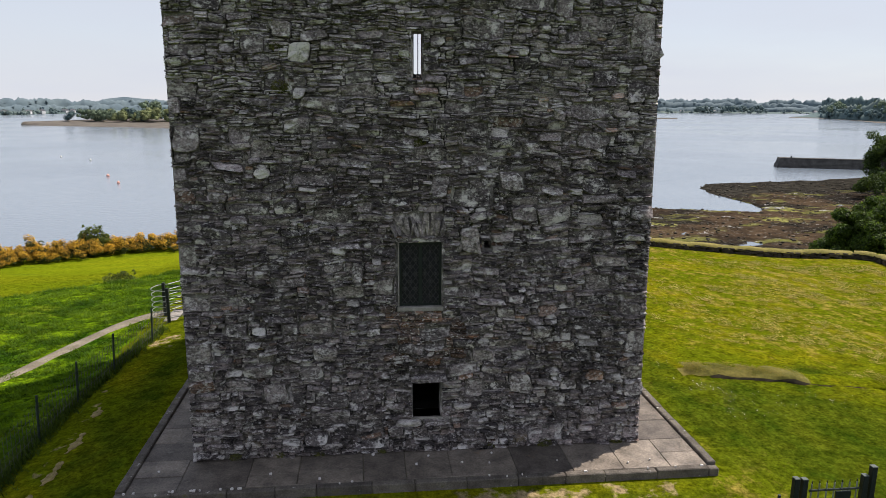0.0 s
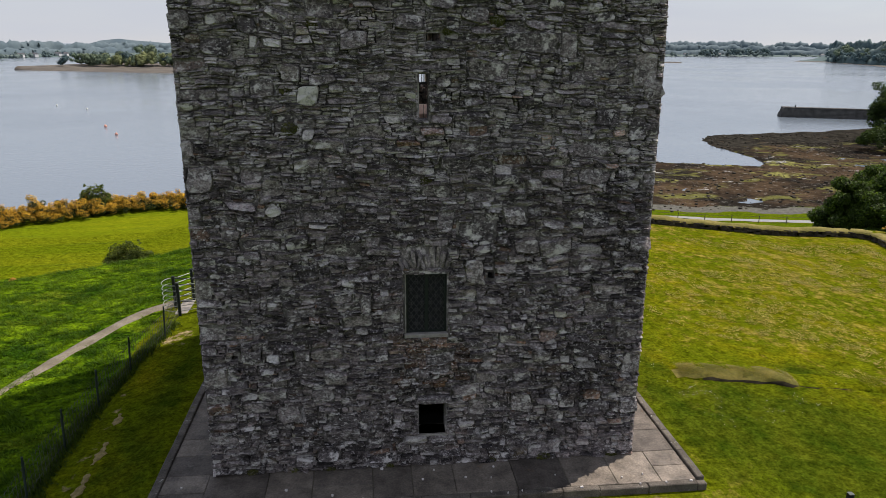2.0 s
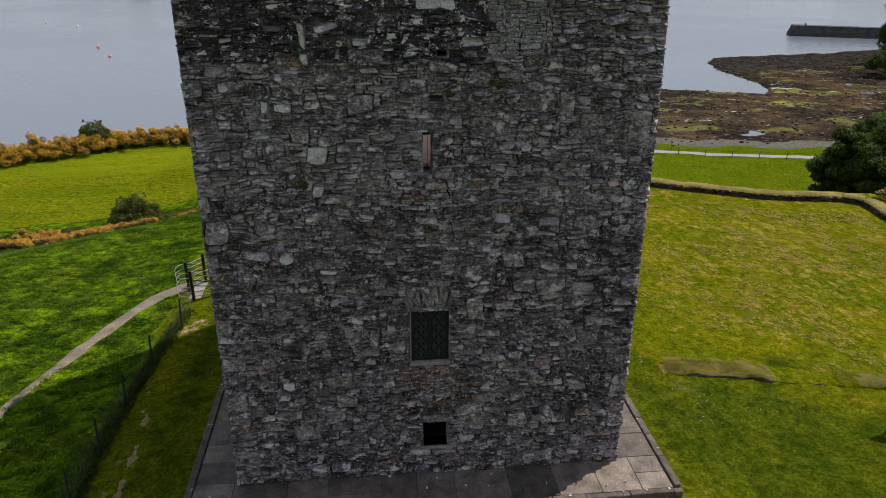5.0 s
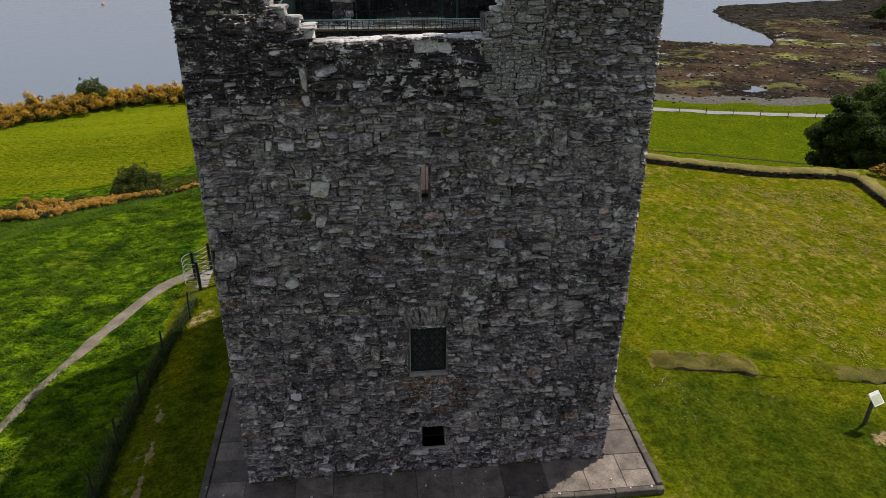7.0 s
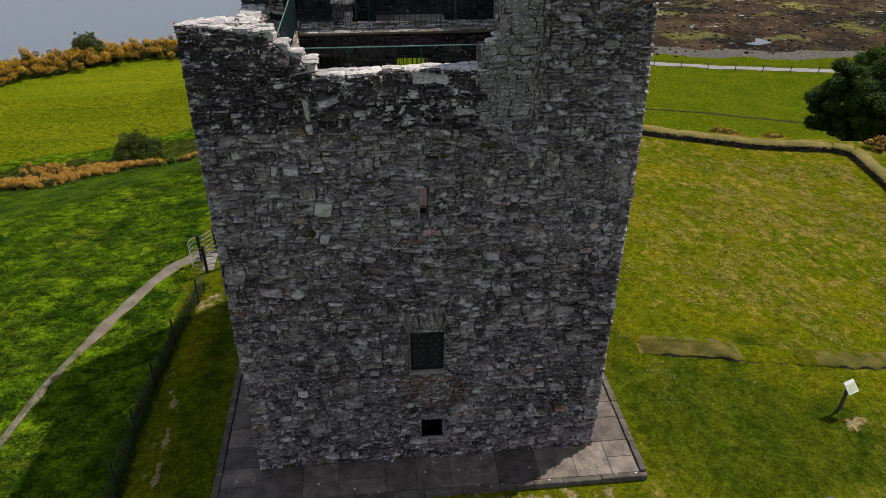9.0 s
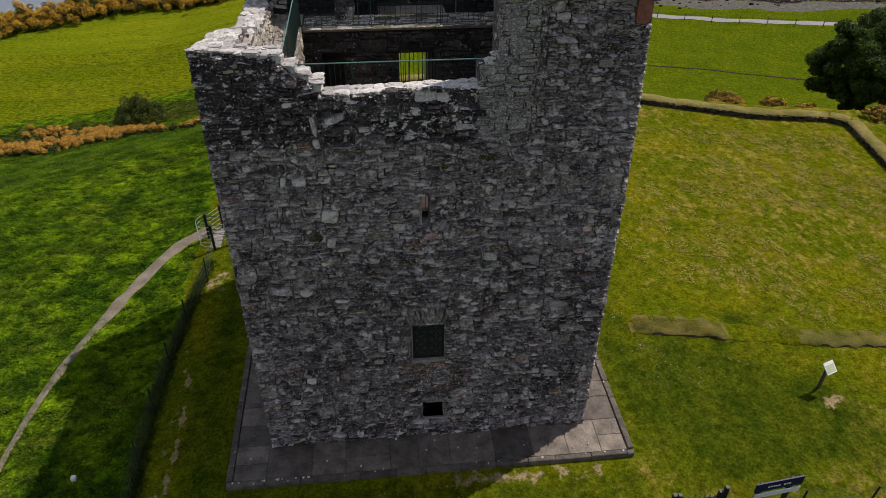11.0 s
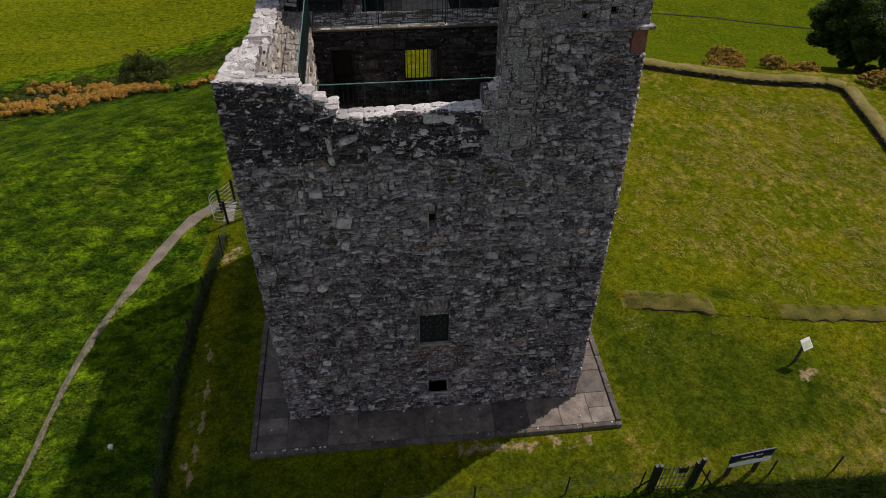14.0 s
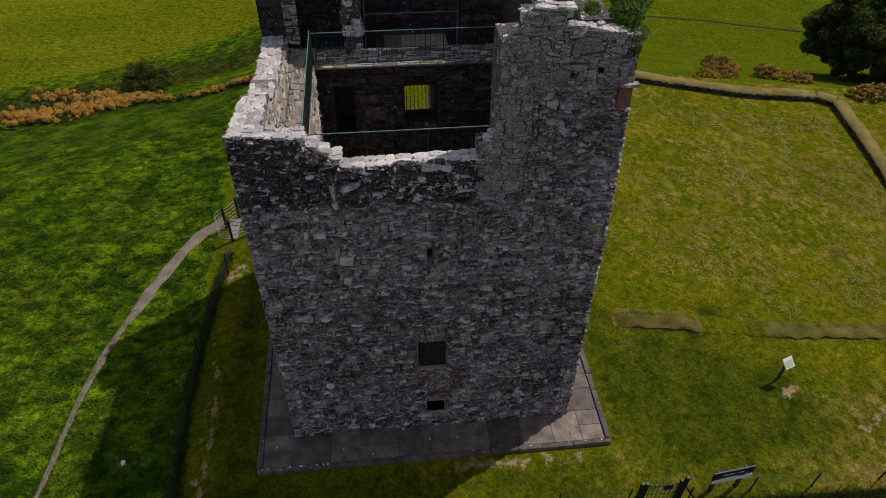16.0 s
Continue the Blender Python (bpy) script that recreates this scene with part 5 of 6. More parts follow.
def rear_holes(a, b):
    x, z = a + LEFT, b + WALK - 0.1
    return ((x > -3.58) & (x < -2.12) & (z < 12.13)) | ((x > -1.63) & (x < 1.58) & (z < 12.43)) | ((x < -3.8) & (z > 11.95))


plane_wall("inner_rear_rubble", 6.13, WALK - 6.65, lambda a, b, d: (a - 3.15, 6.55 - d, b + 6.5), darkened, 21, tower, "blackened rubble of the inner rear wall", blocked=back_holes)
plane_wall("upper_rear_rubble", 7.7, 3.0, lambda a, b, d: (a + LEFT, 7.7 - d, b + WALK - 0.1), darkened, 22, tower, "dark rubble of the rear upper wall", blocked=rear_holes)
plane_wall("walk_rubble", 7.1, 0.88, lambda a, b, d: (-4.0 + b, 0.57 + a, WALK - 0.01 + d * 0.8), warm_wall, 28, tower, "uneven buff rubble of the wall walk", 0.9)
# the ledge borrows the sunlit wall-top colour
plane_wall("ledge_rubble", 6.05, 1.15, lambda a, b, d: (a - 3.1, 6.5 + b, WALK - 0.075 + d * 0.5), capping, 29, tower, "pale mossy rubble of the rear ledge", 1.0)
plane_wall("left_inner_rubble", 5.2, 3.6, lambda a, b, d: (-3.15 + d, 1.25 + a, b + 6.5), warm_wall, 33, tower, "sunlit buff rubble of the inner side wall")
plane_wall("turret_flank_rubble", 0.85, 2.1, lambda a, b, d: (1.46 - d, 0.88 - a, b + 11.95), slate, 34, tower, "grey rubble on the turret flank")
# pale colour stands in for sun on the jamb's side face
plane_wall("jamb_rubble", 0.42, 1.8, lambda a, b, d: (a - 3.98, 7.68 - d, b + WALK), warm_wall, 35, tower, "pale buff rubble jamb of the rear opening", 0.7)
plane_wall("recess_rubble", 4.6, 1.4, lambda a, b, d: (a - 3.6, 8.62 - d, b + WALK), darkened, 23, tower, "lichen-flecked dark recess wall")
plane_wall("turret_side_rubble", 6.7, 3.0, lambda a, b, d: (3.0 - d, 7.7 - a, b + WALK), darkened, 24, tower, "dark rubble of the turret's side")
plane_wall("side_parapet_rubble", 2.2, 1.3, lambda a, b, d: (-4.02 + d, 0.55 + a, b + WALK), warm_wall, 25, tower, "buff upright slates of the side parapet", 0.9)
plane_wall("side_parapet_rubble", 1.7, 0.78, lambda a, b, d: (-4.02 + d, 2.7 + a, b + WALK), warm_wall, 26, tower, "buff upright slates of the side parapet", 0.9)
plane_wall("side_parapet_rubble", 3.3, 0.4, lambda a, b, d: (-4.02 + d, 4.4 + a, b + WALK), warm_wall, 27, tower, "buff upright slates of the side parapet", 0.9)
for k in range(14):  # a stub of wall between the two rear openings
    for px in (-2.02, -1.74):
        mesh_object("pier_stone", *rock((px + rng.uniform(-0.04, 0.04), 7.52, WALK - 0.08 + 0.2 * k + 0.09), (rng.uniform(0.3, 0.42), 0.5, rng.uniform(0.17, 0.22)), rng, rng.uniform(-0.12, 0.12)), capping if k in (3, 4) or rng.random() < 0.2 else core_stone, tower)

# loose coping stones along the broken wall tops
coping = []
x = LEFT + 0.12
while x < RIGHT - 0.1:
    low = -2.4 < x < 1.0
    w = rng.uniform(0.22, 0.5) if low else rng.uniform(0.12, 0.34)
    z = float(front_top(min(x, RIGHT - 0.3)))
    deep = 0.42 if low else 0.5 if x < 1.0 else 0.35
    if low:  # a level bed of flat slabs
        for k in range(2):
            coping.append(rock((x + w / 2, 0.1 + 0.19 * k, z - 0.045 + rng.uniform(-0.012, 0.012)), (w * 1.1, 0.24, 0.07), rng, rng.uniform(-0.12, 0.12)))
    else:
        zz = z - 0.05 + rng.uniform(-0.03, 0.03)
        for k in range(3):
            coping.append(rock((batter(x + w / 2, z) + rng.uniform(-0.05, 0.05), deep * (0.15 + 0.3 * k), zz + rng.uniform(-0.03, 0.02)), (w * 1.2, deep * 0.42, rng.uniform(0.035, 0.07)), rng, rng.uniform(-0.3, 0.3)))
    coping.append(rock((batter(x + w / 2, z), 0.2, z - 0.17), (w * 1.2, 0.40, 0.2), rng))
    x += w * 0.9
y = 0.3
while y < 7.7:
    w = rng.uniform(0.14, 0.34)
    z = float(np.interp(y, (0, 2.4, 2.9, 4.2, 4.6, 7.7), (12.1, 11.6, 11.1, 11.0, 10.78, 10.68)))
    for xx in (-4.62, -4.46, -4.30, -4.14):
        coping.append(rock((xx + rng.uniform(-0.03, 0.03), y + w / 2, z - 0.04 + rng.uniform(-0.025, 0.025)), (rng.uniform(0.16, 0.26), w * 1.1, rng.uniform(0.03, 0.06)), rng, rng.uniform(-0.4, 0.4)))
    coping.append(rock((-4.38, y + w / 2, z - 0.17), (0.68, w * 1.15, 0.22), rng))
    if y < 2.7:
        coping.append(rock((-4.38, y + w / 2, z - 0.38), (0.66, w * 1.2, 0.3), rng))
    y += w * 0.9
y = 0.5
while y < 7.6:
    w = rng.uniform(0.25, 0.5)
    coping.append(rock((3.2 + rng.uniform(-0.05, 0.05), y, 13.3 + rng.uniform(-0.06, 0.08)), (0.52, w * 1.2, rng.uniform(0.1, 0.25)), rng, rng.uniform(-0.3, 0.3)))
    y += w * 0.85
tagged(mesh_object("coping_rubble", *gather(coping), capping, tower, "loose sun-bleached stones along the broken wall top"), kind="stuff")

# ivy on the turret and moss tufts on the face
nrng = np.random.default_rng(31)
v, f = leaf_cloud([(4.15, 0.5, 14.4), (4.3, 0.2, 14.1), (3.5, 0.9, 14.35), (2.15, 0.4, 14.95), (4.35, 0.9, 14.5), (4.3, 0.06, 13.8), (4.05, 1.4, 14.6), (3.1, 1.0, 14.3), (2.75, 0.7, 14.7)], [0.40, 0.30, 0.20, 0.15, 0.45, 0.16, 0.45, 0.18, 0.14], 8000, 0.055, nrng)
mesh_object("ivy", v, f.tolist(), leaf_bright, tower, "bright ivy trailing over the turret top")
v, f = leaf_cloud([(-2.7, -0.02, 7.5), (-2.2, 0.0, 9.4), (-0.1, -0.02, 6.45), (1.25, 0.0, 9.5), (0.3, -0.02, 9.3), (2.6, -0.06, 0.04), (-3.0, -0.05, 0.03), (-3.9, -0.05, 0.02), (-2.2, -0.05, 0.02), (-0.9, -0.05, 0.02), (1.4, -0.05, 0.02), (4.2, -0.05, 0.03), (-2.75, -0.02, 8.2)], [0.17, 0.12, 0.12, 0.16, 0.1, 0.16, 0.1, 0.14, 0.12, 0.1, 0.1, 0.14, 0.12], 2300, 0.045, nrng)
v[:, 1] = 0.3 * v[:, 1] - 0.04
mesh_object("wall_moss", v, f.tolist(), moss, tower, "small moss and weed tufts in the joints")

# railings on the wall walk
railing = empty("railing", (0, 0, 0), "dark green steel railing with upright bars on the wall walk", "railing")


def rail_run(p, q, spacing=0.115, tall=1.1):
    p, q = Vector(p), Vector(q)
    n = round((q - p).length / spacing)
    up = Vector((0, 0, tall))
    bar("top_rail", p + up, q + up, 0.014, teal_rail, railing)
    bar("bottom_rail", p + Vector((0, 0, 0.08)), q + Vector((0, 0, 0.08)), 0.008, green_paint, railing)
    bm = bmesh.new()
    rod_into(bm, (0, 0, 0.08), (0, 0, tall), 0.0065, 5)
    first = part("bar", bm, green_paint, railing)
    first.location = p + (q - p) / n
    for k in range(2, n):
        shared("bar", first.data, railing, Matrix.Translation(p + (q - p) * k / n))
    for k in range(4):
        a = p + (q - p) * k / 3
        bar("post", a + Vector((0, 0, -0.01)), a + up, 0.014, green_paint, railing)


rail_run((-3.17, 1.16, WALK), (-3.17, 6.66, WALK))
rail_run((-3.14, 1.14, WALK), (1.44, 1.14, WALK))
rail_run((-3.14, 6.6, WALK - 0.06), (2.9, 6.6, WALK - 0.06), 0.15)
guard = empty("guard_rail", (0, 7.72, WALK), "thin teal guard rail across the rear opening", "railing")
bar("rail", (-1.5, 0, 1.06), (1.45, 0, 1.06), 0.013, teal_rail, guard)
bar("post", (-1.5, 0, -0.08), (-1.5, 0, 1.9), 0.016, teal_rail, guard)
bar("post", (1.45, 0, -0.08), (1.45, 0, 1.1), 0.014, teal_rail, guard)

# ---- paved apron round the tower ----
apron = block("apron", -5.75, 5.75, -1.14, 10.4, -0.5, -0.02, joint_moss, None)
tagged(apron, "paved stone apron round the tower foot", "pavement", kind="structure")
prng = random.Random(4)


def flagstone(x0, x1, y0, y1):
    bm = bmesh.new()
    g = prng.uniform(0.003, 0.009)
    z = prng.uniform(-0.006, 0.006)
    box_into(bm, x0 + g, x1 - g, y0 + g, y1 - g, -0.055, z)
    top = [e for e in bm.edges if all(v.co.z > -0.03 for v in e.verts)]
    bmesh.ops.bevel(bm, geom=top, offset=0.008, segments=1, affect="EDGES")
    part("flagstone", bm, flag, apron)


x = -5.75
while x < 5.7:
    w = min(prng.uniform(0.8, 1.4), 5.75 - x)
    if 5.75 - x - w < 0.4:
        w = 5.75 - x
    if prng.random() < 0.35:
        k = prng.uniform(-0.75, -0.4)
        flagstone(x, x + w, -1.14, k)
        flagstone(x, x + w, k, 0.03)
    else:
        flagstone(x, x + w, -1.14, 0.03)
    x += w
for sx in (-1, 1):
    y = 0.03
    while y < 10.0:
        h = prng.uniform(0.6, 1.0)
        xs = sorted((sx * 4.66, sx * 5.75))
        flagstone(xs[0], xs[1], y, min(y + h, 10.4))
        y += h


def kerbstone(x0, x1, y0, y1, z0, z1):
    bm = bmesh.new()
    box_into(bm, x0, x1, y0, y1, z0, z1 + prng.uniform(-0.012, 0.012))
    bmesh.ops.bevel(bm, geom=bm.edges[:], offset=0.018, segments=1, affect="EDGES")
    part("kerbstone", bm, kerb, apron)


x = -5.93
while x < 5.9:
    w = min(prng.uniform(0.7, 1.1), 5.93 - x)
    kerbstone(x + 0.004, x + w - 0.004, -1.30, -1.145, -0.45, 0.0)
    x += w
for sx in (-1, 1):
    y = -1.14
    while y < 10.2:
        h = prng.uniform(0.7, 1.1)
        xs = sorted((sx * 5.755, sx * 5.93))
        kerbstone(xs[0], xs[1], y + 0.004, y + h - 0.004, -0.4, 0.06)
        y += h
crumbs = [rock((prng.uniform(-5.8, 5.8), prng.uniform(-1.28, -0.1) if prng.random() < 0.6 else -1.2, 0.02), (prng.uniform(0.03, 0.07),) * 2 + (0.03,), prng) for _ in range(34)]
tagged(mesh_object("lichen_pebbles", *gather(crumbs), pale), "small pale pebbles and lichen discs on the paving", "pebbles", kind="stuff")

# ---- the worn path and its tufts ----
PATH_X, PATH_Y = (-13.9, -13.3, -13.12, -12.98, -12.76, -12.3, -11.66, -10.98, -10.2, -9.6, -8.9, -8.2), (-6.0, -0.9, 0.3, 1.7, 3.35, 5.2, 6.8, 8.6, 10.2, 11.2, 11.75, 11.9)


def strip(name, px, py, width, lift, material, label, category, seed, step=0.35):
    """A strip of ground cover laid along a line, with uneven edges."""
    px, py = np.asarray(px, float), np.asarray(py, float)
    at = np.concatenate([[0], np.cumsum(np.hypot(np.diff(px), np.diff(py)))])
    s = np.arange(0, at[-1], step)
    x, y = np.interp(s, at, px), np.interp(s, at, py)
    for _ in range(6):
        x[1:-1], y[1:-1] = (x[:-2] + x[1:-1] * 2 + x[2:]) / 4, (y[:-2] + y[1:-1] * 2 + y[2:]) / 4
    tx, ty = np.gradient(x), np.gradient(y)
    ln = np.hypot(tx, ty)
    nxv, nyv = -ty / ln, tx / ln
    wide = width(s) if callable(width) else np.full(len(s), width)
    rows = []
    for k in np.linspace(-0.5, 0.5, 7):
        jag = wide * (k + (0.2 * np.sign(k) * waves(s, s * 0 + k * 5, 1.1, seed) if abs(k) > 0.4 else 0))
        X, Y = x + nxv * jag, y + nyv * jag
        Z = land_height(X, Y) + lift - (0.06 if abs(k) > 0.45 else 0)
        rows.append(np.stack([X, Y, Z], -1))
    rows = np.array(rows)
    n = len(s)
    faces = [(j * n + i, j * n + i + 1, (j + 1) * n + i + 1, (j + 1) * n + i) for j in range(6) for i in range(n - 1)]
    return tagged(mesh_object(name, rows.reshape(-1, 3), faces, material, smooth=True), label, category, kind="structure")


strip("path", PATH_X, PATH_Y, lambda s: (0.20 + 0.00011 * s ** 3) * (1 + 0.35 * waves(s, s * 0, 2.1, 71)), 0.045, grit, "narrow trodden gravel path through rough grass", "path", 2)
strip("shore_lane", LANE_X, LANE_Y, 1.5, 0.10, asphalt, "pale surfaced lane along the shore", "lane", 3, 1.0)

# a dark line over the field, laid as a near-black strip
strip("ditch", (20, 28.4, 36.1, 43.7, 52), (56.2, 54.7, 53.3, 51.35, 49), 0.30, 0.05, dark_edge, "thin dark line across the field", "ditch", 5, 0.6)

for k, (y0, y1, x0, x1) in enumerate(((3.4, 2.75, -7.83, -7.78), (2.0, 1.05, -7.70, -7.72), (0.75, -0.2, -7.68, -7.70), (-0.45, -1.2, -7.78, -7.72), (-1.35, -2.0, -7.80, -7.84))):
    mid_y = (y0 + y1) / 2
    strip("bare_patch", (x0, (x0 + x1) / 2 + 0.05, x1), (y0, mid_y, y1), lambda s, y0=y0, y1=y1: 0.24 * np.sin(np.pi * (0.12 + 0.76 * s / (y0 - y1))) * (1 + 0.5 * np.sin(s * 11 + y0) + 0.35 * np.sin(s * 29)), 0.015, bare_earth, "dry trampled earth showing through the lawn", "bare earth", 30 + k, 0.07)

tr = np.random.default_rng(12)


def blades(name, bx, by, tall, width, material, label):
    """Bent grass blades in threes: kind stuff."""
    count = len(bx)
    bz = land_height(bx, by)
    pv = []
    for k in range(3):
        a = 3.9 + tr.normal(size=count) * 1.1
        lean = tall * tr.uniform(0.4, 1.3, count)
        w = width * tr.uniform(0.5, 1.2, count)
        dx, dy = np.cos(a), np.sin(a)
        pv.append(np.stack([np.stack([bx - dy * w, by + dx * w, bz - 0.02], -1), np.stack([bx + dy * w, by - dx * w, bz - 0.02], -1), np.stack([bx + dx * lean, by + dy * lean, bz + tall], -1)], 1))
    pv = np.concatenate(pv).reshape(-1, 3)
    tagged(mesh_object(name, pv, np.arange(len(pv)).reshape(-1, 3).tolist(), material), label, "grass", kind="stuff")


count = 150000
bx = -8.9 - 21 * tr.uniform(size=count)
by = -6 + 38 * tr.uniform(size=count) ** 1.3
clump = waves(bx, by * 1.5, 0.9, 41) + 0.7 * waves(bx, by * 1.3, 2.2, 42) + 0.35 * tr.normal(size=count)
far_from_path = np.abs(bx - np.interp(by, PATH_Y, PATH_X)) > 0.32 + 0.02 * np.clip(by, 0, 20)
keep = (far_from_path | (by > 13)) & ((bx < -9.3) | (by < 10.5)) & (clump > -0.25)
bx, by, clump = bx[keep], by[keep], clump[keep]
blades("rough_grass", bx, by, (0.05 + 0.13 * np.clip(clump, 0, 1.2)) * tr.uniform(0.6, 1.3, len(bx)), 0.016, tuft_green, "long tussocky bright green grass")
gx2, gy2 = -8.72 + 0.13 * tr.normal(size=4200), tr.uniform(-6, 9.6, 4200)
gx2 = gx2 + np.interp(gy2, (-6, 2, 6, 10), (0.3, 0.0, 0.25, 0.75))
py_ = tr.uniform(-6, 7, 2600)
blades("path_edge_grass", np.interp(py_, PATH_Y, PATH_X) + 0.16 * tr.normal(size=2600), py_, tr.uniform(0.04, 0.12, 2600), 0.014, tuft_green, "short grass growing in over the path")
blades("fence_grass", gx2, gy2, tr.uniform(0.06, 0.22, 4200), 0.014, rank_green, "rank grass grown up through the fence, darkened for the shade there")
fx, fy = -9 + 33 * tr.uniform(size=26000) ** 0.7, -3.45 - 2.6 * tr.uniform(size=26000)
blades("verge_grass", fx, fy, tr.uniform(0.14, 0.5, 26000) * (0.35 + 0.65 * ramp(fx, 7, 10)), 0.016, rank_green, "long dark grass outside the front fence")
hx, hy = 8 + 16 * tr.uniform(0, 1, 3600) ** 0.7, tr.uniform(3.8, 19.5, 3600)
ok = waves(hx, hy, 7, 21) + 0.8 * waves(hx + 0.5 * hy, hy * 0.4, 1.8, 22) > 0.0
hx, hy = hx[ok], hy[ok]
sv, sf = leaf_cloud(np.stack([hx, hy, land_height(hx, hy) + 0.02], -1), tr.uniform(0.05, 0.22, len(hx)), 40000, 0.042, tr, 0.22, 2.4)
tagged(mesh_object("dry_grass", sv, sf.tolist(), straw), "scattered tufts of dry straw-coloured mowings on the lawn", "grass", kind="stuff")
n = 700
spots = np.array([(7.3, 3.0), (8.4, 2.4), (8.0, 1.6), (6.9, 4.9), (10.7, 2.4), (9.3, 1.7), (6.9, 7.5), (7.2, 9.6), (11.8, 3.3), (7.9, 2.9), (-1.6, -2.3), (0.2, -2.2), (-0.6, -2.6)])
pick = tr.integers(0, len(spots), n)
dx, dy = spots[pick, 0] + tr.normal(size=n) * 0.4, spots[pick, 1] + tr.normal(size=n) * 0.25
near = waves(dx, dy, 0.7, 51) > 0.05
dx, dy = dx[near], dy[near]
n = len(dx)
dz = land_height(dx, dy) + 0.03
size = tr.uniform(0.005, 0.011, n)
q = np.stack([np.stack([dx + size * math.cos(c), dy + size * math.sin(c), dz], -1) for c in (0, 1.57, 3.14, 4.71)], 1).reshape(-1, 3)
tagged(mesh_object("daisies", q, np.arange(4 * n).reshape(-1, 4).tolist(), daisy_white), "drifts of small white daisies in the lawn", "flowers", kind="stuff")

# ---- lawn wall and low bank ----
def lawn_wall(pts, name, label):
    thing = tagged(new(name), label, "wall", kind="structure")
    r = random.Random(9)
    stones, top_v, top_f = [], [], []
    for (x0, y0), (x1, y1) in zip(pts, pts[1:]):
        ln = math.hypot(x1 - x0, y1 - y0)
        ux, uy = (x1 - x0) / ln, (y1 - y0) / ln
        nx_, ny_ = uy, -ux  # towards the lawn
        s = 0.0
        while s < ln:
            w = r.uniform(0.2, 0.5)
            for k in range(3):
                j = s + w / 2 + r.uniform(-0.15, 0.15)
                x, y = x0 + ux * j, y0 + uy * j
                z = float(land_height(x + nx_ * 0.8, y + ny_ * 0.8))
                stones.append(rock((x, y, z + 0.03 + k * 0.1), (w * r.uniform(0.9, 1.4), r.uniform(0.26, 0.36), 0.12), r, math.atan2(uy, ux)))
            s += w
        m = max(2, int(ln / 0.6))
        base = len(top_v)
        for i in range(m + 1):
            x, y = x0 + ux * ln * i / m, y0 + uy * ln * i / m
            z = float(land_height(x + nx_ * 0.8, y + ny_ * 0.8)) + 0.33 + 0.04 * math.sin(i * 1.7)
            for off, dz in ((0.14, -0.1), (0.08, 0.0), (-0.3, 0.05), (-0.6, 0.0), (-1.5, -1.3)):
                top_v.append((x + nx_ * off, y + ny_ * off, z + dz))
            if i:
                for j in range(4):
                    a = base + (i - 1) * 5 + j
                    top_f.append((a, a + 1, a + 6, a + 5))
    mesh_object("turf_top", top_v, top_f, wall_turf, thing, "dry grass along the wall top", smooth=True)
    tagged(mesh_object("wall_stones", *gather(stones), shore_rock, thing, "dark rubble facing the lawn"), kind="stuff")


wall_turf = shade("dry_wall_turf", (0.15, 0.135, 0.03), (0.26, 0.212, 0.062), 0.8, 0.95, 0.3, 0.6, 0.06)
bank_straw = shade("bank_straw", (0.120, 0.122, 0.016), (0.235, 0.195, 0.045), 0.7, 0.95, 0.3, 0, None, 0.35, glow=0.3)
turf = shade("dry_turf", (0.100, 0.100, 0.016), (0.190, 0.155, 0.036), 0.8, 0.95, 0.3, 0.6, 0.06)
lawn_wall([(-6, 28.6), (5.0, 25.6), (14.5, 22.85), (20.0, 21.2), (24.6, 20.25), (25.4, 19.6), (25.0, 16), (24.3, 12.0), (24.0, 6), (23.5, -4)], "lawn_wall", "low grass-topped dry-stone wall edging the lawn")
bank_v, bank_f = [], []
m = 64
for i in range(m + 1):
    k = i / m
    x = 7.5 + 16 * k
    y = float(np.interp(x, (7.5, 9.3, 10.8, 12.4, 14.1, 16.2, 23.5), (3.76, 3.57, 3.31, 3.12, 2.80, 2.72, 2.2))) + 0.04 * math.sin(i * 1.9) + 0.03 * math.sin(i * 0.77)
    z = float(land_height(x, y))
    first_rise = min(1, k * 20) * (1 - min(1, max(0, (x - 10.7) / 0.5)))
    hgt = (0.15 * first_rise + 0.12 * min(1, max(0, (x - 12.6) / 0.8)) + 0.04) * (0.85 + 0.25 * math.sin(i * 0.9) * math.sin(i * 0.37 + 1)) * min(1, k * 20)
    wide = 1.0 if x < 11 else 0.8
    for off, dz in ((-0.05 + 0.04 * math.sin(i * 1.3), -0.05), (0.0 + 0.04 * math.sin(i * 2.3), hgt * (0.45 + 0.2 * math.sin(i * 1.7))), (0.16, hgt), (0.55 * wide, hgt * 0.92), (0.95 * wide, hgt * 0.5), (1.3 * wide + 0.12 * math.sin(i * 0.6), -0.03)):
        bank_v.append((x + 0.1 * off, y + off, z + dz + 0.015 * math.sin(i * 2.1 + off * 5) * min(1, k * 10)))
    if i:
        for j in range(5):
            a = (i - 1) * 6 + j
            bank_f.append((a, a + 6, a + 7, a + 1))
bank_mesh = mesh_object("turf_bank", bank_v, bank_f, [ground_cover, dark_edge, turf], smooth=True)
for k, q in enumerate(bank_mesh.data.polygons):
    x = 7.5 + 16 * (k // 5) / m
    dry = x < 10.9 or x > 13.3
    # the bank's front face takes the painted shadow edge
    q.material_index = 1 if k % 5 == 0 and x > 8.2 and not 12.4 < x < 14.2 else 2 if dry and (k % 5 in (1, 2) or k % 5 == 3 and (k // 5) % 3) else 0
tagged(bank_mesh, "low turf-covered line of old footings in the lawn", "bank", kind="structure")
turf_rng = np.random.default_rng(61)
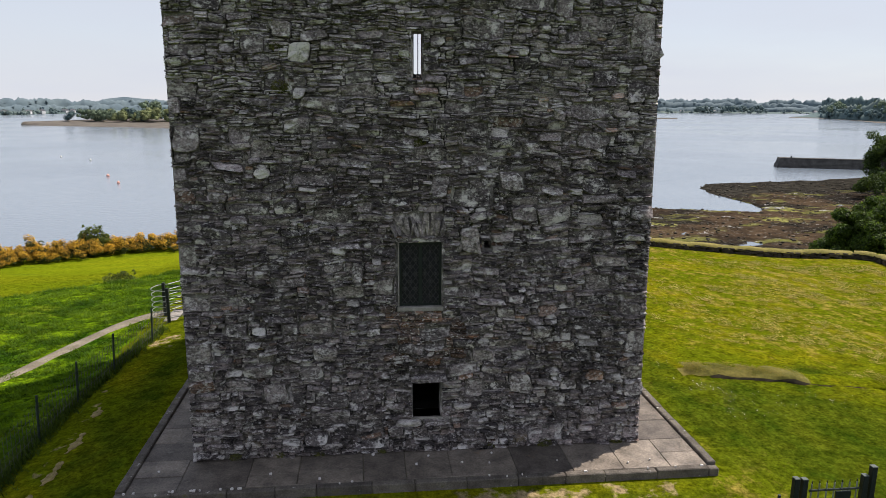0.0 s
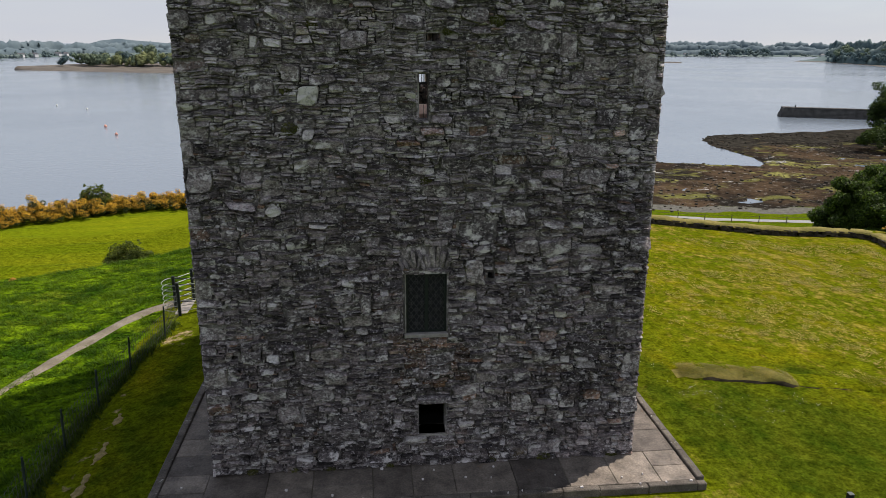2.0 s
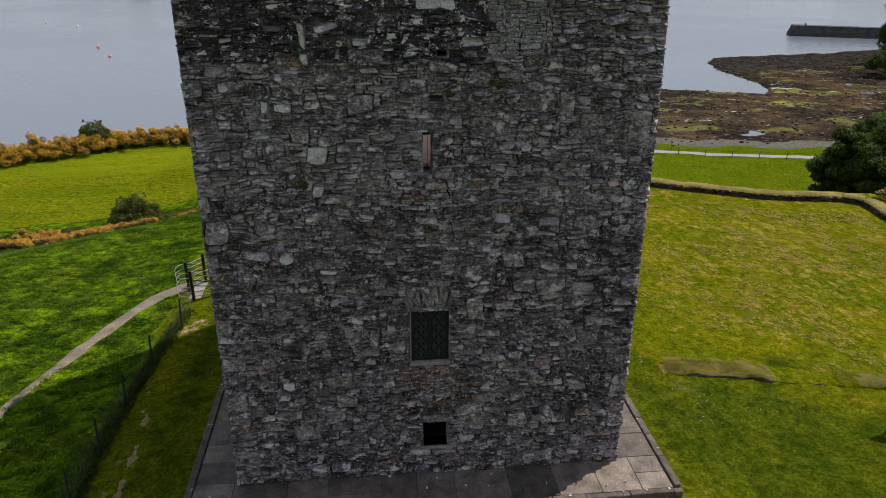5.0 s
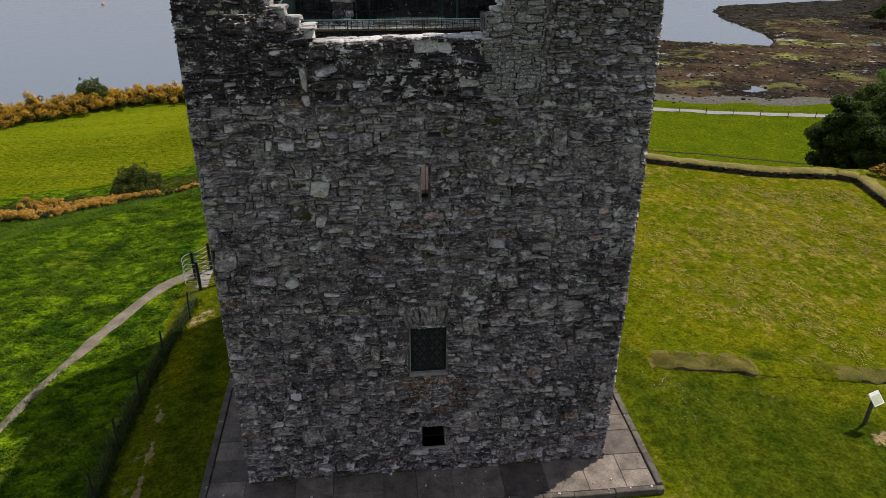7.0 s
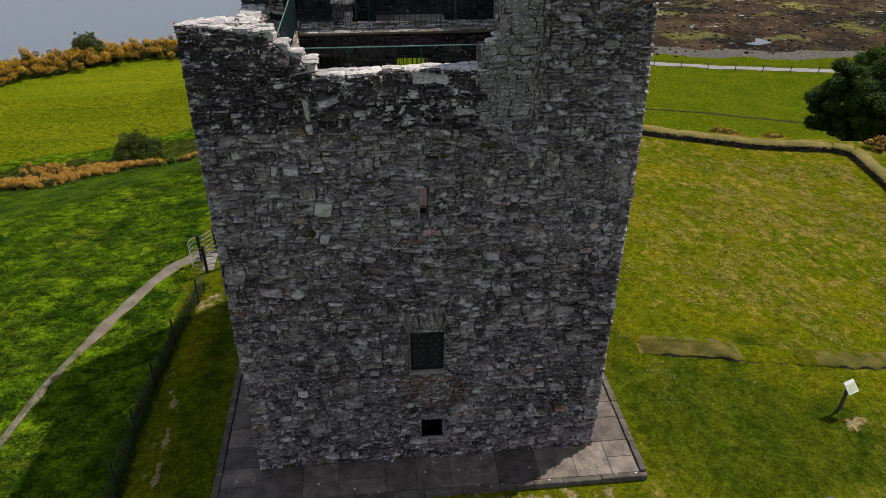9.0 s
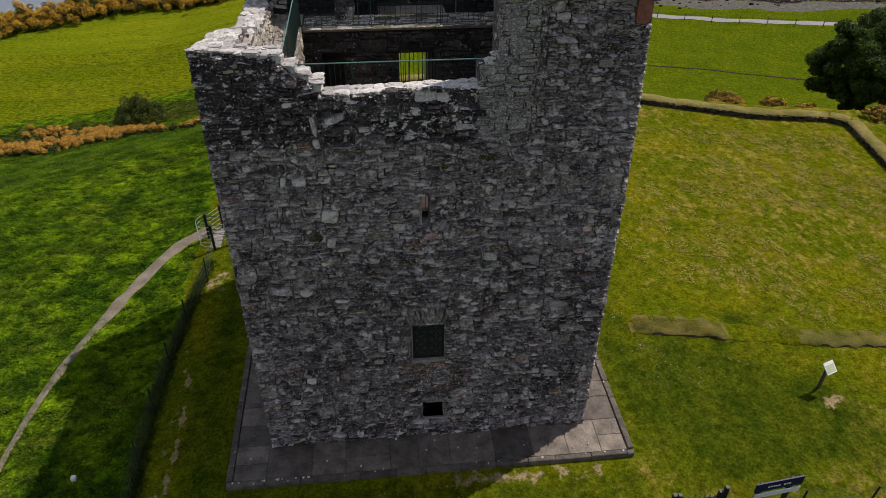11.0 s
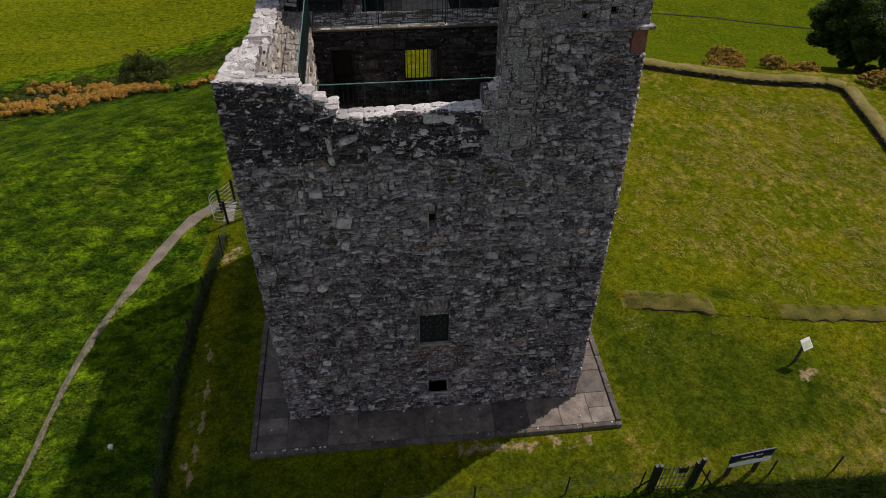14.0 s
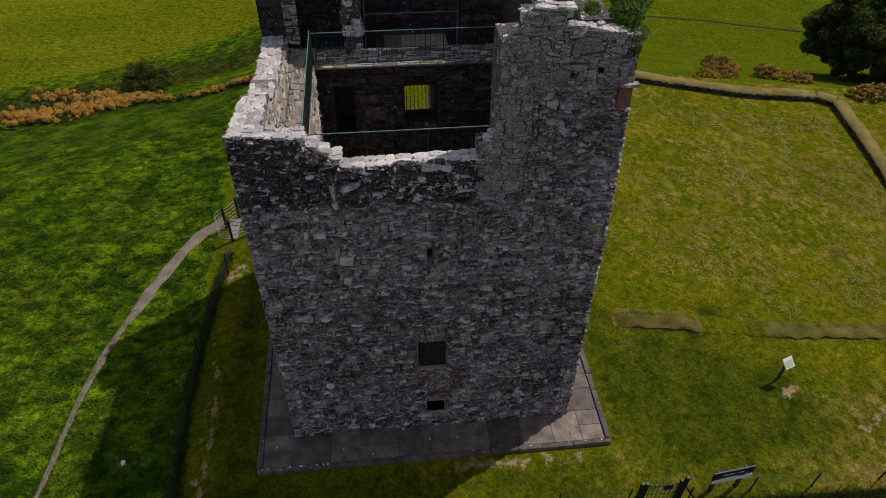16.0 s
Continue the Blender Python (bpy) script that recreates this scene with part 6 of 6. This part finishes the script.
tx = np.concatenate([turf_rng.uniform(7.7, 10.9, 3200), turf_rng.uniform(13.0, 22, 3600)])
ty = np.interp(tx, (7.5, 9.3, 10.8, 12.4, 14.1, 16.2, 23.5), (3.76, 3.57, 3.31, 3.12, 2.80, 2.72, 2.2)) + turf_rng.uniform(0.14, 0.75, len(tx))
sv, sf = leaf_cloud(np.stack([tx, ty, land_height(tx, ty) + 0.11], -1), turf_rng.uniform(0.05, 0.13, len(tx)), 15000, 0.03, turf_rng, 0.6, 1.6)
tagged(mesh_object("bank_grass", sv, sf.tolist(), bank_straw), "tufted dry grass on the turf bank", "grass", kind="stuff")

# ---- fences ----
def post_mesh(tall, r, n=4):
    bm = bmesh.new()
    rod_into(bm, (0, 0, -0.3), (0, 0, tall), r, n)
    return bm


def fence(name, pts, spacing, tall, label, wires=(0.22, 0.45, 0.68, 0.84), mesh_rows=False):
    thing = empty(name, (0, 0, 0), label, "fence")
    first = None
    prev = None
    for (x0, y0), (x1, y1) in zip(pts, pts[1:]):
        ln = math.hypot(x1 - x0, y1 - y0)
        n = max(1, round(ln / spacing))
        for k in range(n + 1):
            x, y = x0 + (x1 - x0) * k / n, y0 + (y1 - y0) * k / n
            z = float(land_height(x, y))
            if k == n and (x1, y1) != pts[-1]:
                continue
            if first is None:
                first = part("post", post_mesh(tall, 0.028, 6), fence_post, thing)
                first.location = (x, y, z)
            else:
                shared("post", first.data, thing, Matrix.Translation((x, y, z)) @ pose(0, 0, 0, 2 * math.sin(k * 3 + x), 2 * math.cos(k * 5), 0))
            if prev:
                for h in wires:
                    bar("wire", (prev[0], prev[1], prev[2] + h), (x, y, z + h), 0.004, wire_steel, thing, "", 4)
                if mesh_rows:
                    bm = bmesh.new()
                    m = int(math.hypot(x - prev[0], y - prev[1]) / 0.15)
                    for i in range(m):
                        a = i / m
                        px, py, pz = (prev[j] + ((x, y, z)[j] - prev[j]) * a for j in range(3))
                        rod_into(bm, (px, py, pz + 0.02), (px, py, pz + 0.9), 0.0045, 3)
                    part("netting", bm, wire_steel, thing)
            prev = (x, y, z)
    return thing


fence("field_fence", [(-8.03, 10.38), (-7.98, 8.3), (-8.36, 6.0), (-8.54, 3.9), (-8.62, 1.9), (-8.66, 0.0), (-8.62, -2.0), (-8.4, -6.0)], 2.1, 1.12, "dark post and wire netting fence beside the path", mesh_rows=True)
fence("front_fence", [(-8.0, -3.4), (-2.0, -3.35), (3.6, -3.3), (5.9, -3.32)], 2.5, 1.0, "post and wire fence along the front of the lawn")
fence("front_fence", [(7.95, -3.36), (10.17, -3.2), (12.35, -3.2), (14.9, -3.1), (19, -2.9), (23.5, -2.7)], 2.3, 0.86, "post and wire fence along the front of the lawn")

# ---- front gate ----
gate = empty("gate", (6.92, -3.38, float(land_height(6.92, -3.38))), "black metal pedestrian gate between paired square posts", "gate")
for px, tall in ((-0.76, 1.37), (-0.61, 1.35), (0.51, 1.36), (0.65, 1.52)):
    block("post", px - 0.05, px + 0.05, -0.05, 0.05, -0.3, tall, black_paint, gate, "", 0.008)
    block("post_cap", px - 0.052, px + 0.052, -0.052, 0.052, tall + 0.001, tall + 0.012, cap_steel, gate, "", 0.006)
leaf_ = new("gate_leaf")
leaf_.parent = gate
for z in (0.12, 0.62, 1.12):
    bar("rail", (-0.50, 0, z), (0.44, 0, z), 0.020, black_paint, leaf_)
for k in range(7):
    bar("upright", (-0.46 + k * 0.14, 0, 0.05), (-0.46 + k * 0.14, 0, 1.25), 0.014, galvanised, leaf_)
    bar("spear_tip", (-0.46 + k * 0.14, 0, 1.25), (-0.46 + k * 0.14, 0, 1.30), 0.008, black_paint, leaf_)
block("lock_plate", 0.0, 0.28, -0.02, 0.02, 0.86, 1.08, black_paint, leaf_, "", 0.005)
bar("stay", (0.67, 0, 1.0), (1.3, 0.02, -0.1), 0.03, black_paint, gate)
bar("stay", (-0.78, 0, 0.6), (-1.3, 0.02, -0.1), 0.03, black_paint, gate)

# ---- name board ----
sx, sy = 9.28, -3.14
board = empty("name_board", (sx, sy, float(land_height(sx, sy))), "navy name board with a white strip on two posts", "sign")
board.rotation_euler = (0, 0, radians(6))
for px in (-0.5, 0.45):
    block("post", px - 0.05, px + 0.05, 0.02, 0.12, -0.3, 1.25, black_paint, board, "", 0.006)
block("panel", -0.73, 0.73, -0.02, 0.02, 0.98, 1.33, navy, board, "navy blue panel", 0.005)
block("panel_edge", -0.74, 0.74, -0.022, 0.022, 1.331, 1.343, navy, board, "thin metal top edge", 0.003)
block("panel", -0.7, 0.7, -0.05, -0.022, 0.74, 0.92, board_white, board, "white strip", 0.004)
lt = bmesh.new()
for k in range(9):
    if k != 5:
        box_into(lt, -0.36 + k * 0.08, -0.305 + k * 0.08, -0.026, -0.0215, 1.12, 1.19)
part("lettering", lt, board_white, board, "illegible white lettering")

# ---- information panel ----
sx, sy = 13.1, 0.98
info = empty("information_panel", (sx, sy, float(land_height(sx, sy))), "tilted information panel on a single dark post", "sign")
info.rotation_euler = (0, 0, radians(20))
block("post", -0.055, 0.055, -0.04, 0.04, -0.3, 0.98, old_post, info, "", 0.008)
bm = bmesh.new()
box_into(bm, -0.22, 0.22, -0.20, 0.20, -0.015, 0.015)
bmesh.ops.bevel(bm, geom=bm.edges[:], offset=0.006, segments=1, affect="EDGES")
panel = part("panel", bm, board_white, info, "white printed panel")
panel.matrix_basis = pose(0, -0.06, 1.02, 42, 0, 0)
bm = bmesh.new()
box_into(bm, -0.18, 0.18, -0.16, 0.10, 0.0155, 0.018)
part("picture", bm, panel_tint, panel, "pale green printed picture")

# ---- kissing gate ----
kz = float(land_height(-8.2, 11.0))
kiss = empty("kissing_gate", (-8.1, 11.0, kz), "dark green and galvanised steel kissing gate with a hooped enclosure", "gate")
for px, py, tall in ((0.08, -0.62, 1.24), (-0.29, 0.29, 1.2), (0.22, 0.90, 1.26), (1.25, -0.15, 1.2)):
    block("post", px - 0.05, px + 0.05, py - 0.05, py + 0.05, -0.35, tall, black_paint, kiss, "", 0.008)
for k in range(6):
    bm = bmesh.new()
    z = 0.18 + k * 0.19
    bend = [(-0.15 - 0.42 * math.sin(math.pi * i / 8), 0.36 - 0.98 * i / 8 + 0.12 * math.sin(2 * math.pi * i / 8), z) for i in range(9)]
    pts = [(1.15, 1.55, z), (0.22, 0.90, z), *bend, (0.08, -0.62, z), (1.25, -0.15, z)]
    for p, q in zip(pts, pts[1:]):
        rod_into(bm, p, q, 0.013, 5)
    part("hoop", bm, galvanised, kiss, "bent galvanised hoop rail")
for k in range(5):
    bar("gate_bar", (-0.25, 0.25, 0.25 + k * 0.22), (0.62, 0.05, 0.25 + k * 0.22), 0.014, black_paint, kiss)
slab = block("threshold_slab", -8.25, -6.9, 10.5, 11.9, kz - 0.2, kz + 0.05, sill_stone, None, "", 0.02)
tagged(slab, "pale worn concrete slab under the kissing gate", "slab")
mz = float(land_height(-10.25, -0.1))
mark = block("marker_stone", -10.62, -10.48, -0.20, -0.06, mz - 0.1, mz + 0.12, board_white, None, "", 0.02)
tagged(mark, "small white marker block in the long grass", "marker")

# ---- hedges, bushes, trees ----
hedge("gorse_hedge", [(-75, 44), (-55, 56), (-43.5, 67.5), (-38.5, 72.5), (-34, 76.5), (-25, 78), (-12, 79)], 3.5, 3.2, 0.13, 170000, gorse_green, gorse_flower, 280000, "long hedge of flowering yellow gorse above the shore", 2)
hedge("gorse_hedge", [(-42, 38), (-33, 33.5), (-27.2, 31.4)], 0.7, 1.0, 0.09, 11000, gorse_green, gorse_brown, 17000, "low straggling gorse fading to orange on the slope", 4)
hedge("gorse_hedge", [(-19.2, 31.7), (-15.5, 30.0), (-12.5, 29.2), (-8.6, 28.2)], 0.75, 0.5, 0.08, 14000, gorse_green, gorse_brown, 11000, "low hedge of fading orange gorse across the slope", 9)
for k, (x, y, w, d, h) in enumerate(((25.6, 33.8, 2.8, 2.6, 1.2), (24.4, 30.2, 2.0, 1.8, 0.75), (28.0, 30.8, 2.1, 2.2, 0.95), (22.0, 28.4, 2.2, 1.4, 0.6), (29.6, 29.4, 2.6, 1.8, 0.7), (26.4, 33.2, 1.6, 1.4, 0.8), (28.9, 20.6, 4.4, 1.8, 0.7))):
    bush("gorse_bush", (x, y, float(land_height(x, y))), (w, d, h), 0.09, 4200, leaf_bush, "fading gorse bush behind the lawn wall", "gorse", 40 + k, (gorse_brown, 2300, "bloom"), "gorse behind the lawn wall")
bush("hedge_bush", (-35.3, 76.0, float(land_height(-35.3, 76.0))), (4.6, 4, 3.5), 0.2, 6000, leaf_bush, "dull green bush standing out of the gorse hedge", seed=5)
bush("hedge_bush", (-46.5, 65.5, float(land_height(-46.5, 65.5))), (4.5, 4, 3.6), 0.3, 2000, leaf_dark, "dark bush standing in the gorse hedge", seed=6)
bush("slope_bush", (-18.1, 35.3, float(land_height(-18.1, 35.3))), (3.6, 3.3, 2.35), 0.09, 21000, leaf_bush, "rounded dark green thorn bush on the grassy slope", seed=8)
hedge("gorse_patch", [(-26.6, 31.2), (-24.4, 31.6), (-22.6, 33.0), (-20.0, 32.4), (-17.6, 31.9)], 0.75, 2.4, 0.08, 38000, gorse_green, gorse_brown, 110000, "spreading patch of fading orange gorse", 7)
hedge("gorse_patch", [(-27.2, 36.6), (-25.2, 37.0), (-22.6, 36.0), (-20.8, 34.6)], 0.8, 1.1, 0.08, 12000, gorse_green, gorse_brown, 30000, "smaller patch of fading orange gorse", 12)
hedge("bramble_patch", [(-27.6, 34.0), (-25.8, 34.8), (-24.0, 35.2)], 0.42, 1.3, 0.1, 16000, leaf_bush, gorse_green, 4000, "low dark bramble patch at the foot of the slope", 8)
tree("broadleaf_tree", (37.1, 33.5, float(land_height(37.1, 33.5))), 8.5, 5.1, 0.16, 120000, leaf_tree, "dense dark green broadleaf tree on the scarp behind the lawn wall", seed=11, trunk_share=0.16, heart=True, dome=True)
tree("shore_tree", (123, 143, float(land_height(123, 143))), 13, 7.0, 0.5, 8000, leaf_dark, "dark tree leaning over the shore", seed=12)
tree("shore_tree", (134, 146, float(land_height(134, 146))), 15, 8.0, 0.5, 7000, leaf_dark, "dark tree standing by the shore", seed=13)
tree("shore_tree", (95.5, 97, float(land_height(95.5, 97))), 12.5, 5.5, 0.35, 16000, leaf_dark, "tall dark tree at the edge of the tidal flats", seed=23)
tree("bankside_tree", (68.5, 70, float(land_height(68.5, 70))), 6.5, 3.6, 0.2, 14000, leaf_bright, "bright green young tree above the shore", seed=27)
bush("shore_bush", (112, 128, float(land_height(112, 128))), (14, 12, 6), 0.5, 5000, leaf_dark, "dark scrub spreading along the shore", seed=14)

# ---- shore: weed-covered rocks, jetty, buoys, lane fence ----
wr = random.Random(15)
stones = []
while len(stones) < 2400:
    x, y = wr.uniform(34, 125), wr.uniform(76, 160)
    z = float(land_height(x, y))
    if SEA - 0.15 < z < -12.0:
        s = 0.1 + 0.4 * wr.random() ** 3
        stones.append(rock((x, y, z + 0.1 * s), (s * 1.3, s * 1.2, s * 0.75), wr, wr.uniform(0, 3)))
tagged(mesh_object("shore_rocks", *gather(stones), shore_rock), "dark weed-covered rocks on the tidal flats", "rocks", kind="stuff")
jetty = empty("jetty", (134.5, 206, SEA), "long dark stone jetty with a sloping end", "jetty")
jetty.rotation_euler = (0, 0, radians(-20))
bm = bmesh.new()
v = [bm.verts.new(p) for p in ((-1.6, -3, -2), (60, -3, -2), (60, 3, -2), (-1.6, 3, -2), (0, -2.4, 3.0), (60, -2.4, 2.7), (60, 2.4, 2.7), (0, 2.4, 3.0))]
for q in ((0, 1, 5, 4), (1, 2, 6, 5), (2, 3, 7, 6), (3, 0, 4, 7), (4, 5, 6, 7)):
    bm.faces.new([v[i] for i in q])
bmesh.ops.subdivide_edges(bm, edges=bm.edges[:], cuts=6, use_grid_fill=True)
for q in bm.verts:
    q.co += Vector((wr.uniform(-0.12, 0.12), wr.uniform(-0.12, 0.12), wr.uniform(-0.1, 0.1)))
part("quay", bm, jetty_stone, jetty)
block("coping", 0.1, 60, -2.5, -1.9, 2.85, 3.1, jetty_stone, jetty)
block("bollard", 3.2, 3.6, -1.6, -1.2, 2.9, 3.8, black_paint, jetty, "", 0.08)
for x, y, r, red in ((-71.1, 183.9, 0.42, 1), (-62.8, 167.0, 0.38, 1), (-110, 250, 0.36, 0), (-94.7, 235.8, 0.36, 0)):
    bm = bmesh.new()
    bmesh.ops.create_icosphere(bm, subdivisions=2, radius=r, matrix=Matrix.Translation((x, y, SEA + r * 0.5)))
    rod_into(bm, (x, y, SEA + r), (x, y, SEA + r * 1.9), 0.06, 5)
    b = part("buoy", bm, buoy_red if red else board_white, None, smooth=True)
    tagged(b, "orange mooring buoy on the water" if red else "white mooring buoy on the water", "buoy", "mooring buoys")
lane = empty("lane_fence", (0, 0, 0), "low post and rail fence along the shore lane", "fence")
first = None
lx = 18.0
while lx < 62:
    ly = float(np.interp(lx, LANE_X, LANE_Y)) - 1.3
    m = Matrix.Translation((lx, ly, float(land_height(lx, ly))))
    if first is None:
        first = part("post", post_mesh(0.95, 0.05, 6), old_post, lane)
        first.matrix_basis = m
    else:
        shared("post", first.data, lane, m)
        bar("rail", prev_top, m.translation + Vector((0, 0, 0.8)), 0.018, old_post, lane, "", 4)
    prev_top = m.translation + Vector((0, 0, 0.8))
    lx += 3.4
